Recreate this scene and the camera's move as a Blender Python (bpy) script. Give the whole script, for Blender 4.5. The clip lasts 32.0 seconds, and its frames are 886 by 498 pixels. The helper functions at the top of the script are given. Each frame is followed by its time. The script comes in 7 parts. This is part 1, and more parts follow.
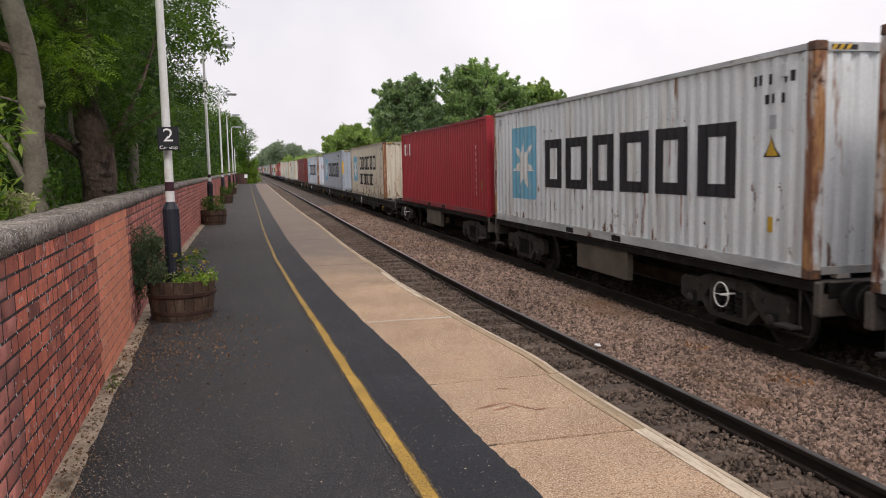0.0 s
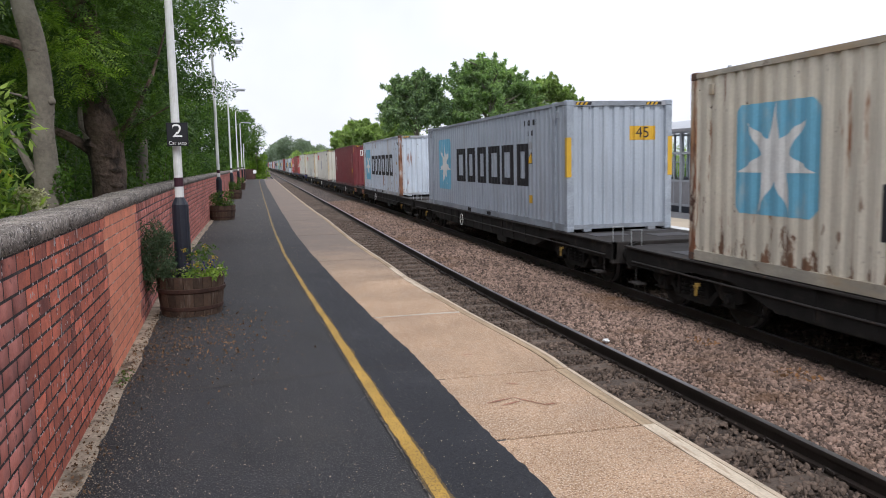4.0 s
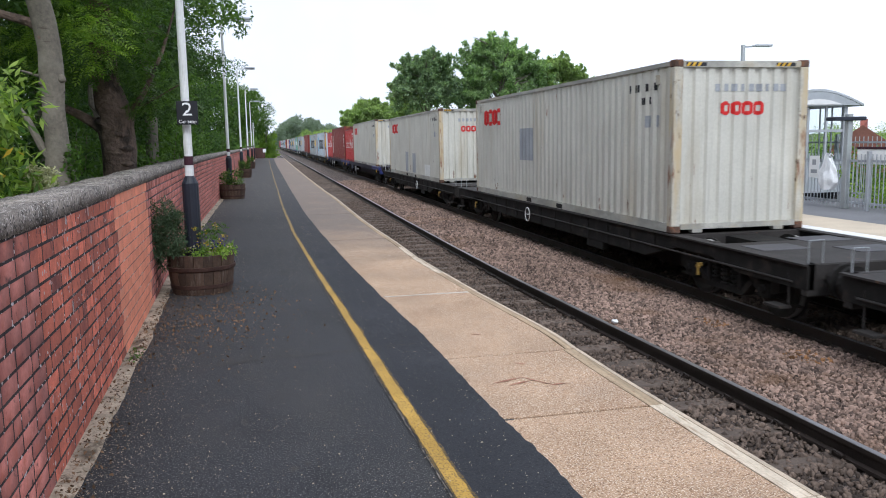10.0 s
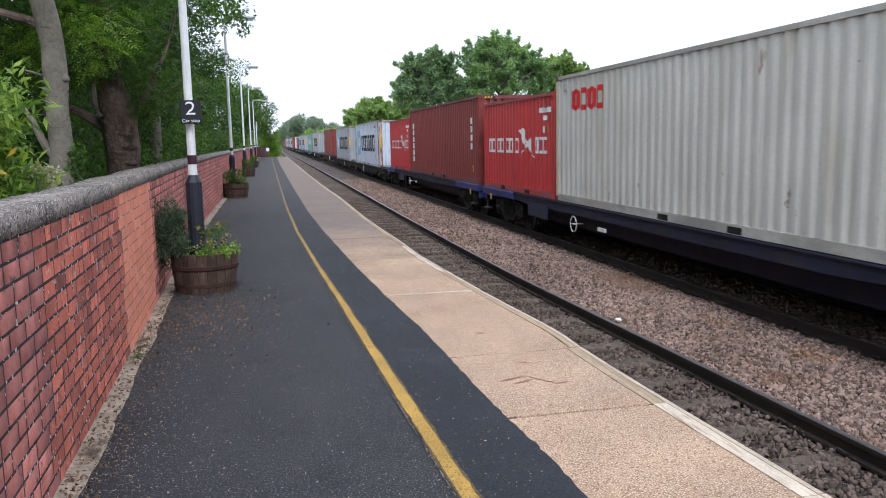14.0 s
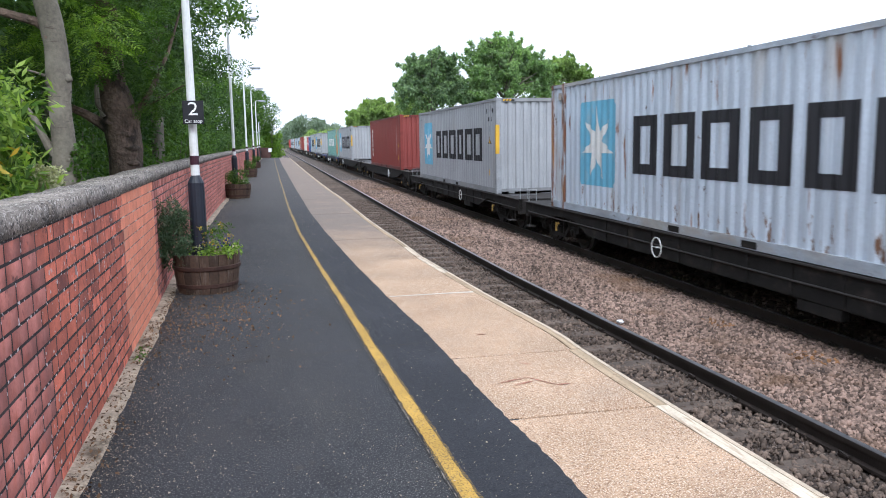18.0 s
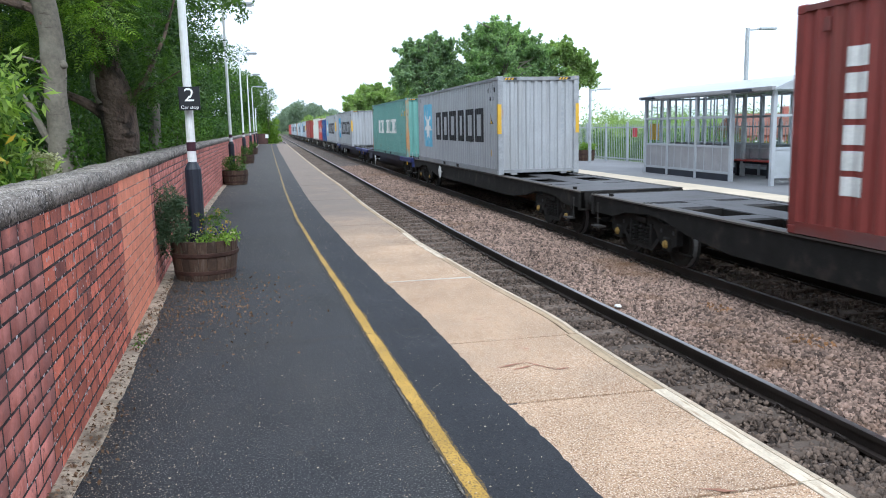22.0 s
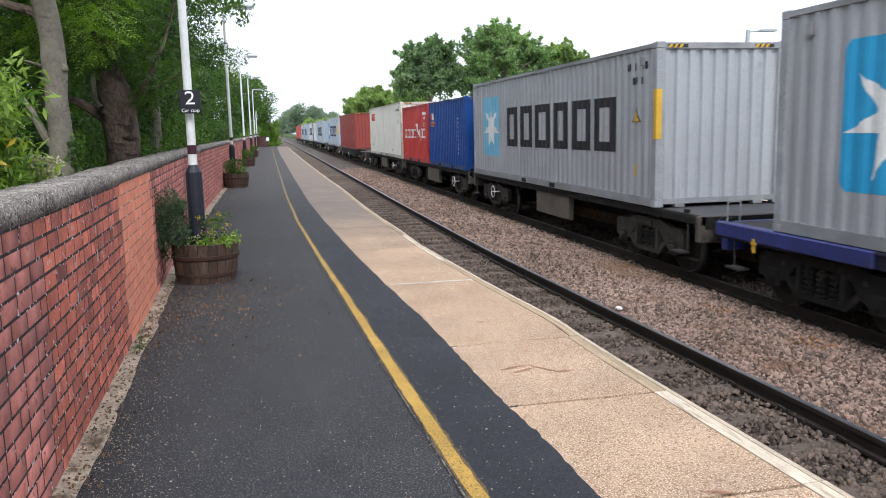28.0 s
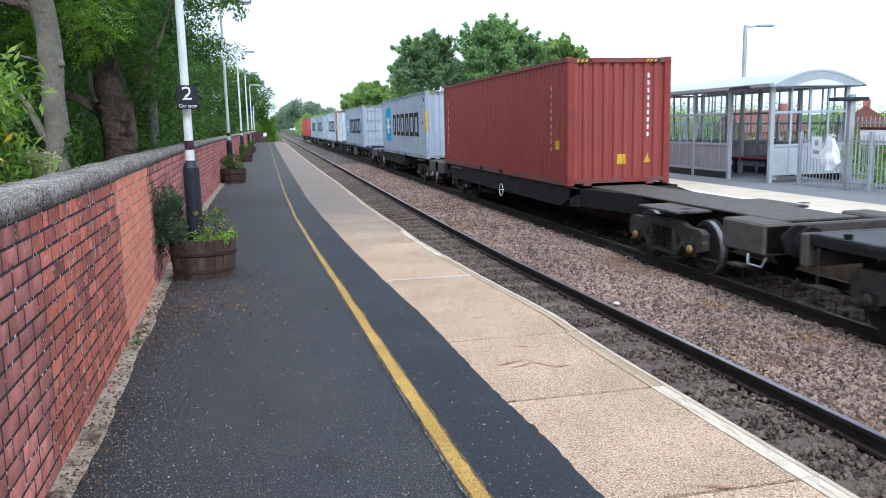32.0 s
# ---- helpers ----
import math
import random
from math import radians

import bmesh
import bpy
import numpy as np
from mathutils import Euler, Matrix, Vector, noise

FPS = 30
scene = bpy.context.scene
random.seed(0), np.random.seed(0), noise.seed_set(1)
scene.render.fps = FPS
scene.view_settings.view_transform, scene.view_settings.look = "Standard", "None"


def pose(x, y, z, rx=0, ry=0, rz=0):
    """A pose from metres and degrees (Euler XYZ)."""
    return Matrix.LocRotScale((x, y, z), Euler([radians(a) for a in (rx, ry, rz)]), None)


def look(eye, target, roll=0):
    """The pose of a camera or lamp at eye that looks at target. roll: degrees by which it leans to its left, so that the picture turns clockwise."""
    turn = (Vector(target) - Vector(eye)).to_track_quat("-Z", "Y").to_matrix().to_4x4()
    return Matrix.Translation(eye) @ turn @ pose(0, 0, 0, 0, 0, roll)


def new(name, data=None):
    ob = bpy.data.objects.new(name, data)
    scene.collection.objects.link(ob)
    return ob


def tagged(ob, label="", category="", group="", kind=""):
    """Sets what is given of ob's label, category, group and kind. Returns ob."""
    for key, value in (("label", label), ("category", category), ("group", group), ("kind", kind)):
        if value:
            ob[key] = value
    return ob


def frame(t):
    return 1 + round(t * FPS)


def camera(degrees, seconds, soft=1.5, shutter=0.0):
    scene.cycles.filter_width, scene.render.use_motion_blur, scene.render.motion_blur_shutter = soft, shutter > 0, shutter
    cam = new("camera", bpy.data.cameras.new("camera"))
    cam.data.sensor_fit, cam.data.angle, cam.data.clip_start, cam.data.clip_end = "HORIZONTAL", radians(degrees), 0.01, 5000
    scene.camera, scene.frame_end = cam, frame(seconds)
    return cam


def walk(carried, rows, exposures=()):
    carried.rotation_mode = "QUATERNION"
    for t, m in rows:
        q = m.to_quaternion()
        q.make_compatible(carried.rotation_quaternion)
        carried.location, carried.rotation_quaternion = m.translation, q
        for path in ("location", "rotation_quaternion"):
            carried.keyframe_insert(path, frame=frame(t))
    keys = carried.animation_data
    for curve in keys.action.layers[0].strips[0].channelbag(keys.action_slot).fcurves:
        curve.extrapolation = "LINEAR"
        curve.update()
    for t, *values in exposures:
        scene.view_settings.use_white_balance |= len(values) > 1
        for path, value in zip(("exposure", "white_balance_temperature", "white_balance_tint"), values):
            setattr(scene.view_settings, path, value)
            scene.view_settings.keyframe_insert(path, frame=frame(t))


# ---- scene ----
import itertools

# ---------------------------------------------------------------- camera and its path
EYE = 1.565
TURNS = [
    (0, 13.81, 6.03, -1.13),
    (0.5, 13.69, 6.14, -1.25),
    (1, 13.55, 6.20, -1.26),
    (1.5, 13.45, 6.17, -1.33),
    (2, 13.35, 6.14, -1.41),
    (2.5, 13.19, 6.19, -1.38),
    (3, 13.23, 6.32, -1.27),
    (3.5, 13.21, 6.32, -1.22),
    (5.5, 13.06, 6.67, -1.32),
    (6, 12.99, 6.75, -1.25),
    (6.5, 13.10, 6.95, -1.13),
    (7, 13.05, 7.07, -1.12),
    (7.5, 12.92, 7.14, -1.18),
    (8, 12.79, 7.25, -1.25),
    (8.5, 12.71, 7.38, -1.20),
    (9, 12.57, 7.47, -1.21),
    (9.5, 12.48, 7.65, -1.09),
    (10, 12.48, 7.82, -1.01),
    (10.5, 12.47, 7.98, -1.07),
    (11, 12.38, 7.97, -1.16),
    (11.5, 12.33, 7.89, -1.23),
    (12, 12.46, 7.83, -1.21),
    (12.5, 12.38, 7.96, -1.21),
    (13, 12.27, 7.94, -1.14),
    (13.5, 12.29, 7.94, -1.13),
    (14, 12.24, 7.92, -1.13),
    (14.5, 12.17, 7.93, -1.27),
    (16.5, 12.22, 8.04, -1.29),
    (17, 12.23, 7.92, -1.24),
    (17.5, 12.22, 7.81, -1.01),
    (18, 12.10, 7.83, -0.96),
    (18.5, 12.15, 8.03, -1.02),
    (19, 12.25, 8.24, -1.04),
    (19.5, 12.30, 8.46, -1.15),
    (20, 12.24, 8.64, -1.25),
    (20.5, 12.25, 8.71, -1.22),
    (21, 12.29, 8.74, -1.28),
    (21.5, 12.27, 8.77, -1.32),
    (22, 12.23, 8.89, -1.21),
    (22.5, 12.06, 9.07, -1.16),
    (23, 12.10, 9.19, -1.19),
    (23.5, 12.11, 9.17, -1.26),
    (24, 12.21, 9.10, -1.30),
    (24.5, 12.28, 8.99, -1.29),
    (25, 12.22, 8.94, -1.32),
    (25.5, 12.16, 9.07, -1.25),
    (27.5, 12.17, 8.85, -1.29),
    (28, 12.18, 8.71, -1.34),
    (28.5, 12.18, 8.61, -1.31),
    (29, 12.16, 8.72, -1.26),
    (29.5, 12.26, 8.81, -1.27),
    (30, 12.35, 8.81, -1.34),
    (30.5, 12.23, 8.89, -1.47),
    (31, 12.21, 8.79, -1.37),
    (31.5, 12.35, 8.86, -1.39),
    (32, 12.34, 9.04, -1.35),
]


def handheld(yaw, pitch, roll):
    return pose(0, 0, EYE, 90 - pitch, 0, -yaw) @ pose(0, 0, 0, 0, 0, roll)


cam = camera(58.85, 32.0, soft=1.0, shutter=0.15)
walk(cam, [(t, handheld(a, b, c)) for t, a, b, c in TURNS],
     exposures=[(0.0, -0.13, 7000, 14), (1.0, 0.17, 7050, 14), (3.0, 0.06, 6200, 10), (6.0, 0.12, 6800, 13), (8.0, 0.15, 6350, 12), (9.0, 0.12, 5950, 9), (10.0, 0.20, 5950, 8), (11.0, 0.14, 5950, 9), (12.5, 0.15, 5850, 10), (14.0, 0.34, 5870, 10),
                (17.0, 0.70, 5750, 8), (19.5, 0.55, 5960, 6), (21.0, 0.54, 5700, 3), (22.0, 0.60, 5680, 3), (25.0, 0.58, 5730, 4), (28.0, 0.53, 6150, 8), (30.0, 0.74, 5720, 7), (31.0, 0.6, 5630, 4), (32.0, 0.58, 5500, 4)])

# ---------------------------------------------------------------- sky and sun
world = bpy.data.worlds.new("overcast")
scene.world = world
world.use_nodes = True
wn, wl = world.node_tree.nodes, world.node_tree.links
sky = wn.new("ShaderNodeTexSky")
sky.sky_type, sky.sun_disc = "NISHITA", False
sky.sun_elevation, sky.sun_rotation = radians(47), radians(186)
sky.air_density, sky.dust_density = 1.0, 4.0
cloud_co = wn.new("ShaderNodeTexCoord")
cloud = wn.new("ShaderNodeTexNoise")
cloud.inputs["Scale"].default_value, cloud.inputs["Detail"].default_value = 2.2, 5
wl.new(cloud_co.outputs["Generated"], cloud.inputs["Vector"])
ramp = wn.new("ShaderNodeValToRGB")
ramp.color_ramp.elements[0].color, ramp.color_ramp.elements[1].color = (7.3, 7.5, 8.5, 1), (11.0, 11.2, 11.7, 1)
ramp.color_ramp.elements[0].position, ramp.color_ramp.elements[1].position = 0.3, 0.75
wl.new(cloud.outputs["Fac"], ramp.inputs["Fac"])
veil = wn.new("ShaderNodeMix")
veil.data_type, veil.inputs[0].default_value = "RGBA", 0.9
wl.new(sky.outputs[0], veil.inputs[6]), wl.new(ramp.outputs[0], veil.inputs[7])
wl.new(veil.outputs[2], wn["Background"].inputs["Color"])
wn["Background"].inputs["Strength"].default_value = 0.122
sun = new("sun", bpy.data.lights.new("sun", "SUN"))
sun.data.energy, sun.data.angle, sun.data.color = 1.5, radians(20), (1.0, 0.985, 0.96)
sun.matrix_world = look((-4, -38, 42), (0, 0, 0))


# ---------------------------------------------------------------- materials
def mixer(nt, a, b, fac, mode="MIX"):
    m = nt.nodes.new("ShaderNodeMix")
    m.data_type, m.blend_type = "RGBA", mode
    for sock, v in ((0, fac), (6, a), (7, b)):
        if hasattr(v, "links"):
            nt.links.new(v, m.inputs[sock])
        else:
            m.inputs[sock].default_value = v
    return m.outputs[2]


def ramped(nt, src, p0, p1, c0=(0, 0, 0, 1), c1=(1, 1, 1, 1)):
    r = nt.nodes.new("ShaderNodeValToRGB")
    r.color_ramp.elements[0].position, r.color_ramp.elements[1].position = p0, p1
    r.color_ramp.elements[0].color, r.color_ramp.elements[1].color = c0, c1
    nt.links.new(src, r.inputs["Fac"])
    return r.outputs["Color"]


def noised(nt, scale, stretch=(1, 1, 1), detail=4, rough=0.55, shift=True):
    co = nt.nodes.new("ShaderNodeTexCoord")
    mp = nt.nodes.new("ShaderNodeMapping")
    mp.inputs["Scale"].default_value = stretch
    nt.links.new(co.outputs["Object"], mp.inputs["Vector"])
    if shift:
        info = nt.nodes.new("ShaderNodeObjectInfo")
        mul = nt.nodes.new("ShaderNodeVectorMath")
        mul.operation = "SCALE"
        nt.links.new(info.outputs["Random"], mul.inputs["Scale"])
        mul.inputs[0].default_value = (37, 53, 19)
        nt.links.new(mul.outputs[0], mp.inputs["Location"])
    n = nt.nodes.new("ShaderNodeTexNoise")
    n.inputs["Scale"].default_value, n.inputs["Detail"].default_value = scale, detail
    n.inputs["Roughness"].default_value = rough
    nt.links.new(mp.outputs[0], n.inputs["Vector"])
    return n.outputs["Fac"]


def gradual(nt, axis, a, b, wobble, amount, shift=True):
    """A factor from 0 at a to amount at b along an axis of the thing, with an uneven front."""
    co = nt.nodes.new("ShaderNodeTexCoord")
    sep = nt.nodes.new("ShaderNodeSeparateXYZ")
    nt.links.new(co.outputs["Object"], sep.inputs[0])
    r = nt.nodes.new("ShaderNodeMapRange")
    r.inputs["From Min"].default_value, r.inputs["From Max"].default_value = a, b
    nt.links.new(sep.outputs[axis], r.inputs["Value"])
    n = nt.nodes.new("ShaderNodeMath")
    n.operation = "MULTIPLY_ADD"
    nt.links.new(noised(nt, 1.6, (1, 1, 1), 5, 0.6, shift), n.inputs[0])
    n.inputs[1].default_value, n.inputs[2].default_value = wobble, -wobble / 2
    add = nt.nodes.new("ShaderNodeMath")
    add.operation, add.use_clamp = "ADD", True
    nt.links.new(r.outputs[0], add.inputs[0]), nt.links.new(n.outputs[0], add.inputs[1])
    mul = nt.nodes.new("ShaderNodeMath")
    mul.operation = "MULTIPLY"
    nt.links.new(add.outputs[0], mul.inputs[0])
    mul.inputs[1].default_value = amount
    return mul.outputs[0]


def mat(name, col, rough=0.75, metal=0.0, var=0.2, big=1.2, fine=35.0, bump=0.2, dist=0.01, rnd=0.0, island=0.0,
        stains=(), shift=True, speck=None, clear=0.0, spec=0.35, along=None, low=None):
    """stains: rows of (colour, noise scale, stretch, from, to). speck: (colour, scale, threshold).
    along: (colour, y0, y1, amount), a colour that sets in along the platform, as wear on slabs and line. low: (colour,
    scale, from, to, height, amount), chips and runs thickest below a height."""
    m = bpy.data.materials.new(name)
    m.use_nodes = True
    nt = m.node_tree
    b = nt.nodes["Principled BSDF"]
    b.inputs["Roughness"].default_value, b.inputs["Metallic"].default_value = rough, metal
    b.inputs["Specular IOR Level"].default_value = spec
    b.inputs["Coat Weight"].default_value = clear
    lo, hi = [max(0, 1 - var)] * 3 + [1], [1 + var * 0.8] * 3 + [1]
    nb = noised(nt, big, shift=shift)
    nf = noised(nt, fine, detail=3, shift=shift)
    c = mixer(nt, (*col, 1), ramped(nt, nb, 0.3, 0.7, lo, hi), 1.0, "MULTIPLY")
    c = mixer(nt, c, ramped(nt, nf, 0.3, 0.7, lo, hi), 0.7, "MULTIPLY")
    if rnd or island:
        src = nt.nodes.new("ShaderNodeNewGeometry").outputs["Random Per Island"] if island else nt.nodes.new("ShaderNodeObjectInfo").outputs["Random"]
        a = island or rnd
        c = mixer(nt, c, ramped(nt, src, 0, 1, (1 - a, 1 - a, 1 - a, 1), (1 + a, 1 + a * 0.9, 1 + a * 0.8, 1)), 1.0, "MULTIPLY")
    for sc, scale, stretch, p0, p1 in stains:
        c = mixer(nt, c, (*sc, 1), ramped(nt, noised(nt, scale, stretch, 6, 0.62, shift), p0, p1))
    if speck:
        c = mixer(nt, c, (*speck[0], 1), ramped(nt, noised(nt, speck[1], (1, 1, 1), 1, 0.5, shift), speck[2], speck[2] + 0.03))
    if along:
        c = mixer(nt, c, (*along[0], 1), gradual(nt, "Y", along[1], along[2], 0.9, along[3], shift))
    if low:
        chips = noised(nt, low[1], (1, 1, 0.3), 5, 0.65, shift)
        lift = gradual(nt, "Z", low[4], 0.1, 0.5, low[5], shift)
        add = nt.nodes.new("ShaderNodeMath")
        add.operation = "ADD"
        nt.links.new(chips, add.inputs[0]), nt.links.new(lift, add.inputs[1])
        c = mixer(nt, c, (*low[0], 1), ramped(nt, add.outputs[0], low[2], low[3]))
    nt.links.new(c, b.inputs["Base Color"])
    rr = ramped(nt, nf, 0.2, 0.8, [max(0.02, rough - 0.08)] * 3 + [1], [min(1, rough + 0.1)] * 3 + [1])
    nt.links.new(rr, b.inputs["Roughness"])
    if bump:
        bp = nt.nodes.new("ShaderNodeBump")
        bp.inputs["Strength"].default_value, bp.inputs["Distance"].default_value = bump, dist
        nt.links.new(nf, bp.inputs["Height"])
        nt.links.new(bp.outputs[0], b.inputs["Normal"])
    return m


def leafy(name, dark, light, trans=0.35):
    m = bpy.data.materials.new(name)
    m.use_nodes = True
    nt = m.node_tree
    b = nt.nodes["Principled BSDF"]
    b.inputs["Roughness"].default_value = 0.5
    b.inputs["Specular IOR Level"].default_value = 0.3
    isl = nt.nodes.new("ShaderNodeNewGeometry").outputs["Random Per Island"]
    c = ramped(nt, isl, 0, 1, (*dark, 1), (*light, 1))
    c = mixer(nt, c, ramped(nt, noised(nt, 0.5, shift=False), 0.3, 0.7, (0.65, 0.7, 0.6, 1), (1.25, 1.2, 1.1, 1)), 1.0, "MULTIPLY")
    nt.links.new(c, b.inputs["Base Color"])
    t = nt.nodes.new("ShaderNodeBsdfTranslucent")
    nt.links.new(mixer(nt, c, (1.3, 1.5, 0.6, 1), 1.0, "MULTIPLY"), t.inputs["Color"])
    mx = nt.nodes.new("ShaderNodeMixShader")
    mx.inputs[0].default_value = trans
    nt.links.new(b.outputs[0], mx.inputs[1]), nt.links.new(t.outputs[0], mx.inputs[2])
    nt.links.new(mx.outputs[0], nt.nodes["Material Output"].inputs["Surface"])
    return m


RUST, DKRUST, GRIME = (0.19, 0.07, 0.025), (0.07, 0.03, 0.018), (0.05, 0.045, 0.04)
# Both tarmacs turn paler and browner further along the platform.
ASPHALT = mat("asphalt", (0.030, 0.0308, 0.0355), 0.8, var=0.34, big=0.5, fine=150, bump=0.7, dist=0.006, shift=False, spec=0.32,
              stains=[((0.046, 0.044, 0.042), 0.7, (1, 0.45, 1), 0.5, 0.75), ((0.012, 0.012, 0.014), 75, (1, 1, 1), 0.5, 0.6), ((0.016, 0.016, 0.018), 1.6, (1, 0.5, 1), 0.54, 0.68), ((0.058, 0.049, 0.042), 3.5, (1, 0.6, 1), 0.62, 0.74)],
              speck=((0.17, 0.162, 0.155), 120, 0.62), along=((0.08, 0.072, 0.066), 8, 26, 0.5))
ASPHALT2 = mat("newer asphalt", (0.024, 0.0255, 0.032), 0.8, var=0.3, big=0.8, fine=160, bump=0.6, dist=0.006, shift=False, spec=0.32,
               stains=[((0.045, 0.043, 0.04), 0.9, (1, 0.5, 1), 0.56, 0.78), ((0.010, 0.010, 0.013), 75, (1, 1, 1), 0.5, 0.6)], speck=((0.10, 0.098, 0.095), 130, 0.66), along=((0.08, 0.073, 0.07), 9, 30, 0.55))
SLAB = mat("tan aggregate slab", (0.47, 0.315, 0.205), 0.92, var=0.2, big=1.3, fine=95, bump=1.0, dist=0.008, rnd=0.05, spec=0.15,
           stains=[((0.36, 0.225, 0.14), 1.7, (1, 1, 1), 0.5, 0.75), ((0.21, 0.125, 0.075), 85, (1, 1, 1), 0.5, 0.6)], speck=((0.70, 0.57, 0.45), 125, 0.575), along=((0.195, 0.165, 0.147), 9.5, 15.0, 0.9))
EDGE = mat("pale edge stone", (0.43, 0.325, 0.22), 0.9, var=0.2, big=3, fine=60, bump=0.4, rnd=0.1, spec=0.15, stains=[((0.23, 0.185, 0.125), 3, (12, 0.4, 1), 0.45, 0.7), ((0.25, 0.16, 0.1), 45, (1, 1, 1), 0.55, 0.65)])
YELLOW = mat("worn yellow paint", (0.50, 0.30, 0.055), 0.8, var=0.25, big=2, fine=90, bump=0.5, dist=0.005, shift=False,
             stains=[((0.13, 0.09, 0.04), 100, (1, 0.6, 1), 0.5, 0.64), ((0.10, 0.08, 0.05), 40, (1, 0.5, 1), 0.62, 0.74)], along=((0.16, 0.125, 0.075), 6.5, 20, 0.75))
YELLOW_MIST = mat("thin yellow overspray", (0.17, 0.11, 0.035), 0.85, var=0.3, big=3, fine=90, bump=0.5, dist=0.005, shift=False,
                  stains=[((0.03, 0.03, 0.033), 100, (1, 0.6, 1), 0.46, 0.56)], along=((0.09, 0.08, 0.065), 6.5, 20, 0.8))
DUST = mat("pale dusty joint", (0.20, 0.175, 0.15), 0.95, var=0.4, big=8, fine=60, bump=0.5, shift=False, stains=[((0.04, 0.038, 0.036), 30, (1, 0.6, 1), 0.46, 0.55)])
EDGE_PALE = mat("pale worn edge stone", (0.60, 0.51, 0.40), 0.9, var=0.2, big=5, fine=60, bump=0.4, spec=0.15, stains=[((0.30, 0.21, 0.14), 5, (6, 0.6, 1), 0.5, 0.7)])
STONE_RUST = mat("rust stained stone", (0.24, 0.125, 0.06), 0.92, var=0.3, big=2, fine=60, bump=0.3, island=0.6, shift=False, spec=0.2)
DECKTOP = mat("smooth deck steel", (0.07, 0.068, 0.074), 0.6, 0.0, spec=0.3, var=0.2, big=1.5, fine=25, bump=0.1, stains=[((0.05, 0.045, 0.042), 2.5, (1, 1, 1), 0.5, 0.7)])
NOSING = mat("white nosing", (0.50, 0.405, 0.305), 0.85, var=0.2, big=3, fine=50, bump=0.3, stains=[((0.3, 0.26, 0.2), 5, (1, 0.3, 1), 0.55, 0.7)])
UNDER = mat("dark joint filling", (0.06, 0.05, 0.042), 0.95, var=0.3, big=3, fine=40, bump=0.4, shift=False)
KERB = mat("mottled concrete kerb", (0.42, 0.345, 0.26), 0.95, var=0.35, big=6, fine=50, bump=0.8, dist=0.012, shift=False,
           stains=[((0.11, 0.085, 0.06), 7, (1, 0.6, 1), 0.54, 0.66), ((0.07, 0.055, 0.042), 18, (1, 1, 1), 0.6, 0.68)])
SOIL = mat("gritty soil", (0.13, 0.10, 0.075), 0.95, var=0.4, big=4, fine=60, bump=0.9, dist=0.02, shift=False, speck=((0.35, 0.3, 0.24), 45, 0.66))
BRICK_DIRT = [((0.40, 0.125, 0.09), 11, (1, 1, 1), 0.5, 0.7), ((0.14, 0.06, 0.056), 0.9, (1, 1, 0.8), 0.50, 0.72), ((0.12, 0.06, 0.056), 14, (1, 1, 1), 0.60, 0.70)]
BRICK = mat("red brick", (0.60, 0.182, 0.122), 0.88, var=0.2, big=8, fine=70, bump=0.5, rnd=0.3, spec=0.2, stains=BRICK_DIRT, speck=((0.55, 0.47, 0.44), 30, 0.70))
# Haze is put into this colour: duller and bluer than BRICK.
BRICK_FAR = mat("hazed red brick in bond", (0.47, 0.18, 0.15), 0.88, var=0.2, big=8, fine=70, bump=0.5, island=0.34, spec=0.2, stains=BRICK_DIRT)
# The trees' shade on the end wall is painted into this brick colour.
BRICK_SHADE = mat("brick in tree shade", (0.085, 0.045, 0.04), 0.9, var=0.3, big=3, fine=30, bump=0.4)
BRICK_NEW = mat("newer orange brick", (0.78, 0.285, 0.18), 0.88, var=0.14, big=6, fine=70, bump=0.35, rnd=0.08, spec=0.2,
                stains=[((0.5, 0.27, 0.19), 3, (1, 1, 1), 0.55, 0.8)])
MORTAR = mat("dark weathered mortar", (0.036, 0.029, 0.031), 0.95, var=0.4, big=5, fine=60, bump=0.6, shift=False, stains=[((0.09, 0.07, 0.066), 3, (1, 1, 1), 0.52, 0.72)], speck=((0.60, 0.56, 0.57), 34, 0.64))
MORTAR_NEW = mat("pale mortar", (0.22, 0.12, 0.095), 0.95, var=0.3, big=5, fine=60, bump=0.5, shift=False, stains=[((0.6, 0.5, 0.42), 7, (1, 1, 2), 0.52, 0.6)])
COPING = mat("weathered concrete coping", (0.27, 0.235, 0.205), 0.95, var=0.4, big=5, fine=80, bump=0.9, dist=0.012, rnd=0.12,
             stains=[((0.11, 0.095, 0.085), 4, (1, 1, 1), 0.46, 0.66), ((0.13, 0.13, 0.07), 2.2, (1, 1, 1), 0.60, 0.74), ((0.05, 0.043, 0.04), 45, (1, 1, 1), 0.53, 0.62)], speck=((0.50, 0.45, 0.42), 70, 0.60))
STONE = mat("ballast stone", (0.235, 0.170, 0.142), 0.92, var=0.2, big=0.7, fine=60, bump=0.3, island=0.72, shift=False, spec=0.2,
            stains=[((0.17, 0.10, 0.06), 0.6, (1, 1, 1), 0.55, 0.72)])
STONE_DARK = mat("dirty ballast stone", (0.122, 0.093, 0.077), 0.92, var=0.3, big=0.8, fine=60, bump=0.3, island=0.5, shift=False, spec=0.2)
BALLAST = mat("ballast bed", (0.085, 0.064, 0.054), 0.95, var=0.4, big=0.5, fine=16, bump=1.0, dist=0.05, shift=False,
              stains=[((0.06, 0.05, 0.045), 14, (1, 1, 1), 0.5, 0.62)], speck=((0.28, 0.22, 0.19), 12, 0.6))
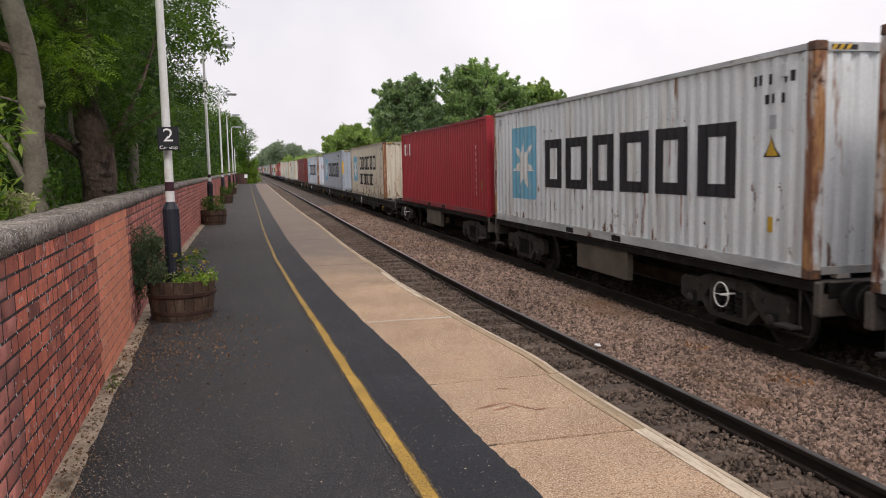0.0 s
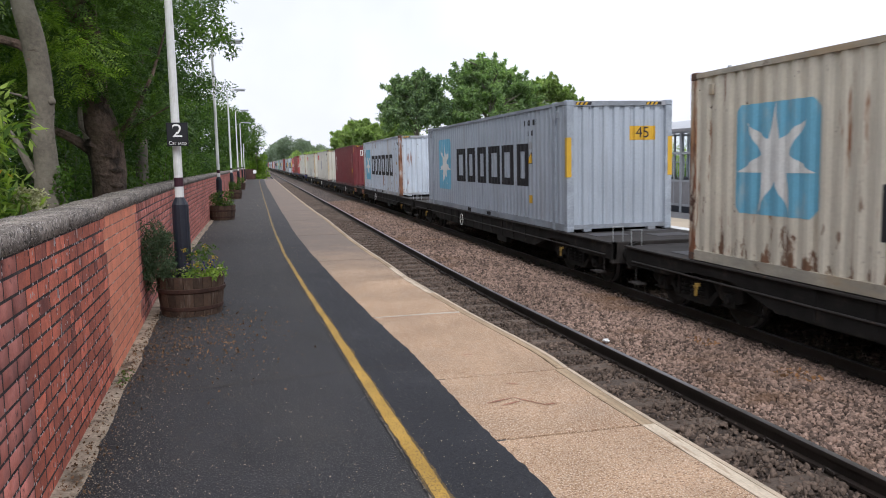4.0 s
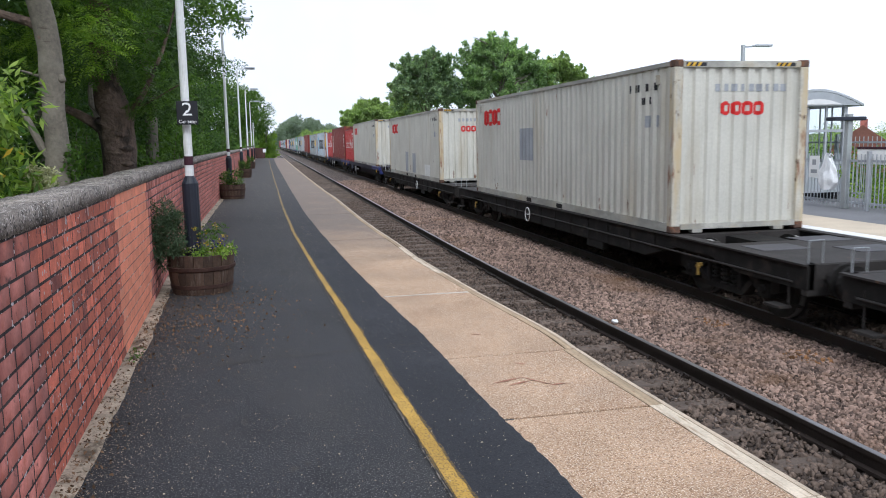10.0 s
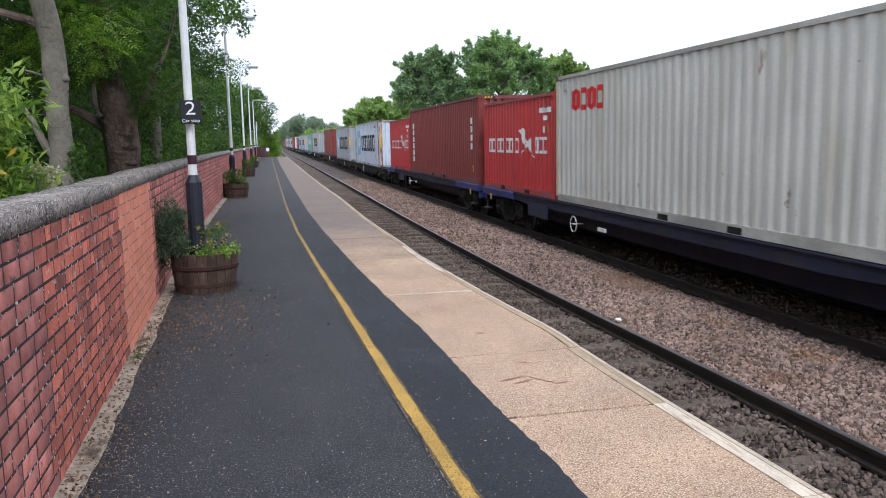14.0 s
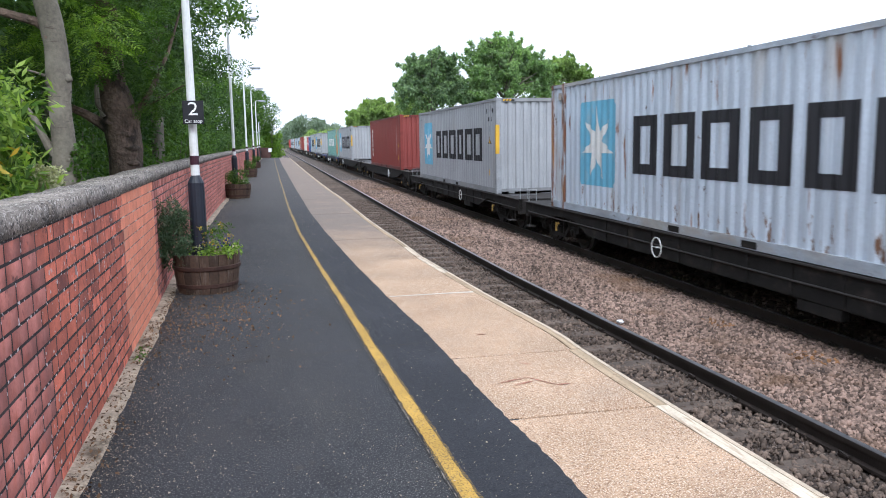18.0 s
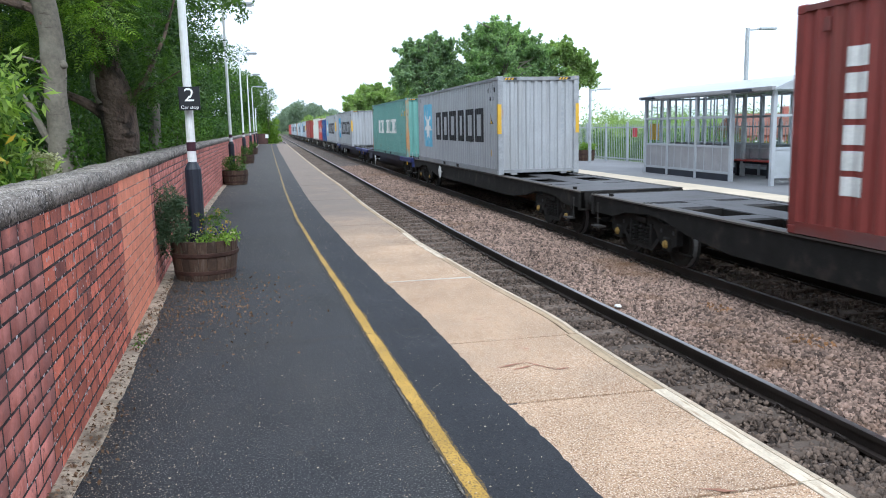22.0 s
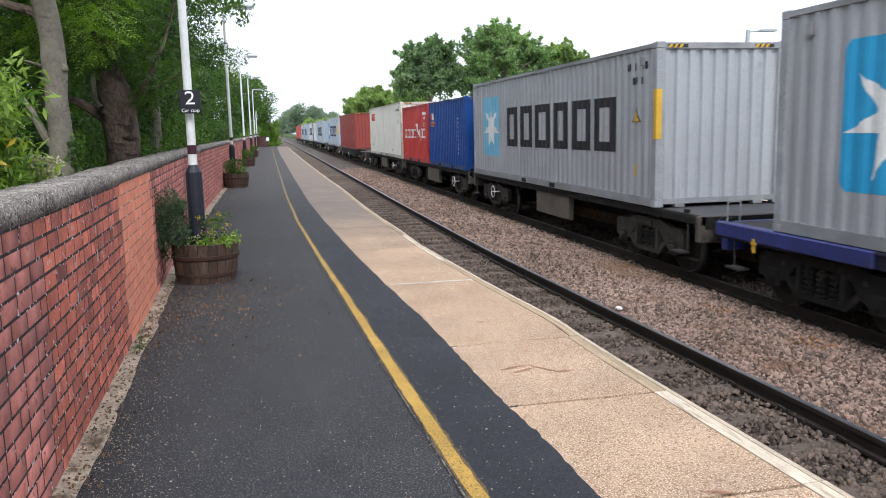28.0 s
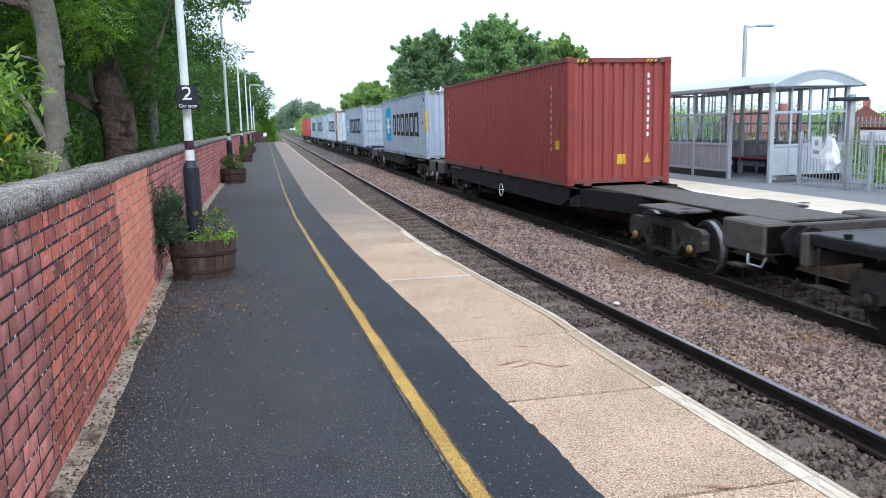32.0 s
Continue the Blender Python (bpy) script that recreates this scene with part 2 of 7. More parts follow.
SLEEPER = mat("weathered sleeper", (0.118, 0.09, 0.073), 0.9, var=0.35, big=4, fine=40, bump=0.5, rnd=0.2)
RAIL = mat("brown rail side", (0.035, 0.026, 0.022), 0.6, 0.3, var=0.3, big=2, fine=40, bump=0.3, shift=False)
RAILTOP = mat("polished rail head", (0.30, 0.29, 0.29), 0.35, 0.9, var=0.1, big=2, fine=30, bump=0.1, shift=False)
GRASS = mat("rough grass", (0.075, 0.11, 0.035), 0.95, var=0.4, big=0.15, fine=5, bump=0.8, dist=0.1, shift=False)
EARTH = mat("earth under trees", (0.05, 0.042, 0.03), 0.95, var=0.4, big=0.8, fine=20, bump=0.6, shift=False)
BARK = mat("grey brown bark", (0.165, 0.145, 0.115), 0.9, var=0.3, big=4, fine=30, bump=0.5, dist=0.015, shift=False,
           stains=[((0.23, 0.21, 0.17), 2.5, (1, 1, 1), 0.52, 0.7), ((0.085, 0.07, 0.055), 4, (1.2, 1.2, 9), 0.64, 0.70), ((0.05, 0.04, 0.033), 11, (1, 1, 1.6), 0.67, 0.71)])
BARK_DARK = mat("dark bark", (0.15, 0.105, 0.082), 0.92, var=0.4, big=3, fine=16, bump=1.0, dist=0.04, shift=False, stains=[((0.04, 0.03, 0.025), 5, (1, 1, 0.4), 0.5, 0.62)])
LEAF = leafy("mid green leaves", (0.035, 0.078, 0.016), (0.125, 0.215, 0.045), 0.4)
LEAF_BRIGHT = leafy("bright yellow green leaves", (0.10, 0.19, 0.033), (0.30, 0.42, 0.085), 0.45)
LEAF_DARK = leafy("dark green leaves", (0.03, 0.065, 0.02), (0.085, 0.155, 0.045), 0.35)
LEAF_LAUREL = leafy("laurel leaves", (0.06, 0.13, 0.03), (0.33, 0.44, 0.10), 0.4)
# Distance haze is mixed into this leaf colour, so it is pale and bluish.
LEAF_FAR = leafy("hazy far leaves", (0.15, 0.20, 0.17), (0.26, 0.32, 0.27), 0.25)
LEAF_LIGHT = leafy("pale spring leaves", (0.16, 0.23, 0.10), (0.40, 0.50, 0.24), 0.5)
# Ash and maple greens, lightened and greyed to carry haze over the far platform.
LEAF_ASH = leafy("hazy ash leaves", (0.105, 0.165, 0.115), (0.33, 0.43, 0.30), 0.5)
LEAF_MID = leafy("hazy maple leaves", (0.13, 0.20, 0.12), (0.40, 0.52, 0.33), 0.55)
LEAF_GREY = leafy("grey green needles", (0.04, 0.075, 0.045), (0.10, 0.155, 0.09), 0.2)
PETAL = leafy("cream petals", (0.34, 0.33, 0.20), (0.5, 0.48, 0.33), 0.2)
PETAL_Y = leafy("yellow petals", (0.5, 0.3, 0.02), (0.65, 0.48, 0.08), 0.2)
PETAL_B = leafy("violet petals", (0.02, 0.02, 0.12), (0.06, 0.05, 0.25), 0.2)
WHITE = mat("white paint", (0.72, 0.72, 0.72), 0.5, var=0.08, big=2, fine=30, bump=0.05, stains=[((0.4, 0.37, 0.33), 3, (3, 3, 0.5), 0.58, 0.8)])
NAVY = mat("black navy paint", (0.018, 0.021, 0.032), 0.45, var=0.2, big=3, fine=40, bump=0.1, stains=[((0.08, 0.08, 0.085), 4, (2, 2, 0.4), 0.6, 0.85)])
MAROON = mat("maroon band", (0.045, 0.012, 0.022), 0.5, var=0.1)
SIGNBLACK = mat("sign black", (0.012, 0.012, 0.016), 0.45, var=0.1, bump=0)
SIGNWHITE = mat("sign white", (0.8, 0.8, 0.8), 0.5, var=0.03, bump=0)
GALV = mat("galvanised steel", (0.40, 0.42, 0.43), 0.5, 0.5, var=0.15, big=4, fine=50, bump=0.05)
GREYPAINT = mat("grey painted steel", (0.39, 0.41, 0.44), 0.5, 0.1, var=0.1, big=3, fine=40, bump=0.05)
DARKGREY = mat("dark grey panel", (0.30, 0.295, 0.305), 0.6, var=0.12, big=3, fine=40, bump=0.08)
# Sooty steel, darkened further to carry the shadow under the train.
DARKMETAL = mat("sooty shaded steel", (0.017, 0.0155, 0.0145), 0.85, 0.0, spec=0.2, var=0.35, big=3, fine=30, bump=0.3, stains=[((0.05, 0.038, 0.03), 3, (1, 1, 1), 0.57, 0.77)])
DECKSTEEL = mat("worn wagon steel", (0.038, 0.034, 0.032), 0.75, 0.0, spec=0.25, var=0.35, big=2, fine=25, bump=0.25,
                stains=[((0.028, 0.024, 0.022), 2.5, (1, 1, 1), 0.45, 0.7), ((0.12, 0.07, 0.045), 6, (1, 1, 1), 0.64, 0.75)])
BLUESTEEL = mat("blue wagon paint", (0.030, 0.040, 0.17), 0.5, 0.0, var=0.3, big=2, fine=25, bump=0.15, stains=[((0.03, 0.028, 0.03), 2.5, (1, 1, 1), 0.5, 0.75)])
WHEELSTEEL = mat("wheel steel", (0.022, 0.02, 0.018), 0.8, 0.1, var=0.3, big=5, fine=30, bump=0.2)
# Dusty casting; some under-train shadow is in its base colour too.
BOGIE = mat("dusty brown bogie casting", (0.05, 0.042, 0.036), 0.85, 0.1, var=0.4, big=3, fine=35, bump=0.4, stains=[((0.028, 0.024, 0.021), 3, (1, 1, 1), 0.5, 0.7), ((0.14, 0.115, 0.09), 9, (1, 1, 1), 0.6, 0.75)])
TREAD = mat("worn wheel tread", (0.42, 0.41, 0.41), 0.35, 0.8, var=0.15, big=4, fine=30, bump=0.1)
BEAM = mat("brown grey end beam", (0.105, 0.09, 0.078), 0.75, 0.1, var=0.35, big=2.5, fine=30, bump=0.3, stains=[((0.04, 0.034, 0.03), 2.5, (1, 1, 1), 0.5, 0.72), ((0.19, 0.15, 0.12), 7, (1, 1, 1), 0.62, 0.75)])
RUSTPATCH = mat("orange primer patch", (0.36, 0.15, 0.075), 0.8, var=0.3, big=4, fine=40, bump=0.2, stains=[((0.14, 0.075, 0.05), 5, (1, 1, 1), 0.55, 0.72)])
AMBER = mat("yellow cap paint", (0.30, 0.19, 0.045), 0.6, var=0.3, big=8, fine=30)
HAZARD_Y = mat("hazard yellow", (0.60, 0.36, 0.035), 0.6, var=0.15)
BLACKPAINT = mat("black lettering paint", (0.022, 0.022, 0.026), 0.6, var=0.15, big=2, fine=30, bump=0.05)
WOOD = mat("old barrel oak", (0.075, 0.047, 0.033), 0.85, var=0.35, big=3, fine=40, bump=0.5, rnd=0.35, stains=[((0.13, 0.10, 0.08), 4, (6, 6, 0.6), 0.55, 0.7)])
HOOP = mat("rusty hoop", (0.065, 0.035, 0.027), 0.75, 0.2, var=0.3, big=5, fine=40, bump=0.3)
GLASS = bpy.data.materials.new("clear glass")
GLASS.use_nodes = True
gb = GLASS.node_tree.nodes["Principled BSDF"]
gb.inputs["Base Color"].default_value = (0.93, 0.96, 0.96, 1)
gb.inputs["Transmission Weight"].default_value, gb.inputs["Roughness"].default_value, gb.inputs["IOR"].default_value = 1.0, 0.03, 1.1


# ---------------------------------------------------------------- mesh helpers
def quick(name, verts, faces, material):
    """One object from plain lists or arrays of points and faces."""
    me = bpy.data.meshes.new(name)
    me.from_pydata([tuple(v) for v in verts], [], [tuple(f) for f in faces])
    me.materials.append(material)
    return new(name, me)


def fast(name, verts, quads, material):
    """One object from big arrays: verts (n, 3), quads or triangles (m, k)."""
    me = bpy.data.meshes.new(name)
    k = quads.shape[1]
    me.vertices.add(len(verts))
    me.vertices.foreach_set("co", np.ascontiguousarray(verts, dtype=np.float32).ravel())
    me.loops.add(quads.size)
    me.loops.foreach_set("vertex_index", np.ascontiguousarray(quads, dtype=np.int32).ravel())
    me.polygons.add(len(quads))
    me.polygons.foreach_set("loop_start", np.arange(0, quads.size, k, dtype=np.int32))
    me.update(calc_edges=True)
    me.materials.append(material)
    return new(name, me)


def hung(ob, parent, label=""):
    ob.parent = parent
    return tagged(ob, label)


def part(name, bm, material, parent, label="", smooth=False):
    me = bpy.data.meshes.new(name)
    bm.to_mesh(me)
    bm.free()
    me.materials.append(material)
    if smooth:
        for p in me.polygons:
            p.use_smooth = True
    ob = new(name, me)
    if parent:
        ob.parent = parent
    return tagged(ob, label)


def thing(name, label, category, m=None, group="", kind=""):
    ob = new(name)
    if m is not None:
        ob.matrix_basis = m
    return tagged(ob, label, category, group, kind)


def boxes(*rows, bevel=0.0):
    """A bmesh of boxes (x0, x1, y0, y1, z0, z1)."""
    bm = bmesh.new()
    for x0, x1, y0, y1, z0, z1 in rows:
        v = [bm.verts.new(p) for p in ((x0, y0, z0), (x1, y0, z0), (x1, y1, z0), (x0, y1, z0), (x0, y0, z1), (x1, y0, z1), (x1, y1, z1), (x0, y1, z1))]
        for f in ((3, 2, 1, 0), (4, 5, 6, 7), (0, 1, 5, 4), (1, 2, 6, 5), (2, 3, 7, 6), (3, 0, 4, 7)):
            bm.faces.new([v[i] for i in f])
    if bevel:
        bmesh.ops.bevel(bm, geom=bm.edges[:], offset=bevel, segments=1, affect="EDGES")
    return bm


def tube(points, radii, sides=8, caps=True, bm=None):
    """A tapered round bar along points."""
    bm = bm or bmesh.new()
    rings = []
    for i, p in enumerate(points):
        p = Vector(p)
        d = (Vector(points[min(i + 1, len(points) - 1)]) - Vector(points[max(i - 1, 0)])).normalized()
        u = d.orthogonal().normalized() if abs(d.z) > 0.95 else d.cross(Vector((0, 0, 1))).normalized()
        if abs(d.z) > 0.95:
            u = Vector((1, 0, 0)) - d * d.x
            u.normalize()
        w = d.cross(u)
        r = radii[i] if hasattr(radii, "__len__") else radii
        rings.append([bm.verts.new(p + (u * math.cos(a) + w * math.sin(a)) * r) for a in (2 * math.pi * k / sides for k in range(sides))])
    for a, b in zip(rings, rings[1:]):
        for k in range(sides):
            bm.faces.new((a[k], a[(k + 1) % sides], b[(k + 1) % sides], b[k]))
    if caps:
        bm.faces.new(rings[0][::-1]), bm.faces.new(rings[-1])
    return bm


def turned(profile, sides=24, bm=None, centre=(0, 0)):
    """A body turned round z from (radius, z) rows."""
    bm = bm or bmesh.new()
    rings = [[bm.verts.new((centre[0] + r * math.cos(2 * math.pi * k / sides), centre[1] + r * math.sin(2 * math.pi * k / sides), z)) for k in range(sides)] for r, z in profile]
    for a, b in zip(rings, rings[1:]):
        for k in range(sides):
            bm.faces.new((a[k], a[(k + 1) % sides], b[(k + 1) % sides], b[k]))
    bm.faces.new(rings[0][::-1]), bm.faces.new(rings[-1])
    return bm


def prism(outline, axis, a, b, bm=None):
    """A flat outline (u, v) swept along an axis from a to b: 'x' sweeps (y, z), 'y' sweeps (x, z), 'z' sweeps (x, y)."""
    bm = bm or bmesh.new()
    place = {"x": lambda u, v, w: (w, u, v), "y": lambda u, v, w: (u, w, v), "z": lambda u, v, w: (u, v, w)}[axis]
    r0 = [bm.verts.new(place(u, v, a)) for u, v in outline]
    r1 = [bm.verts.new(place(u, v, b)) for u, v in outline]
    n = len(outline)
    bm.faces.new(r0[::-1]), bm.faces.new(r1)
    for k in range(n):
        bm.faces.new((r0[k], r0[(k + 1) % n], r1[(k + 1) % n], r1[k]))
    bmesh.ops.recalc_face_normals(bm, faces=bm.faces[:])
    return bm


def ring(radius, thick, axis="x", sides=20, at=(0, 0, 0)):
    bm = bmesh.new()
    loops = []
    for i in range(sides):
        a = 2 * math.pi * i / sides
        row = []
        for j in range(6):
            b = 2 * math.pi * j / 6
            rr, off = radius + thick * math.cos(b), thick * math.sin(b)
            u, v = rr * math.cos(a), rr * math.sin(a)
            p = (off, u, v) if axis == "x" else (u, v, off) if axis == "z" else (u, off, v)
            row.append(bm.verts.new((p[0] + at[0], p[1] + at[1], p[2] + at[2])))
        loops.append(row)
    for i in range(sides):
        for j in range(6):
            bm.faces.new((loops[i][j], loops[(i + 1) % sides][j], loops[(i + 1) % sides][(j + 1) % 6], loops[i][(j + 1) % 6]))
    return bm


BEND_Y = np.array([-420, -12, -4, 0, 3, 5, 7.5, 10, 14, 18, 26, 45, 80, 140, 700.0])
BEND_X = np.array([0.22, 0.22, 0.16, 0.09, 0.0, -0.06, -0.14, -0.23, -0.34, -0.37, -0.37, -0.28, -0.20, -0.1, -0.1])


def bend(y):
    """How far the near platform and its track swing aside at y."""
    return float(np.interp(y, BEND_Y, BEND_X))


def bent(ob):
    for v in ob.data.vertices:
        v.co.x += bend(v.co.y)
    return ob


def strip(name, x0, x1, z0, z1, ys, material, parent=None):
    """A long bar with cross-section x0..x1, z0..z1 that follows the bend through all ys."""
    verts, faces = [], []
    for y in ys:
        b = bend(y)
        verts += [(x0 + b, y, z0), (x1 + b, y, z0), (x1 + b, y, z1), (x0 + b, y, z1)]
    n = len(ys)
    for i in range(n - 1):
        a, c = 4 * i, 4 * i + 4
        for k in range(4):
            faces.append((a + k, a + (k + 1) % 4, c + (k + 1) % 4, c + k))
    faces += [(3, 2, 1, 0), (4 * n - 4, 4 * n - 3, 4 * n - 2, 4 * n - 1)]
    ob = quick(name, verts, [f[::-1] for f in faces], material)
    if parent:
        ob.parent = parent
    return ob


NEAR_YS = [-30, -12, -6, -3, 0, 1.5, 3, 4, 5, 6, 7, 8, 9, 10, 11, 12, 13, 14, 16, 18, 21, 26, 32, 38, 45, 55, 65, 80, 92]
RAIL_YS = [-420, -60] + NEAR_YS + [115, 140, 200, 300, 420, 600]
RAIL_Z = -0.915
rng = np.random.default_rng(7)


# ---------------------------------------------------------------- ground, tracks, platforms
def ground():
    xs = [-400, -60, -12, -4, -1.7, -1.55, -1.0, -0.95, 2.0, 2.4, 5.2, 10.2, 10.6, 14.5, 24, 60, 400, 900]
    zs = [0.6, 0.4, 0.25, 0.1, 0.0, -0.08, -0.08, -1.45, -1.45, -1.42, -1.42, -1.42, -0.1, -0.1, -0.6, -3.4, -3.0, 3.0]
    ys = [-700, -300, -80, -20, 0, 20, 40, 60, 90, 92, 130, 200, 320, 600, 1500]
    verts, faces = [], []
    for y in ys:
        for x, z in zip(xs, zs):
            if y > 91 and -1.5 < x < 2.5:
                z = -1.42
            verts.append((x, y, z))
    n = len(xs)
    for j in range(len(ys) - 1):
        for i in range(n - 1):
            a = j * n + i
            faces.append((a, a + 1, a + n + 1, a + n))
    tagged(quick("ground", verts, faces, GRASS), "rough grass and earth either side of the railway", "ground", kind="structure")


def ballast_bed():
    xs = np.array([1.6, 2.1, 2.75, 3.3, 4.2, 5.0, 5.7, 6.4, 7.0, 8.2, 8.9, 9.6])
    zs = np.array([-1.2, -1.13, -1.13, -1.13, -1.13, -1.09, -1.07, -1.09, -1.13, -1.13, -1.2, -1.35])
    ys = np.concatenate([np.arange(-60, 60, 0.5), np.arange(60, 620, 10)])
    verts, faces = [], []
    for y in ys:
        for x, z in zip(xs, zs):
            verts.append((x + bend(y) * float(np.interp(x, (4.9, 6.2), (1, 0))), y, z + 0.02 * noise.noise((x * 2.1, y * 2.1, 0))))
    n = len(xs)
    for j in range(len(ys) - 1):
        for i in range(n - 1):
            a = j * n + i
            faces.append((a, a + 1, a + n + 1, a + n))
    tagged(quick("track_bed", verts, faces, BALLAST), "brown crushed stone bed under the two tracks", "ballast", kind="structure")


ICO_V = np.array([(0, 0, 1), (0.89, 0, 0.45), (0.28, 0.85, 0.45), (-0.72, 0.53, 0.45), (-0.72, -0.53, 0.45), (0.28, -0.85, 0.45),
                  (0.72, 0.53, -0.45), (-0.28, 0.85, -0.45), (-0.89, 0, -0.45), (-0.28, -0.85, -0.45), (0.72, -0.53, -0.45), (0, 0, -1)])
ICO_F = np.array([(0, 1, 2), (0, 2, 3), (0, 3, 4), (0, 4, 5), (0, 5, 1), (1, 6, 2), (2, 7, 3), (3, 8, 4), (4, 9, 5), (5, 10, 1),
                  (6, 7, 2), (7, 8, 3), (8, 9, 4), (9, 10, 5), (10, 6, 1)])


def stones(name, n, xr, yr, zf, size, material, label, follow):
    """n loose stones scattered over a stretch; only the upper faces are built."""
    x = rng.uniform(*xr, n)
    y = yr[0] + (yr[1] - yr[0]) * rng.uniform(0, 1, n) ** 1.5
    b = np.interp(y, BEND_Y, BEND_X) * follow
    s = rng.uniform(0.6, 1.25, n) * size
    v = ICO_V[None] * (1 + rng.uniform(-0.5, 0.42, (n, 12, 1))) * (s[:, None, None] * rng.uniform(0.45, 1.3, (n, 1, 3)))
    a, t = rng.uniform(0, 6.28, n), rng.uniform(-0.7, 0.7, n)
    ca, sa, ct, st = np.cos(a)[:, None], np.sin(a)[:, None], np.cos(t)[:, None], np.sin(t)[:, None]
    vx, vy, vz = v[..., 0], v[..., 1] * ct - v[..., 2] * st, v[..., 1] * st + v[..., 2] * ct
    vx, vy = vx * ca - vy * sa, vx * sa + vy * ca
    z = zf(x, y) + rng.uniform(-0.012, 0.018, n)
    verts = np.stack([vx + (x + b)[:, None], vy + y[:, None], vz + z[:, None]], -1).reshape(-1, 3)
    faces = (ICO_F[None] + (np.arange(n) * 12)[:, None, None]).reshape(-1, 3)
    return tagged(fast(name, verts, faces, material), label, "ballast", kind="stuff")


def ballast():
    ballast_bed()
    hump = lambda x, y: np.interp(x, [4.7, 5.3, 5.9, 6.5, 7.0], [-1.10, -1.06, -1.045, -1.06, -1.11])
    flat = lambda x, y: -1.094 + 0.012 * np.sin(x * 5.1 + y * 1.7) * np.sin(y * 2.3)
    stones("ballast_stones", 38000, (4.72, 6.85), (3.2, 16), hump, 0.0265, STONE, "pinkish brown crushed stones between the tracks", 0.5)
    stones("ballast_stones", 24000, (4.72, 6.85), (16, 55), hump, 0.036, STONE, "pinkish brown crushed stones between the tracks", 0.5)
    stones("ballast_stones", 26000, (2.3, 4.62), (3.0, 36), flat, 0.027, STONE_DARK, "dark dirty stones between the rails", 1.0)
    stones("ballast_stones", 110, (6.0, 6.4), (7.6, 8.2), hump, 0.03, STONE_RUST, "rust stained stones beside the further track", 0.5)
    stones("ballast_stones", 70, (6.0, 6.25), (9.5, 10.0), hump, 0.03, STONE_RUST, "rust stained stones beside the further track", 0.5)
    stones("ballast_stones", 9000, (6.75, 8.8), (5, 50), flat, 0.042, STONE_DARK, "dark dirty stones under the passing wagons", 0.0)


def track(centre, follow, label):
    t = thing("railway_track", label, "track", kind="structure")
    for s in (-1, 1):
        gx = s * 0.7525
        def rail_prof(x0, x1, z0, z1, material, nm):
            verts, faces = [], []
            for y in RAIL_YS:
                bb = centre + gx + bend(y) * follow
                verts += [(bb + x0, y, z0), (bb + x1, y, z0), (bb + x1, y, z1), (bb + x0, y, z1)]
            for i in range(len(RAIL_YS) - 1):
                a, c = 4 * i, 4 * i + 4
                faces += [(a + k, a + (k + 1) % 4, c + (k + 1) % 4, c + k) for k in range(4)]
            return hung(quick(nm, verts, faces, material), t)
        hung(rail_prof(-0.07, 0.07, RAIL_Z - 0.16, RAIL_Z - 0.135, RAIL, "rail_foot"), t)
        rail_prof(-0.009, 0.009, RAIL_Z - 0.14, RAIL_Z - 0.03, RAIL, "rail_web")
        rail_prof(-0.036, 0.036, RAIL_Z - 0.04, RAIL_Z - 0.004, RAIL, "rail_head")
        rail_prof(-0.028, 0.028, RAIL_Z - 0.006, RAIL_Z, RAILTOP, "running_surface")
    base = boxes((-1.25, 1.25, -0.125, 0.125, -0.12, 0.0), bevel=0.02)
    first = part("sleeper", base, SLEEPER, t)
    clip = tube([(0, 0.05, 0), (0.05, 0.07, 0.03), (0.06, 0.0, 0.045), (0.03, -0.06, 0.03), (0.07, -0.05, 0.0)], 0.011, 5)
    cl = part("rail_clip", clip, RAIL, t)
    y, k = -7.6, 0
    while y < 120:
        m = pose(centre + bend(y) * follow, y, RAIL_Z - 0.165, 0, 0, (k * 37 % 7 - 3) * 0.25)
        ob = first if k == 0 else new("sleeper", first.data)
        ob.parent, ob.matrix_basis = t, m
        if 2.5 < y < 20:
            for gx in (-0.7525, 0.7525):
                for s in (-1, 1):
                    c = new("rail_clip", cl.data)
                    c.parent, c.matrix_basis = t, m @ pose(gx + s * 0.035, 0.0, 0.02, 0, 0, 0 if s > 0 else 180)
        y, k = y + 0.76, k + 1
    cl.matrix_basis = pose(centre - 0.7, 1.52, RAIL_Z - 0.145)


WALL_X, EDGE_X = -1.0, 2.27


def line_at(y):
    """Centre of the painted line, before the bend."""
    return float(np.interp(y, [3, 5, 8, 12, 16, 21, 27, 36, 53, 77], [0.792, 0.772, 0.766, 0.758, 0.747, 0.71, 0.695, 0.62, 0.52, 0.46]))


def slab_at(y):
    """Where the tarmac ends and the slabs begin, before the bend."""
    return float(np.interp(y, [2.8, 3.4, 4.6, 6.3, 7.5, 10, 14.6, 17.5, 24, 37, 57, 81], [1.292, 1.292, 1.262, 1.275, 1.238, 1.218, 1.206, 1.166, 1.144, 1.066, 0.965, 0.965]))


def edge_at(y):
    """How far the platform's edge leaves its usual line."""
    return float(np.interp(y, [2.8, 4.6, 5.4, 5.8, 6.4, 7.9, 10.3, 12, 16, 22, 30, 44, 90], [0.01, -0.005, 0.01, 0.04, 0.02, -0.045, -0.085, -0.04, -0.035, 0.0, -0.08, -0.16, -0.17]))


SCUFF = mat("reddish scuff", (0.34, 0.165, 0.11), 0.9, var=0.4, big=10, fine=60)


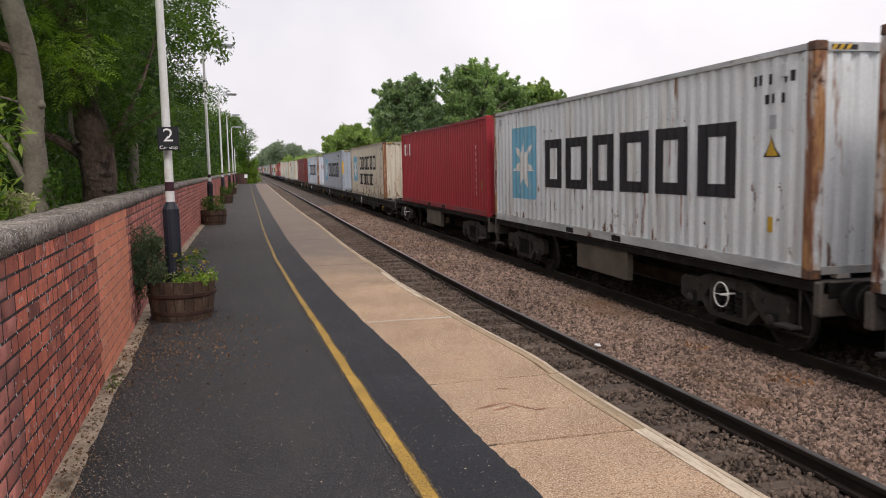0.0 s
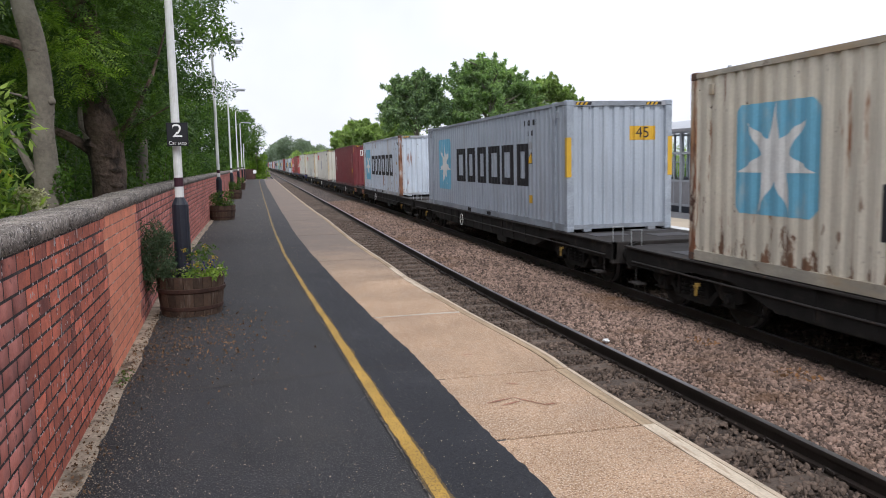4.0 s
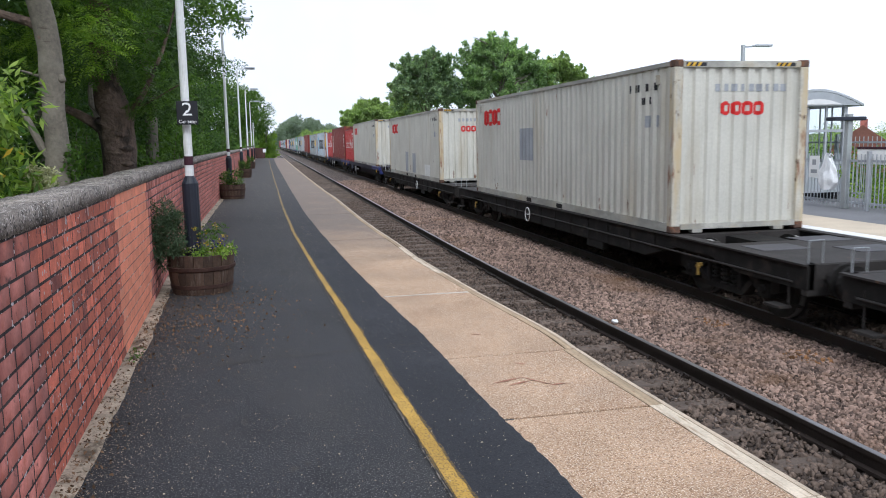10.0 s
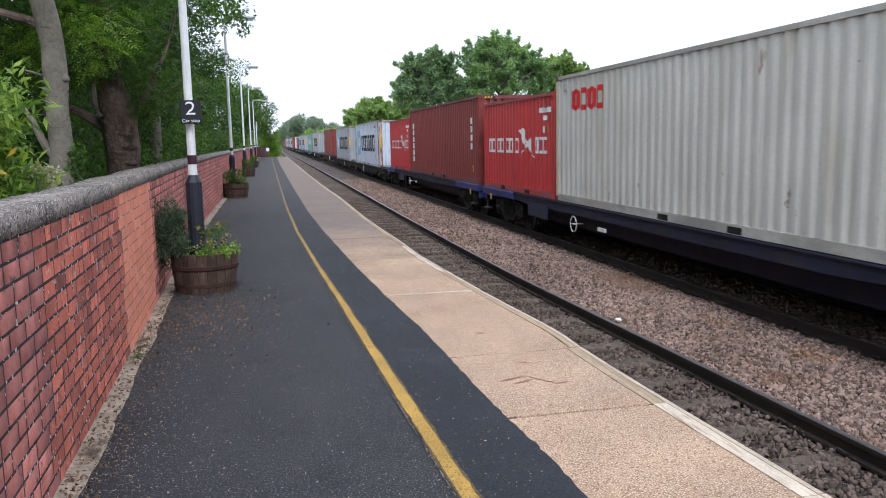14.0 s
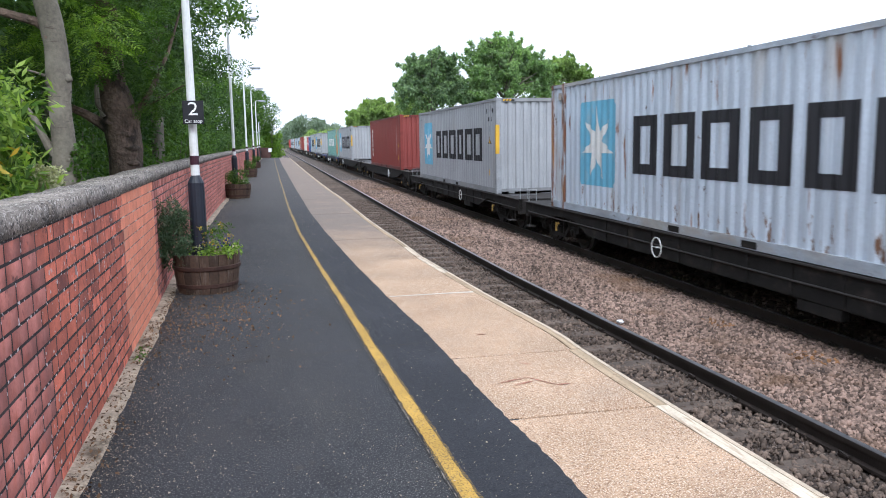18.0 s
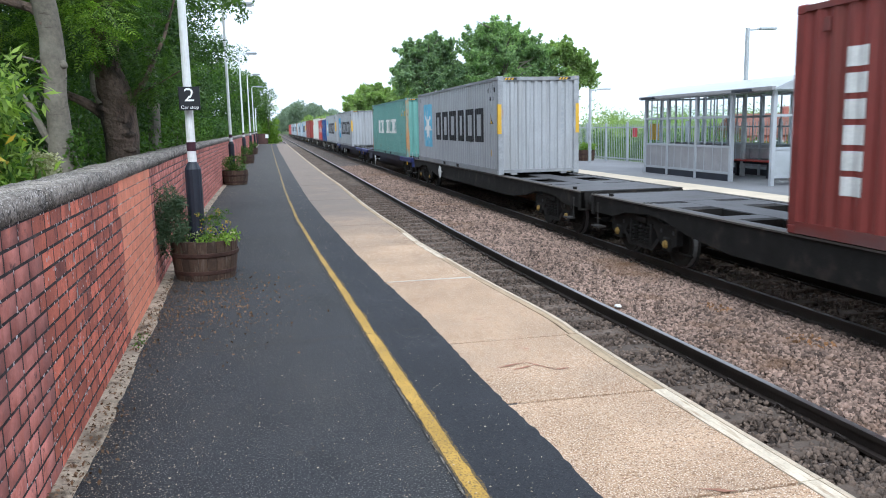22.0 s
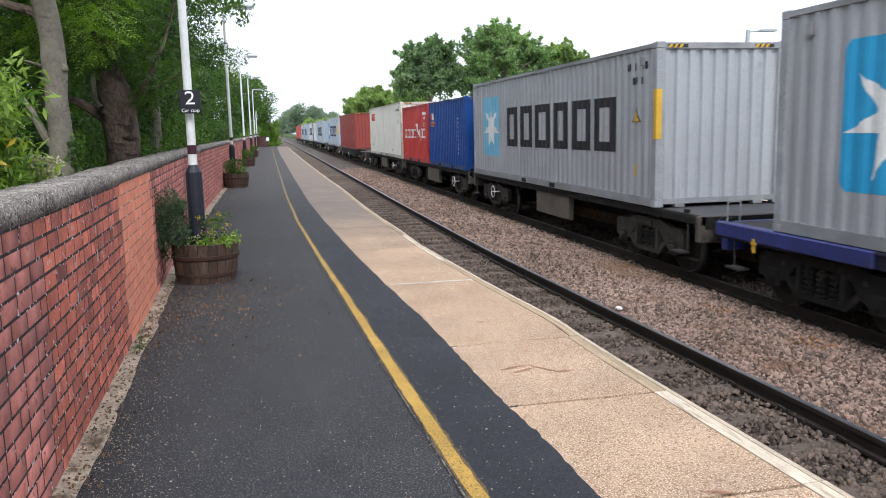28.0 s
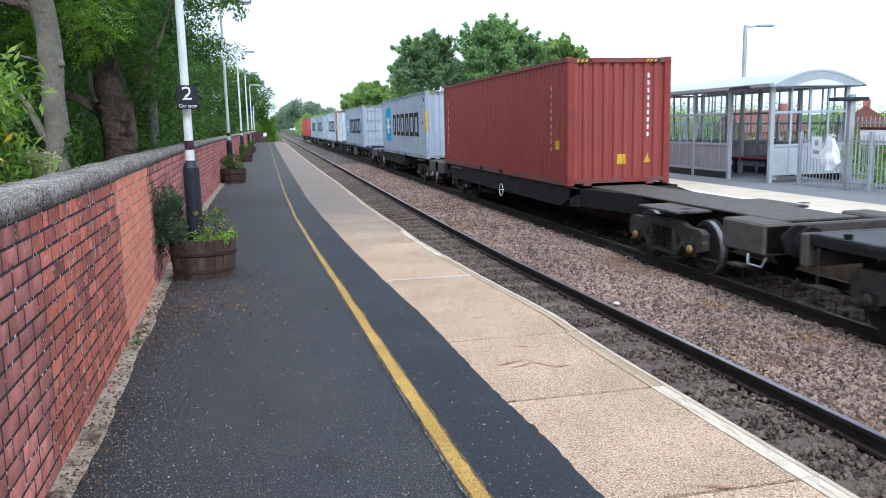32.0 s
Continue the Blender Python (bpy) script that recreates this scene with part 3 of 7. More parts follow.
def ribbon(name, ys, left, right, z, material, parent, label=""):
    """A thin ragged strip along the platform between two lines of y."""
    verts, faces = [], []
    for i, y in enumerate(ys):
        b = bend(y)
        verts += [(left(y) + b, y, z), (right(y) + b, y, z)]
        if i:
            k = 2 * i
            faces.append((k - 2, k - 1, k + 1, k))
    return hung(quick(name, verts, faces, material), parent, label)


def ragged(seed, coarse, fine):
    return lambda y: coarse * noise.noise((seed, y * 2.1, 0)) + fine * noise.noise((seed + 3, y * 11, 0)) + 0.6 * fine * noise.noise((seed + 5, y * 31, 0))


def near_platform():
    strip_ys = NEAR_YS
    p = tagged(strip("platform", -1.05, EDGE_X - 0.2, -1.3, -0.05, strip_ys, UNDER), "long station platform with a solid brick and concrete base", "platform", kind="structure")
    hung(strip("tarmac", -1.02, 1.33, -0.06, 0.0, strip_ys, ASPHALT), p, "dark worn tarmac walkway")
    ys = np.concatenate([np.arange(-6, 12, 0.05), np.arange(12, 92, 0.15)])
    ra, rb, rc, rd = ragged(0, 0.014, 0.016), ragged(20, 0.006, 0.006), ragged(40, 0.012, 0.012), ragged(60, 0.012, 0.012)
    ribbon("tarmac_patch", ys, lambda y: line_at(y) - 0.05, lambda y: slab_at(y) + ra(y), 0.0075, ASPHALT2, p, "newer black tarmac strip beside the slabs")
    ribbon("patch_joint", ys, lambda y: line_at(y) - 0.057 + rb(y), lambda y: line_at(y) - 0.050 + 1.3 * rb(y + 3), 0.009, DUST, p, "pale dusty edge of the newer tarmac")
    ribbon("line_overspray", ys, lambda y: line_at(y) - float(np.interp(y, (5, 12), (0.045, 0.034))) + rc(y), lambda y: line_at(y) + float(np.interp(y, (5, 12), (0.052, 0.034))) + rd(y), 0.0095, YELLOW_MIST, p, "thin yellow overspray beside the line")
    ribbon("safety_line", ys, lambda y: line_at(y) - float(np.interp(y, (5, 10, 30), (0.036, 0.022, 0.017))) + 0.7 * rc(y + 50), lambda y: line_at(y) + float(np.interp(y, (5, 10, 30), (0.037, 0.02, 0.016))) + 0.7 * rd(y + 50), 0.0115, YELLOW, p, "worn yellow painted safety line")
    verts, faces = [], []
    for i, y in enumerate(ys):
        b = bend(y)
        w = 0.03 * noise.noise((7, y * 1.3, 0)) + 0.015 * noise.noise((8, y * 5, 0))
        verts += [(WALL_X - 0.02 + b, y, 0.02), (WALL_X + 0.07 + w * 0.5 + b, y, 0.014 + 0.006 * noise.noise((1, y * 14, 0))), (WALL_X + 0.115 + w + b, y, 0.003)]
        if i:
            k = 3 * i
            faces += [(k - 3, k - 2, k + 1, k), (k - 2, k - 1, k + 2, k + 1)]
    hung(quick("wall_kerb", verts, faces, KERB), p, "mottled concrete kerb with dead leaves along the wall")
    for y, x0, x1 in ((5.62, -0.8, 1.15), (9.75, 0.5, 1.15), (9.9, -0.9, 0.3), (13.9, -0.9, 1.05), (19.5, -0.9, 1.0)):
        v = []
        for i in range(41):
            x = x0 + (x1 - x0) * i / 40
            yy = y + 0.05 * noise.noise((x * 3, y, 0)) + 0.02 * noise.noise((x * 14, y, 0)) + 0.12 * (x - x0)
            wd = 0.006 + 0.006 * noise.noise((x * 9, y, 3))
            v += [(x + bend(y), yy - wd, 0.0125), (x + bend(y), yy + wd, 0.0125)]
        hung(quick("tarmac_seam", v, [(2 * i, 2 * i + 2, 2 * i + 3, 2 * i + 1) for i in range(40)], UNDER), p, "dark seam across the tarmac")
    # slabs and edge stones, one by one
    joints = [-3.6, -1.2, 1.2, 2.81, 4.08, 5.385, 7.8, 10.3, 12.7] + [12.7 + 2.4 * k for k in range(1, 33)]
    for a, b in zip(joints, joints[1:]):
        r = (a * 7.3 % 1 - 0.5) * 0.01
        ew = 0.11 if b < 5.5 else 0.085
        bm = bmesh.new()
        n = 6
        side = [(slab_at(y) - 0.02 + 0.004 * noise.noise((y * 6, 1, 1)), y) for y in np.linspace(a + 0.0135, b - 0.0135, n)]
        far = [(EDGE_X - ew - 0.001 + edge_at(y), y) for y in np.linspace(b - 0.0135, a + 0.0135, n)]
        prism([(x, y + 0.006 * noise.noise((x * 5, y * 3, 4))) for x, y in side + far], "z", -0.06, 0.004 + r * 0.3, bm=bm)
        top = [f for f in bm.faces if f.normal.z > 0.9]
        bmesh.ops.bevel(bm, geom=[e for f in top for e in f.edges], offset=0.003, segments=1, affect="EDGES")
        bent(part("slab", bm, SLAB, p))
        if a in (7.8,):
            bent(part("joint_filler", prism([(slab_at(a) + 0.01, a - 0.02), (1.6, a - 0.012), (EDGE_X - ew - 0.05, a - 0.03), (EDGE_X - ew - 0.05, a + 0.02), (1.7, a + 0.014), (slab_at(a) + 0.02, a + 0.008)], "z", -0.05, 0.0075),
                      mat("pale joint mortar", (0.56, 0.50, 0.43), 0.9, var=0.3, big=6, fine=60, bump=0.3), p, "pale mortar filling one joint"))
        cuts = [a, (a + b) / 2, b] if b - a > 1.6 else [a, b]
        for c, d in zip(cuts, cuts[1:]):
            dz = 0.006 * noise.noise((c * 3.3, 2, 2))
            yy = np.linspace(c + 0.004, d - 0.003, 5)
            shape = lambda u0, u1: [(EDGE_X + u0 + edge_at(y), y) for y in yy] + [(EDGE_X + u1 + edge_at(y), y) for y in yy[::-1]]
            pale = c < 4.0 or 9.0 < c < 10.4
            bent(part("edge_stone", prism(shape(-ew + 0.002, -0.029 + r), "z", -0.12, 0.006 + dz), EDGE_PALE if pale else EDGE, p))
            bent(part("nosing", prism(shape(-0.028 + r, r), "z", -0.11, 0.009 + dz), NOSING, p))
    # reddish scuffs on one slab
    rr = random.Random(4)
    for x0, y0, x1, y1 in ((1.42, 4.73, 1.62, 4.80), (1.62, 4.83, 1.78, 4.60), (1.76, 4.60, 1.87, 4.61), (1.70, 5.14, 1.78, 5.09), (1.64, 6.03, 1.73, 6.0), (1.5, 4.66, 1.66, 4.72), (1.72, 2.86, 1.86, 2.80)):
        pts = []
        for i in range(9):
            f = i / 8
            wd = 0.012 * math.sin(math.pi * f) * rr.uniform(0.5, 1.2) + 0.002
            x, y = x0 + (x1 - x0) * f + rr.uniform(-0.006, 0.006) + bend(y0), y0 + (y1 - y0) * f
            pts.append(((x, y - wd, 0.009), (x, y + wd, 0.009)))
        v = [q for pr in pts for q in pr]
        hung(quick("scuff", v, [(2 * i, 2 * i + 2, 2 * i + 3, 2 * i + 1) for i in range(8)], SCUFF), p, "reddish brown scuff on the slab")
    # far end: ramp wall across the end of the platform
    e = tagged(quick("end_wall", *solid(-2.4, -0.1, 92.2, 92.6, -1.2, 1.15), BRICK_SHADE), "low brick wall across the end of the platform", "wall", kind="structure")
    hung(quick("notice", *solid(-0.35, 0.0, 92.14, 92.18, 0.65, 1.05), SIGNWHITE), e, "small white notice")


def solid(x0, x1, y0, y1, z0, z1):
    v = [(x0, y0, z0), (x1, y0, z0), (x1, y1, z0), (x0, y1, z0), (x0, y0, z1), (x1, y0, z1), (x1, y1, z1), (x0, y1, z1)]
    return v, [(3, 2, 1, 0), (4, 5, 6, 7), (0, 1, 5, 4), (1, 2, 6, 5), (2, 3, 7, 6), (3, 0, 4, 7)]


WALL_TOP = 1.26
PATCH = (6.1, 8.15)
COURSE = 0.0868


def wall():
    w = tagged(strip("wall_platform", WALL_X - 0.25, WALL_X, -0.5, WALL_TOP, sorted(set(list(NEAR_YS) + [2 + 0.2 * k for k in range(60)])), MORTAR), "red brick wall with concrete coping along the platform", "wall", kind="structure")
    pn = strip("mortar_patch", WALL_X - 0.2, WALL_X + 0.0003, 0.0, WALL_TOP - 0.005, [PATCH[0] + (PATCH[1] - PATCH[0]) * k / 10 for k in range(11)], MORTAR_NEW, w)
    near_mesh = boxes((-0.10, 0.0, -0.1045, 0.1045, 0.0, 0.0725), bevel=0.0012)
    one = part("brick", near_mesh, BRICK, w)
    two = part("brick", boxes((-0.10, 0.0, -0.1095, 0.1095, 0.0, 0.0800), bevel=0.0015), BRICK_NEW, w)
    half = part("brick", boxes((-0.10, 0.0, -0.0490, 0.0490, 0.0, 0.0725), bevel=0.0012), BRICK, w)
    pick = random.Random(31)
    used = {one: 0, two: 0, half: 0}
    rows = []
    count = 0
    courses = int(WALL_TOP / COURSE)
    for c in range(courses):
        z = 0.006 + c * COURSE
        y = -6.0 + (0.1125 if c % 2 else 0)
        last = False
        while y < 91:
            head = pick.random() < 0.2 and not PATCH[0] - 0.3 < y < PATCH[1] + 0.2
            y += (0.056 if head and not last else -0.056 if last and not head else 0.0) * -1
            last = head
            hl = 0.049 if head else 0.1045
            inside = PATCH[0] < y < PATCH[1]
            dx = 0.0008 + 0.0004 * noise.noise((y * 7, c * 3.1, 1))
            if 3.7 < y < 8.15 and count < 420:
                src = two if inside else half if head else one
                ob = src if used[src] == 0 else new("brick", src.data)
                used[src] += 1
                ob.parent = w
                ob.matrix_basis = pose(WALL_X + bend(y) + dx, y, z, 0, 0, 0.08 * noise.noise((y * 5, c * 2, 2)) - math.degrees(math.atan((bend(y + 0.1) - bend(y - 0.1)) / 0.2)))
                count += 1
            else:
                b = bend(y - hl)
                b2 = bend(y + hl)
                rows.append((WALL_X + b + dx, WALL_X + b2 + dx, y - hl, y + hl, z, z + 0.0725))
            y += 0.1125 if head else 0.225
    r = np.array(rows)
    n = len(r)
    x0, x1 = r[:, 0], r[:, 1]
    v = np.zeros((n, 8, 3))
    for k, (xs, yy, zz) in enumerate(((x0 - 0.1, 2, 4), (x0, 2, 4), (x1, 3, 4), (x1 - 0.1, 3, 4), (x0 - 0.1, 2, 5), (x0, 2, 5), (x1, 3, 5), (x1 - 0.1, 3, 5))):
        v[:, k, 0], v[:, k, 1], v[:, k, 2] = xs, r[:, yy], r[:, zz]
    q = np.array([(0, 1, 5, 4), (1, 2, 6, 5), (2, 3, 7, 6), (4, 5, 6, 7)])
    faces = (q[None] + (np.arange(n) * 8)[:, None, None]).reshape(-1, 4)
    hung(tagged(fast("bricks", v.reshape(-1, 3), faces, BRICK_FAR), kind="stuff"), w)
    # coping stones
    y, k = -6.0, 0
    while y < 91:
        ln = 0.9
        dz = 0.012 * noise.noise((y, 4, 4))
        bm = boxes((WALL_X - 0.27, WALL_X + 0.016, y + 0.004, y + ln - 0.004, WALL_TOP - 0.042, WALL_TOP + 0.058 + dz))
        bmesh.ops.bevel(bm, geom=bm.edges[:], offset=0.009, segments=2, affect="EDGES")
        bmesh.ops.subdivide_edges(bm, edges=[e for e in bm.edges if abs((e.verts[0].co - e.verts[1].co).y) > 0.5], cuts=11)
        for vert in bm.verts:
            f = noise.noise_vector((vert.co.x * 9, vert.co.y * 13, vert.co.z * 9))
            g = noise.noise((vert.co.x * 4, vert.co.y * 1.3, 3))
            vert.co += Vector((f.x * 0.009, 0, f.z * 0.007 + (g * 0.014 if vert.co.z > WALL_TOP else 0)))
            vert.co.x += bend(vert.co.y)
        part("coping_stone", bm, COPING, w, smooth=True)
        y += ln


def lime_streak():
    """Pale run of lime down the old bricks."""
    r = random.Random(6)
    for y0 in (4.42, 5.05):
        z = WALL_TOP - 0.01
        while z > 0.1:
            h, w = r.uniform(0.03, 0.10), r.uniform(0.006, 0.02)
            y = y0 + r.uniform(-0.02, 0.02)
            x = WALL_X + bend(y) + 0.0055
            v = [(x, y - w * 0.6, z), (x, y + w, z - 0.01), (x, y + w * 0.5, z - h), (x, y - w, z - h * 0.9)]
            ob = quick("lime_streak", v, [(0, 1, 2, 3)], LIME)
            ob.parent = bpy.data.objects["wall_platform"]
            z -= h + r.uniform(0.02, 0.16)


LIME = mat("pale lime bloom", (0.42, 0.37, 0.36), 0.95, var=0.3, big=12, fine=60)


def far_platform():
    x0, x1, y0, y1 = 8.85, 14.2, -25, 62
    p = tagged(quick("platform", *solid(x0 + 0.05, x1, y0, y1, -1.3, -0.06), EDGE), "platform on the far side with a tan strip and white edge", "platform", kind="structure")
    hung(quick("tarmac", *solid(x0 + 1.5, x1 + 0.01, y0, y1 + 0.01, -0.07, 0.0), mat("pale tarmac", (0.17, 0.17, 0.18), 0.85, var=0.15, big=0.6, fine=60, bump=0.3, shift=False)), p, "grey tarmac surface")
    hung(quick("tan_strip", *solid(x0 + 0.28, x0 + 1.5, y0, y1, -0.07, 0.004), mat("tan paving", (0.54, 0.455, 0.35), 0.85, var=0.12, big=1, fine=60, shift=False)), p, "tan tactile paving strip")
    y = y0
    first = None
    while y < y1 - 1:
        if first is None:
            first = part("edge_stone", boxes((x0, x0 + 0.276, 0.004, 1.192, -0.16, 0.006), bevel=0.01), mat("white edge stone", (0.75, 0.75, 0.74), 0.8, var=0.12, big=2, fine=50), p)
            ob = first
        else:
            ob = new("edge_stone", first.data)
            ob.parent = p
        ob.location = (0, y, 0)
        y += 1.2


# ---------------------------------------------------------------- train
def text(body, size, m, material, parent, name):
    cu = bpy.data.curves.new(name, "FONT")
    cu.body, cu.size, cu.align_x, cu.align_y, cu.extrude = body, size, "CENTER", "CENTER", 0.001
    ob = new("tmp", cu)
    me = bpy.data.meshes.new_from_object(ob)
    bpy.data.objects.remove(ob)
    me.materials.clear()
    me.materials.append(material)
    o = new(name, me)
    o.parent, o.matrix_basis = parent, m
    return o


TRACK2 = 7.6
DECK = 0.115
HC, STD = 2.785, 2.48
LOW = [(35.25, 221.55)]
HIGH_BLUE = [(144.8, 186.1)]


def deck_at(y):
    """Height of the deck: the plain flats ride lower than the others."""
    for a, b in HIGH_BLUE:
        if a < y < b:
            return 0.135
    return 0.0 if LOW[0][0] < y < LOW[0][1] else 0.135


def ride(t):
    """How far the train has come after t seconds."""
    k = t / 10
    return 95.677 * k + 5.581 * k * k - 1.2173 * k ** 3 + 0.13398 * k ** 4


def side_profile(L):
    """Rows of (y, depth) of the trapezoid sheet."""
    n = round((L - 0.3) / 0.278)
    pitch = (L - 0.3) / n
    out = []
    for i in range(n):
        y = -L / 2 + 0.15 + i * pitch
        out += [(y, 0.0), (y + 0.26 * pitch, 0.0), (y + 0.5 * pitch, 0.036), (y + 0.76 * pitch, 0.036)]
    return out + [(L / 2 - 0.15, 0.0)]


def end_profile():
    n, w = 9, 2.14
    pitch = w / n
    out = []
    for i in range(n):
        x = -w / 2 + i * pitch
        out += [(x, 0.0), (x + 0.45 * pitch, 0.0), (x + 0.58 * pitch, 0.042), (x + 0.87 * pitch, 0.042)]
    return out + [(w / 2, 0.0)]


def sheet(profile, z0, z1, place):
    verts, faces = [], []
    for i, (s, d) in enumerate(profile):
        verts += [place(s, d, z0), place(s, d, z1)]
        if i:
            k = 2 * i
            faces.append((k - 2, k, k + 1, k - 1))
    return verts, faces


def clipped(poly, s):
    """Lowest and highest point of a convex outline on the line at s."""
    zs = []
    for (a, b), (c, d) in zip(poly, poly[1:] + poly[:1]):
        if min(a, c) - 1e-9 <= s <= max(a, c) + 1e-9:
            zs += [b, d] if abs(c - a) < 1e-9 else [b + (d - b) * (s - a) / (c - a)]
    return (min(zs), max(zs)) if zs else None


def painted(polys, profile, place, flip, lift=0.004):
    """Paint on a folded sheet: convex outlines (s, z) laid a few mm over its folds."""
    ps, pd = np.array([p[0] for p in profile]), np.array([p[1] for p in profile])
    verts, faces = [], []
    for poly in polys:
        s0, s1 = min(p[0] for p in poly), max(p[0] for p in poly)
        cuts = sorted({s0, s1, *(p[0] for p in poly), *(float(v) for v in ps if s0 < v < s1)})
        last = None
        for s in cuts:
            lohi = clipped(poly, s)
            d = float(np.interp(s, ps, pd)) - lift
            k = len(verts)
            verts += [place(s, d, lohi[0]), place(s, d, lohi[1])]
            if last is not None:
                faces.append((last, k, k + 1, last + 1) if not flip else (k, last, last + 1, k + 1))
            last = k
    return verts, faces


def rect(a0, a1, z0, z1):
    return [(a0, z0), (a1, z0), (a1, z1), (a0, z1)]


def blocks(a0, a1, z0, z1, n, w=0.3, gap=0.2):
    """Plain slotted blocks, n of them, in place of lettering; each is a list of outlines."""
    out = []
    pitch = (a1 - a0) / n
    for i in range(n):
        l, r = a0 + i * pitch + gap * pitch / 2, a0 + (i + 1) * pitch - gap * pitch / 2
        bw, bh = (r - l) * w * 0.9, (z1 - z0) * 0.18
        out.append([rect(l, l + bw, z0, z1), rect(r - bw, r, z0, z1), rect(l + bw, r - bw, z1 - bh, z1), rect(l + bw, r - bw, z0, z0 + bh)])
    return out


def hollow(a0, a1, z0, z1, w):
    """A plain hollow block with cut corners."""
    c = w * 0.6
    return [[(a0, z0 + c), (a0 + w, z0), (a0 + w, z1), (a0, z1 - c)], [(a1 - w, z0), (a1, z0 + c), (a1, z1 - c), (a1 - w, z1)], rect(a0 + w, a1 - w, z0, z0 + w), rect(a0 + w, a1 - w, z1 - w, z1)]


def star(ca, cz, r, n=7):
    out = []
    for i in range(n):
        a = math.pi / 2 + 2 * math.pi * i / n
        tip = (ca + r * math.cos(a), cz + r * math.sin(a))
        q = [(ca + 0.36 * r * math.cos(a + s * math.pi / n), cz + 0.36 * r * math.sin(a + s * math.pi / n)) for s in (-1, 1)]
        out.append([(ca, cz), q[0], tip, q[1]])
    return out


PAINTS = {}


def paint(kind):
    """Container paint by name: (base colour, rust amount, streak colour)."""
    if kind not in PAINTS:
        col, rust, streak = {
            "pale": ((0.68, 0.71, 0.73), 2, (0.45, 0.40, 0.33)), "grey": ((0.345, 0.355, 0.375), 0, (0.27, 0.26, 0.25)),
            "lightblue": ((0.37, 0.415, 0.48), 0, (0.3, 0.3, 0.32)), "bluerust": ((0.53, 0.59, 0.67), 2, (0.35, 0.28, 0.2)),
            "cream": ((0.57, 0.555, 0.495), 1, (0.38, 0.32, 0.22)), "beige": ((0.60, 0.55, 0.455), 2, (0.35, 0.24, 0.13)),
            "red": ((0.37, 0.029, 0.041), 0, (0.25, 0.03, 0.03)), "oxide": ((0.22, 0.040, 0.033), 0, (0.16, 0.04, 0.03)),
            "maroon": ((0.17, 0.030, 0.036), 0, (0.12, 0.03, 0.03)), "brick": ((0.255, 0.043, 0.034), 0, (0.22, 0.05, 0.04)),
            "scarlet": ((0.50, 0.045, 0.045), 0, (0.33, 0.07, 0.05)), "teal": ((0.15, 0.33, 0.295), 1, (0.13, 0.24, 0.21)),
            "blue": ((0.005, 0.055, 0.25), 0, (0.01, 0.04, 0.15)), "ivory": ((0.70, 0.69, 0.62), 1, (0.45, 0.36, 0.22)),
        }[kind]
        st = [(streak, 1.1, (1.2, 1.2, 0.16), 0.54, 0.80), (tuple(0.75 * c for c in col), 3.5, (2.5, 2.5, 0.1), 0.56, 0.72)]
        if rust:
            st.append((RUST, 2.6, (1.5, 1.5, 0.3), 0.655 if rust == 2 else 0.70, 0.71 if rust == 2 else 0.75))
            st.append((DKRUST, 7, (1, 1, 0.8), 0.675 if rust == 2 else 0.72, 0.705 if rust == 2 else 0.75))
        if rust == 2:
            st.append(((0.24, 0.105, 0.05), 3.2, (2.4, 2.4, 0.22), 0.615, 0.68))
        chips = ((0.16, 0.085, 0.05), 5.5, (0.9, 0.755, 0.72)[rust], (0.95, 0.785, 0.76)[rust], 1.5, 0.22 if kind == "beige" else 0.14)
        tan = (0.50, 0.40, 0.25) if kind in ("cream", "ivory") else (0.40, 0.21, 0.09)
        gloss = 0.38 if kind in ("grey", "lightblue", "blue", "teal", "scarlet") else 0.55
        PAINTS[kind] = (mat(kind + " container paint", col, gloss, 0.0, spec=0.5, var=0.10, big=0.9, fine=25, bump=0.06, stains=st, low=chips if rust else None),
                        mat(kind + " rail paint", tuple(0.8 * c for c in col), 0.65, 0.0, var=0.2, big=2, fine=30, bump=0.15,
                            stains=[(streak, 1.5, (1, 0.4, 1), 0.45, 0.7), (tuple(0.4 * c + 0.05 for c in col), 2.2, (1, 0.3, 1), 0.42, 0.62), (DKRUST, 4, (1, 0.5, 1), (0.74, 0.68, 0.62)[rust], (0.8, 0.76, 0.70)[rust])]),
                        mat(kind + " corner paint", tuple(0.85 * c for c in col), 0.65, 0.0, var=0.2, big=3, fine=30, bump=0.2,
                            stains=[(tan, 2.2, (2, 2, 0.35), (0.66, 0.40, 0.42)[rust], (0.8, 0.62, 0.56)[rust]), ((0.20, 0.085, 0.045), 4, (2, 2, 0.35), (0.75, 0.56, 0.45)[rust], (0.85, 0.66, 0.56)[rust]), (DKRUST, 6, (1, 1, 0.6), (0.7, 0.62, 0.56)[rust], (0.76, 0.7, 0.66)[rust])]))
    return PAINTS[kind]


CYAN = mat("light blue panel paint", (0.16, 0.42, 0.58), 0.55, var=0.1, big=2, fine=30, bump=0.03, stains=[((0.33, 0.45, 0.5), 4, (1, 1, 0.4), 0.55, 0.75)])
CYAN2 = mat("strong blue panel paint", (0.03, 0.30, 0.55), 0.55, var=0.08, big=2, fine=30, bump=0.03)
WHITEMARK = mat("white marking paint", (0.70, 0.70, 0.68), 0.6, var=0.12, big=3, fine=30, bump=0.03)
REDMARK = mat("red marking paint", (0.55, 0.02, 0.02), 0.6, var=0.12, big=3, fine=30, bump=0.03)
GREYPATCH = mat("blue grey repair paint", (0.33, 0.345, 0.37), 0.6, var=0.15, big=2, fine=30, bump=0.03)
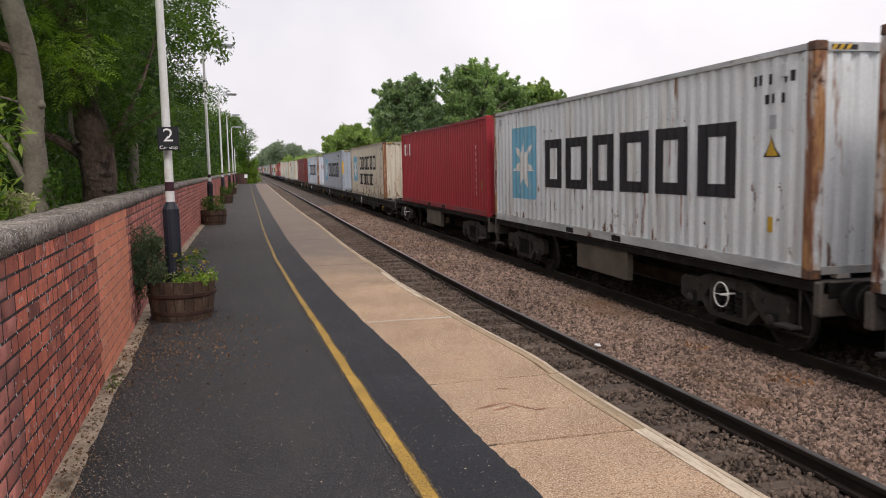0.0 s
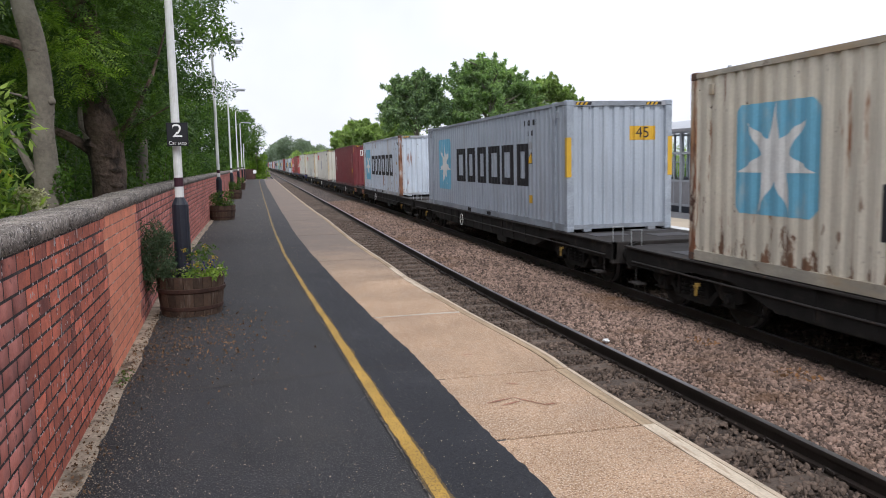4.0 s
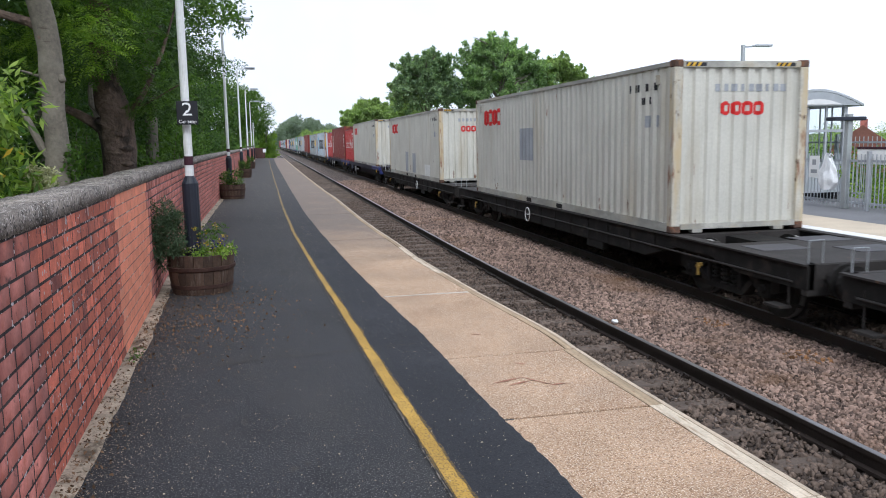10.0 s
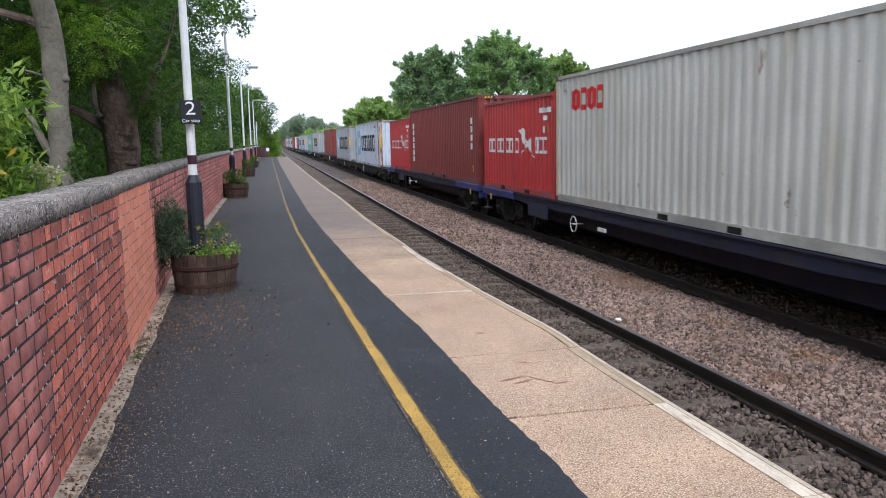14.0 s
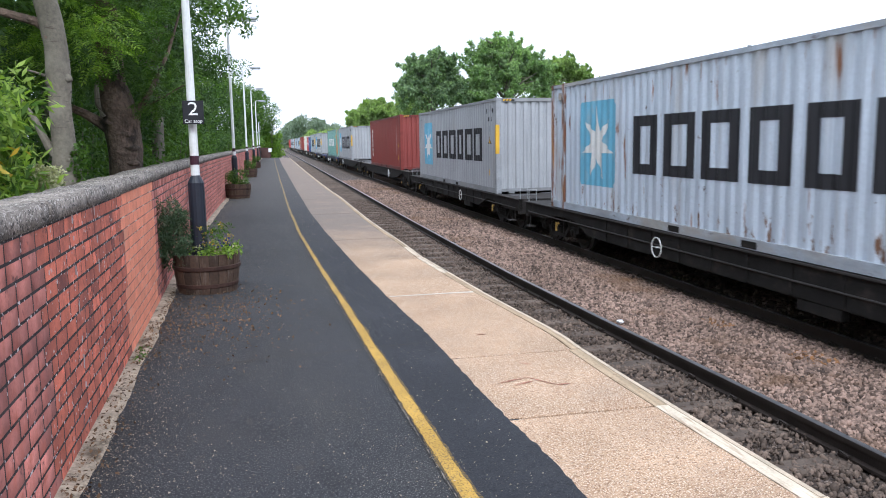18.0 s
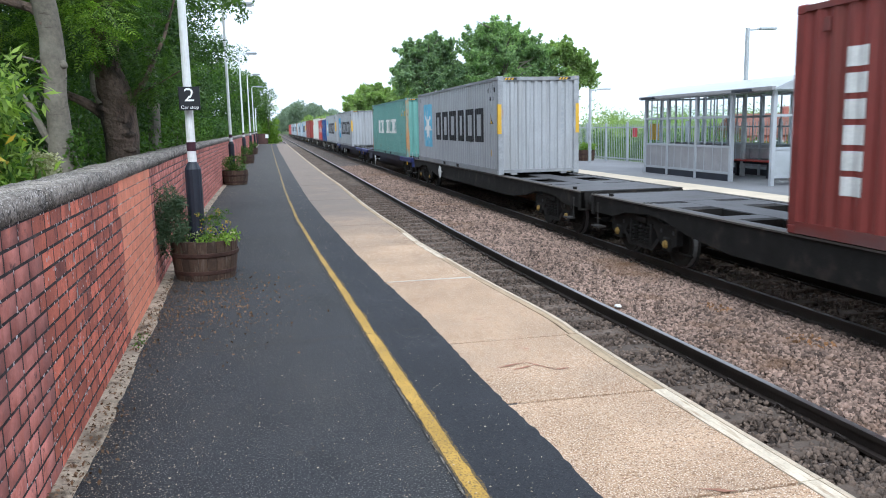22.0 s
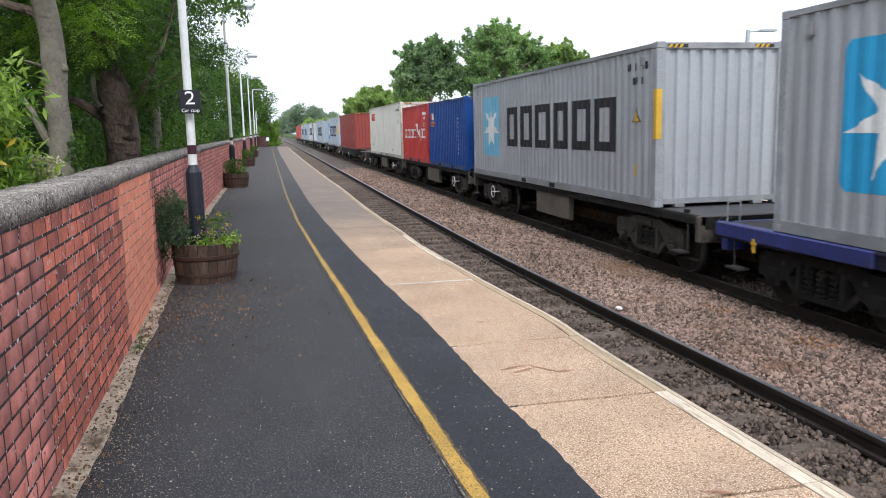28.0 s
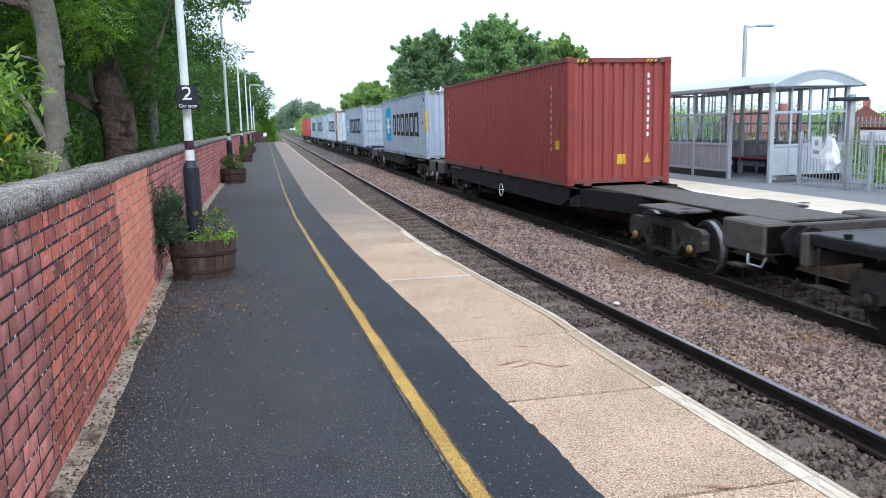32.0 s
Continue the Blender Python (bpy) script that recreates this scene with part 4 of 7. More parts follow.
ORANGEMARK = mat("orange marking paint", (0.55, 0.14, 0.03), 0.6, var=0.12)


CASTING = mat("rusty corner casting", (0.10, 0.06, 0.045), 0.8, 0.1, var=0.4, big=6, fine=30, bump=0.3, stains=[((0.22, 0.10, 0.05), 9, (1, 1, 1), 0.5, 0.65)])


def container(label, near, L, H, kind, marks=(), ends=(), hazard=True, doors=False, gold=False):
    """near: place of the near end along the train. marks: (name, material, outlines in metres from the far end); ends: the same on the near end, from its left."""
    p, railp, post = paint(kind)
    c = thing("shipping_container", label, "container", group="containers on the train")
    prof, ep = side_profile(L), end_profile()
    W = 1.219
    for s in (-1, 1):
        hung(quick("side_panel", *sheet(prof, 0.15, H - 0.09, lambda y, d, z: (s * (W - 0.012 - d), y, z)), p), c)
        part("top_rail", boxes((W - 0.06 if s > 0 else -W, W if s > 0 else -W + 0.06, -L / 2 + 0.15, L / 2 - 0.15, H - 0.09, H - 0.018)), railp, c)
        part("bottom_rail", boxes((W - 0.06 if s > 0 else -W, W if s > 0 else -W + 0.06, -L / 2 + 0.15, L / 2 - 0.15, 0.012, 0.16)), railp, c)
        part("end_sill", boxes((-W + 0.16, W - 0.16, s * L / 2 - (0.1 if s > 0 else 0), s * L / 2 + (0.1 if s < 0 else 0), 0.06, 0.15)), railp, c)
        for x in (-0.75, 0.75):
            part("end_foot", boxes((x - 0.09, x + 0.09, s * L / 2 - (0.12 if s > 0 else 0), s * L / 2 + (0.12 if s < 0 else 0), 0.004, 0.062)), railp, c)
        part("end_header", boxes((-W + 0.16, W - 0.16, s * L / 2 - (0.08 if s > 0 else 0), s * L / 2 + (0.08 if s < 0 else 0), H - 0.12, H - 0.02)), railp, c)
        hung(quick("end_panel", *sheet(ep, 0.13, H - 0.11, lambda x, d, z: (x, s * (L / 2 - 0.03 - d), z)), p), c)
        for e in (-1, 1):
            x0, x1 = (W - 0.16, W) if s > 0 else (-W, -W + 0.16)
            y0, y1 = (L / 2 - 0.16, L / 2) if e > 0 else (-L / 2, -L / 2 + 0.16)
            part("corner_post", boxes((x0, x1, y0, y1, 0.11, H - 0.11), bevel=0.012), post, c)
            for z0, z1 in ((0, 0.118), (H - 0.118, H)):
                part("corner_casting", boxes((x0 - 0.003, x1 + 0.003, y0 - 0.004, y1 + 0.004, z0, z1), bevel=0.015), CASTING if kind in ("cream", "beige", "bluerust", "pale", "maroon") else post, c)
    for y in (-L / 2 + 0.55, L / 2 - 0.55):
        part("vent", boxes((-W - 0.012, -W + 0.03, y - 0.05, y + 0.05, H - 0.36, H - 0.2), bevel=0.006), railp, c, "small louvred vent")
    if L > 13:
        for y in (-L / 2 + 0.76, L / 2 - 0.76):
            for s in (-1, 1):
                part("stacking_post", boxes((W - 0.1 if s > 0 else -W - 0.004, W + 0.004 if s > 0 else -W + 0.1, y - 0.09, y + 0.09, 0.0, H), bevel=0.012), post, c)
    roof = [(-L / 2 + 0.15 + i * 0.2, 0.0 if i % 2 else 0.02) for i in range(int((L - 0.3) / 0.2) + 1)]
    hung(quick("roof", *sheet(roof, -W + 0.05, W - 0.05, lambda y, d, z: (z, y, H - 0.03 - d)), p), c)
    hung(quick("floor", *solid(-W + 0.06, W - 0.06, -L / 2 + 0.1, L / 2 - 0.1, 0.1, 0.14), DARKMETAL), c)
    for y in (-1.05, 1.05):
        part("forklift_pocket", boxes((-W - 0.002, -W + 0.05, y - 0.18, y + 0.18, 0.025, 0.125)), DARKMETAL, c)
    for rows, pf, place, flip, shift in ((marks, prof, lambda y, d, z: (-(W - 0.012 - d), y, z), True, lambda a: L / 2 - a),
                                         (ends, ep, lambda x, d, z: (x, -(L / 2 - 0.03 - d), z), False, lambda a: -W + a)):
        for nm, m, polys in rows:
            nested = isinstance(polys[0][0], list)
            q = [[(shift(a), z) for a, z in poly] for poly in (itertools.chain(*polys) if nested else polys)]
            lift = 0.012 if nm == "warning_sign" else 0.004 if nm in ("logo_panel", "repair_patch", "length_plate", "plate") else 0.008
            step = {"logo_blocks": 1, "upright_lettering": 1, "repair_patch": 1}.get(nm, len(q))
            ends_at = list(itertools.accumulate([0] + [len(g) for g in polys])) if nested else list(range(0, len(q), step)) + [len(q)]
            single = {"lettering": "letter_block", "logo_blocks": "logo_block", "upright_lettering": "letter_bar"}.get(nm, nm)
            for k, k2 in zip(ends_at, ends_at[1:]):
                ob = hung(quick(single, *painted(q[k:k2], pf, place, flip, lift), m), c)
                if nm == "number_bar":
                    tagged(ob, kind="stuff")
            if nm == "length_plate":
                a0, z0, a1, z1 = polys[0][0][0], polys[0][0][1], polys[0][1][0], polys[0][2][1]
                text("45", (z1 - z0) * 1.1, pose(-W + (a0 + a1) / 2, -L / 2 - 0.006 + 0.03, (z0 + z1) / 2, 90, 0, 0), BLACKPAINT, c, "numerals")
    if hazard:
        for x in (-W + 0.2, W - 0.62):
            hung(quick("hazard_marking", *painted([[(x, H - 0.105), (x + 0.36, H - 0.105), (x + 0.36, H - 0.045), (x, H - 0.045)]], [(-2, 0.0), (2, 0.0)], lambda a, d, z: (a, -L / 2 - 0.003, z), False), BLACKPAINT), c)
            st = [[(x + k * 0.095, H - 0.105), (x + k * 0.095 + 0.05, H - 0.105), (x + k * 0.095 + 0.09, H - 0.045), (x + k * 0.095 + 0.04, H - 0.045)] for k in range(3)]
            hung(quick("hazard_stripes", *painted(st, [(-2, 0.0), (2, 0.0)], lambda a, d, z: (a, -L / 2 - 0.005, z), False), HAZARD_Y), c)
    if gold:
        for s in (-1, 1):
            x0 = -W - 0.003 if s < 0 else W - 0.1
            part("height_mark", boxes((x0, x0 + 0.103, -L / 2 - 0.005, -L / 2 + 0.1, H * 0.42, H * 0.72)), HAZARD_Y, c, "yellow strip on the corner post")
    if doors:
        for x in (-0.85, -0.35, 0.35, 0.85):
            part("lock_rod", tube([(x, -L / 2 - 0.03, 0.1), (x, -L / 2 - 0.03, H - 0.1)], 0.022, 6), GALV, c, "galvanised lock rod")
        for z in (0.5, 1.1, 1.8, 2.4):
            part("hinge_bar", boxes((-1.05, 1.05, -L / 2 - 0.02, -L / 2 - 0.008, z, z + 0.05)), GALV, c)
    c.matrix_basis = pose(TRACK2, near + L / 2, deck_at(near + L / 2))
    MOVERS.append((c, near + L / 2, deck_at(near + L / 2)))
    return c


MOVERS = []


def bogie_parts(w, yc, style, metal=None):
    """Two side frames with spring nests, axle boxes, brake gear and four wheels."""
    metal = metal or BOGIE
    zr = RAIL_Z
    for s in (-1, 1):
        x = s * 1.0
        arch = [(-1.27, 0.42), (-1.27, 0.68), (-1.15, 0.74), (-0.8, 0.74), (-0.5, 0.83), (0.5, 0.83), (0.8, 0.74), (1.15, 0.74), (1.27, 0.68), (1.27, 0.42), (1.1, 0.36), (0.95, 0.50), (0.8, 0.36),
                (0.66, 0.42), (0.52, 0.60), (0.36, 0.66), (-0.36, 0.66), (-0.52, 0.60), (-0.66, 0.42), (-0.8, 0.36), (-0.95, 0.50), (-1.1, 0.36)]
        part("bogie_frame", prism([(yc + y, zr + z) for y, z in arch], "x", x - 0.06, x + 0.06), metal, w)
        tie = [(-0.70, 0.44), (-0.46, 0.23), (0.46, 0.23), (0.70, 0.44), (0.62, 0.48), (0.42, 0.31), (-0.42, 0.31), (-0.62, 0.48)]
        part("spring_plank", prism([(yc + y, zr + z) for y, z in tie], "x", x - 0.075, x + 0.075), metal, w)
        for dy in (-0.24, 0.0, 0.24):
            bm = bmesh.new()
            for k in range(5):
                tube([(x + s * 0.03, yc + dy, zr + 0.32 + 0.066 * k), (x + s * 0.03, yc + dy, zr + 0.355 + 0.066 * k)], 0.085, 10, bm=bm)
            tube([(x + s * 0.03, yc + dy, zr + 0.31), (x + s * 0.03, yc + dy, zr + 0.66)], 0.055, 8, bm=bm)
            part("spring", bm, DARKMETAL, w)
        part("damper_plate", boxes((x - 0.08 if s > 0 else x - 0.095, x + 0.095 if s > 0 else x + 0.08, yc - 0.44, yc - 0.36, zr + 0.30, zr + 0.70), (x - 0.08 if s > 0 else x - 0.095, x + 0.095 if s > 0 else x + 0.08, yc + 0.36, yc + 0.44, zr + 0.30, zr + 0.70), bevel=0.01), metal, w)
        part("bolster_end", boxes((x - 0.09, x + 0.09, yc - 0.2, yc + 0.2, zr + 0.68, zr + 0.80), bevel=0.015), metal, w)
        # Black discs on the solid frame stand in for the shade inside holes.
        for dy in (-1.16, -0.74, 0.74, 1.16):
            part("frame_hole", tube([(x + s * 0.05, yc + dy, zr + 0.62), (x + s * 0.064, yc + dy, zr + 0.62)], 0.038, 10), SIGNBLACK, w)
        for dy in (-0.95, 0.95):
            part("axle_box", boxes((x - 0.09, x + 0.09, yc + dy - 0.14, yc + dy + 0.14, zr + 0.28, zr + 0.53), bevel=0.03), DARKMETAL, w)
            cap = turned([(0.02, 0.05), (0.06, 0.04), (0.075, 0.0)], 12)
            bmesh.ops.transform(cap, matrix=pose(x + s * 0.085, yc + dy, zr + 0.41, 0, 90 * s, 0), verts=cap.verts[:])
            part("axle_cap", cap, AMBER if style == "capped" else metal, w, "yellow axle cap" if style == "capped" else "")
        part("brake_rod", tube([(x - s * 0.1, yc - 1.5, zr + 0.26), (x - s * 0.1, yc + 1.5, zr + 0.26)], 0.022, 6), metal, w)
        part("brake_hanger", tube([(x - s * 0.12, yc - 0.42, zr + 0.26), (x - s * 0.12, yc - 0.40, zr + 0.7)], 0.025, 6), metal, w)
    for dy in (-0.95, 0.95):
        part("axle", tube([(-0.9, yc + dy, zr + 0.42), (0.9, yc + dy, zr + 0.42)], 0.08, 8), WHEELSTEEL, w)
        for s in (-1, 1):
            wh = turned([(0.10, 0.075), (0.3, 0.05), (0.36, 0.07), (0.42, 0.065), (0.425, -0.04), (0.455, -0.05), (0.455, -0.07), (0.3, -0.06)], 24)
            bmesh.ops.transform(wh, matrix=pose(s * 0.76, yc + dy, zr + 0.425, 0, 90 * s, 0), verts=wh.verts[:])
            part("wheel", wh, WHEELSTEEL, w, smooth=False)
            part("wheel_tread", tube([(s * 0.73, yc + dy, zr + 0.425), (s * 0.80, yc + dy, zr + 0.425)], 0.43, 28), TREAD, w, "bright worn wheel tread")


def wagon(y0, y1, style, label, wheel=None, primer=()):
    """A container flat wagon from y0 to y1 along the train. Styles: flat, skeletal, blue, open (long deck holes), spine (narrow ends)."""
    L = y1 - y0
    w = thing("container_wagon", label, "wagon", group="wagons of the train")
    steel = {"flat": DECKSTEEL, "skeletal": BEAM, "blue": BLUESTEEL, "open": DARKMETAL, "spine": BEAM}[style]
    top, h = deck_at((y0 + y1) / 2), L / 2
    disc, spine = style == "open", style == "spine"
    style = "skeletal" if disc or spine else style
    bx = h - 3.3 if spine else h - 2.25
    if spine:
        part("centre_beam", boxes((-0.5, 0.5, -h + 0.9, h - 0.9, top - 0.55, top - 0.045)), DARKMETAL, w)
        part("deck_plate", boxes((-0.62, 0.62, -h + 0.7, h - 0.7, top - 0.045, top - 0.012), bevel=0.006), BEAM, w, "worn brown steel deck plate")
        for s in (-1, 1):
            body = [(-h + 6.9, top - 0.006), (h - 1.9, top - 0.006), (h - 1.9, top - 0.14), (h - 2.8, top - 0.46), (-h + 7.9, top - 0.46), (-h + 6.9, top - 0.14)]
            part("side_sill", prism(body, "x", s * 1.14 - 0.05, s * 1.14 + 0.05), DARKMETAL, w)
            for e in (-1, 1):
                ye = -h + 6.9 if e < 0 else h - 1.9
                wing = [(s * 1.19, ye), (s * 1.19, ye + 0.35 * -e), (s * 0.5, ye + e * (2.2 if e < 0 else 0.9)), (s * 0.5, ye)]
                part("wing_plate", prism(wing, "z", top - 0.40, top - 0.02), DARKMETAL, w)
                part("bogie_cover", boxes((s * 0.9 - 0.32, s * 0.9 + 0.32, e * bx - 0.75, e * bx + 0.6, top - 0.10, top - 0.055), bevel=0.012), BEAM, w)
                part("end_box", boxes((s * 0.98 - 0.24, s * 0.98 + 0.24, e * (h - 0.75) - 0.5, e * (h - 0.75) + 0.5, top - 0.42, top + 0.01), bevel=0.03), BEAM, w, "brown steel box at the wagon end")
                part("grab_bar", tube([(s * 1.25, e * (h - 0.55), top - 0.42), (s * 1.28, e * (h - 0.5), top - 0.55), (s * 1.28, e * (h - 0.2), top - 0.55), (s * 1.25, e * (h - 0.15), top - 0.42)], 0.014, 6), GALV, w)
    elif style == "skeletal":
        part("centre_beam", boxes((-0.32, 0.32, -h + 0.3, h - 0.3, top - 0.5, top - 0.03)), DARKMETAL, w)
        for s in (-1, 1):
            if disc:
                half = [(bx + 1.0, 0.36), (bx + 0.5, 0.24), (bx - 0.4, 0.18), (bx - 1.0, 0.22), (bx - 1.8, 0.38), (bx - 3.0, 0.5)]
                low = [(h - 0.25, top - 0.36)] + [(y, top - d) for y, d in half] + [(-y, top - d) for y, d in half[::-1]] + [(-h + 0.25, top - 0.36)]
                part("side_sill", prism([(-h + 0.25, top - 0.006), (h - 0.25, top - 0.006)] + low, "x", s * 1.12 - 0.05, s * 1.12 + 0.05), DARKMETAL, w)
                part("sill_flange", boxes((s * 1.14 - 0.06, s * 1.14 + 0.06, -h + 0.25, h - 0.25, top - 0.03, top - 0.004)), BEAM, w)
                continue
            part("side_sill", boxes((s * 1.12 - 0.05, s * 1.12 + 0.05, -h + 0.25, h - 0.25, top - 0.14, top - 0.006)), DARKMETAL, w)
            if not disc:
              part("equipment_box", boxes((s * 1.08 - 0.06, s * 1.08 + 0.06, -1.3, 0.9, top - 0.66, top - 0.12), bevel=0.01), PAINTS["PANEL"], w, "plain grey brown steel panel")
    else:
        for s in (-1, 1):
            mid = 0.46 if style == "flat" else 0.24
            dp = 0.33 if style == "flat" else 0.23
            prof = [(-h + 0.25, top - 0.006), (h - 0.25, top - 0.006), (h - 0.25, top - dp), (bx + 0.6, top - dp - 0.01), (bx - 0.2, top - 0.20), (bx - 1.2, top - 0.20), (bx - 2.2, top - mid), (-bx + 2.2, top - mid), (-bx + 1.2, top - 0.20), (-bx + 0.2, top - 0.20), (-bx - 0.6, top - dp - 0.01), (-h + 0.25, top - dp)]
            if bx < 3:
                prof = prof[:3] + [(0, top - mid)] + prof[-1:]
            part("side_sill", prism(prof, "x", s * 1.16 - 0.05, s * 1.16 + 0.05), DARKMETAL if style == "flat" else mat_navy, w)
            if style == "flat":
                for k in range(int((2 * bx - 3.4) / 0.95)):
                    yy = -bx + 1.9 + 0.95 * k
                    part("stiffener", boxes((s * 1.215 - 0.012, s * 1.215 + 0.012, yy - 0.03, yy + 0.03, top - (0.44 if abs(yy) < bx - 2.4 else 0.24), top - 0.03)), DARKMETAL, w)
                part("brake_pipe", tube([(s * 1.225, -h + 0.5, top - 0.26), (s * 1.225, h - 0.5, top - 0.26)], 0.016, 6), DECKSTEEL, w)
                for e in primer:
                    part("primer_patch", boxes((s * 1.215 - 0.008, s * 1.215 + 0.008, e * (h - 1.85) - 0.47, e * (h - 1.85) + 0.47, top - 0.32, top - 0.06)), RUSTPATCH, w, "orange primer patch on the sill")
                part("toolbox", boxes((s * 1.14 - 0.06, s * 1.14 + 0.08, -2.9, -2.1, top - 0.62, top - 0.46), bevel=0.015), DARKMETAL, w)
            part("sill_flange", boxes((s * 1.16 - 0.1, s * 1.16 + 0.1, -h + 0.25, h - 0.25, top - 0.03, top - 0.004)), DECKSTEEL if style == "flat" else mat_navy, w)
            if style == "blue":
                for e in (-1, 1):
                    part("end_sill", boxes((s * 1.2 - 0.07, s * 1.2 + 0.07, e * (h - 1.75) - 1.55, e * (h - 1.75) + 1.55, top - 0.2, top - 0.0), bevel=0.015), BLUESTEEL, w, "bright blue end sill")
                part("label_panel", boxes((s * 1.235 - 0.01, s * 1.235 + 0.01, h - 5.9, h - 4.5, top - 0.5, top - 0.16)), mat_navy, w)
        part("centre_beam", boxes((-0.45, 0.45, -bx + 1.5, bx - 1.5, top - 0.72, top - 0.05), (-0.3, 0.3, -h + 0.3, h - 0.3, top - 0.4, top - 0.05)), DARKMETAL if style == "flat" else mat_navy, w)
    if style == "skeletal" and not spine:
        # long deck plates with wide open wells between them
        for xa, xb in ((-1.17, -0.92), (-0.3, 0.3), (0.92, 1.17)):
            part("deck_plate", boxes((xa, xb, -h + 0.4, h - 0.4, top - 0.045, top - 0.012), bevel=0.006), DECKTOP, w, "smooth grey steel deck plate")
        for e in (-1, 1):
            part("deck_plate", boxes((-1.17, 1.17, e * (h - 2.9) - 0.35, e * (h - 2.9) + 0.35, top - 0.04, top - 0.016)), DECKTOP, w, "smooth grey steel deck plate")
            part("deck_plate", boxes((-1.17, 1.17, e * (h - 4.9) - 0.3, e * (h - 4.9) + 0.3, top - 0.04, top - 0.016)), DECKTOP, w, "smooth grey steel deck plate")
            part("load_spigot", tube([(-1.05, e * (h - 0.9), top - 0.02), (-1.05, e * (h - 0.9), top + 0.05)], 0.05, 8), DARKMETAL, w)
    # deck of cross members with open holes
    n = max(3, int(L / 1.55))
    for i in range(0 if spine else n + 1):
        y = -h + 0.35 + (L - 0.7) * i / n
        part("cross_bearer", boxes((-1.1, 1.1, y - 0.11, y + 0.11, top - 0.2, top - 0.015)), DARKMETAL if style == "skeletal" else DECKSTEEL, w)
    for e in (-1, 1):
        if not spine:
            part("deck_plate", boxes((-1.1, 1.1, e * (h - 1.3) - 1.0, e * (h - 1.3) + 1.0, top - 0.05, top - 0.008)), DECKTOP if style == "skeletal" else DECKSTEEL, w, "worn steel deck plate")
        part("headstock", boxes((-1.2, 1.2, e * (h - 0.32) - 0.07, e * (h - 0.32) + 0.07, top - 0.42, top - 0.004), bevel=0.02), steel, w)
        for s in (-1, 1):
            b = tube([(s * 0.87, e * (h - 0.26), top - 0.2), (s * 0.87, e * (h - 0.05), top - 0.2)], 0.1, 12)
            tube([(s * 0.87, e * (h - 0.05), top - 0.2), (s * 0.87, e * (h - 0.0), top - 0.2)], 0.22, 16, bm=b)
            part("buffer", b, DARKMETAL, w)
            st = boxes((s * 1.22 - 0.12, s * 1.22 + 0.06, e * (h - 0.75) - 0.16, e * (h - 0.75) + 0.16, top - 0.62, top - 0.59))
            part("step", st, DECKSTEEL, w)
            part("step_hanger", tube([(s * 1.2, e * (h - 0.6), top - 0.6), (s * 1.2, e * (h - 0.6), top - 0.15)], 0.014, 6), DECKSTEEL, w)
        part("coupling_hook", boxes((-0.07, 0.07, e * (h - 0.12) - 0.14, e * (h - 0.12) + 0.14, top - 0.32, top - 0.2), bevel=0.02), DARKMETAL, w)
        part("brake_hose", tube([(0.35, e * (h - 0.25), top - 0.25), (0.36, e * (h - 0.08), top - 0.4), (0.33, e * (h + 0.02), top - 0.55), (0.2, e * (h - 0.02), top - 0.5)], 0.022, 6), BLACKPAINT, w)
        if style != "skeletal" and e not in primer:
            part("handrail", tube([(-1.15, e * (h - 0.32), top - 0.05), (-1.15, e * (h - 0.32), top + 0.28), (-0.95, e * (h - 0.32), top + 0.28), (-0.95, e * (h - 0.32), top - 0.05)], 0.011, 6), GALV, w, "bent galvanised grab rail")
        if style == "flat":
            for hx, hy in ((-0.62, 1.7), (0.55, 2.3), (0.5, 1.2)):
                part("hatch_plate", boxes((hx - 0.38, hx + 0.38, e * (h - hy) - 0.28, e * (h - hy) + 0.28, top - 0.012, top + 0.002), bevel=0.004), DECKTOP, w, "pale steel hatch plate")
        # Flat, blue and open wagons get the darker steel as bogie shadow.
        bogie_parts(w, e * bx, "capped" if disc or spine else style, BOGIE if style == "skeletal" and not disc else DARKMETAL)
        part("twist_lock", boxes((-1.14, -1.02, e * (h - 2.5) - 0.07, e * (h - 2.5) + 0.07, top - 0.01, top + 0.0), (1.02, 1.14, e * (h - 2.5) - 0.07, e * (h - 2.5) + 0.07, top - 0.01, top + 0.0)), DECKSTEEL, w)
    for s in (-1, 1):
        yb = wheel if wheel is not None else {"flat": 1.5, "blue": 2.4, "skeletal": 4.4}[style]
        hw = turned([(0.0, 0.02), (0.2, 0.015), (0.24, 0.0), (0.2, -0.02)], 20) if disc else ring(0.17, 0.010, "x", 20, (s * 1.27, yb, -0.29))
        if disc:
            bmesh.ops.transform(hw, matrix=pose(s * 1.27, yb, -0.16, 0, 90 * s, 0), verts=hw.verts[:])
            tube([(s * 1.05, yb, -0.16), (s * 1.26, yb, -0.16)], 0.02, 6, bm=hw)
        else:
            tube([(s * 1.27, yb - 0.17, -0.29), (s * 1.27, yb + 0.17, -0.29)], 0.006, 5, bm=hw)
            tube([(s * 1.05, yb, -0.29), (s * 1.28, yb, -0.29)], 0.016, 6, bm=hw)
        part("hand_brake_wheel", hw, WHITEMARK, w, "white painted hand brake wheel")
        for e in (-1, 1) if style != "skeletal" else ():
            ye, ze = (e * (h - 1.15), -0.12) if style == "blue" else (e * (h - 2.65), -0.44)
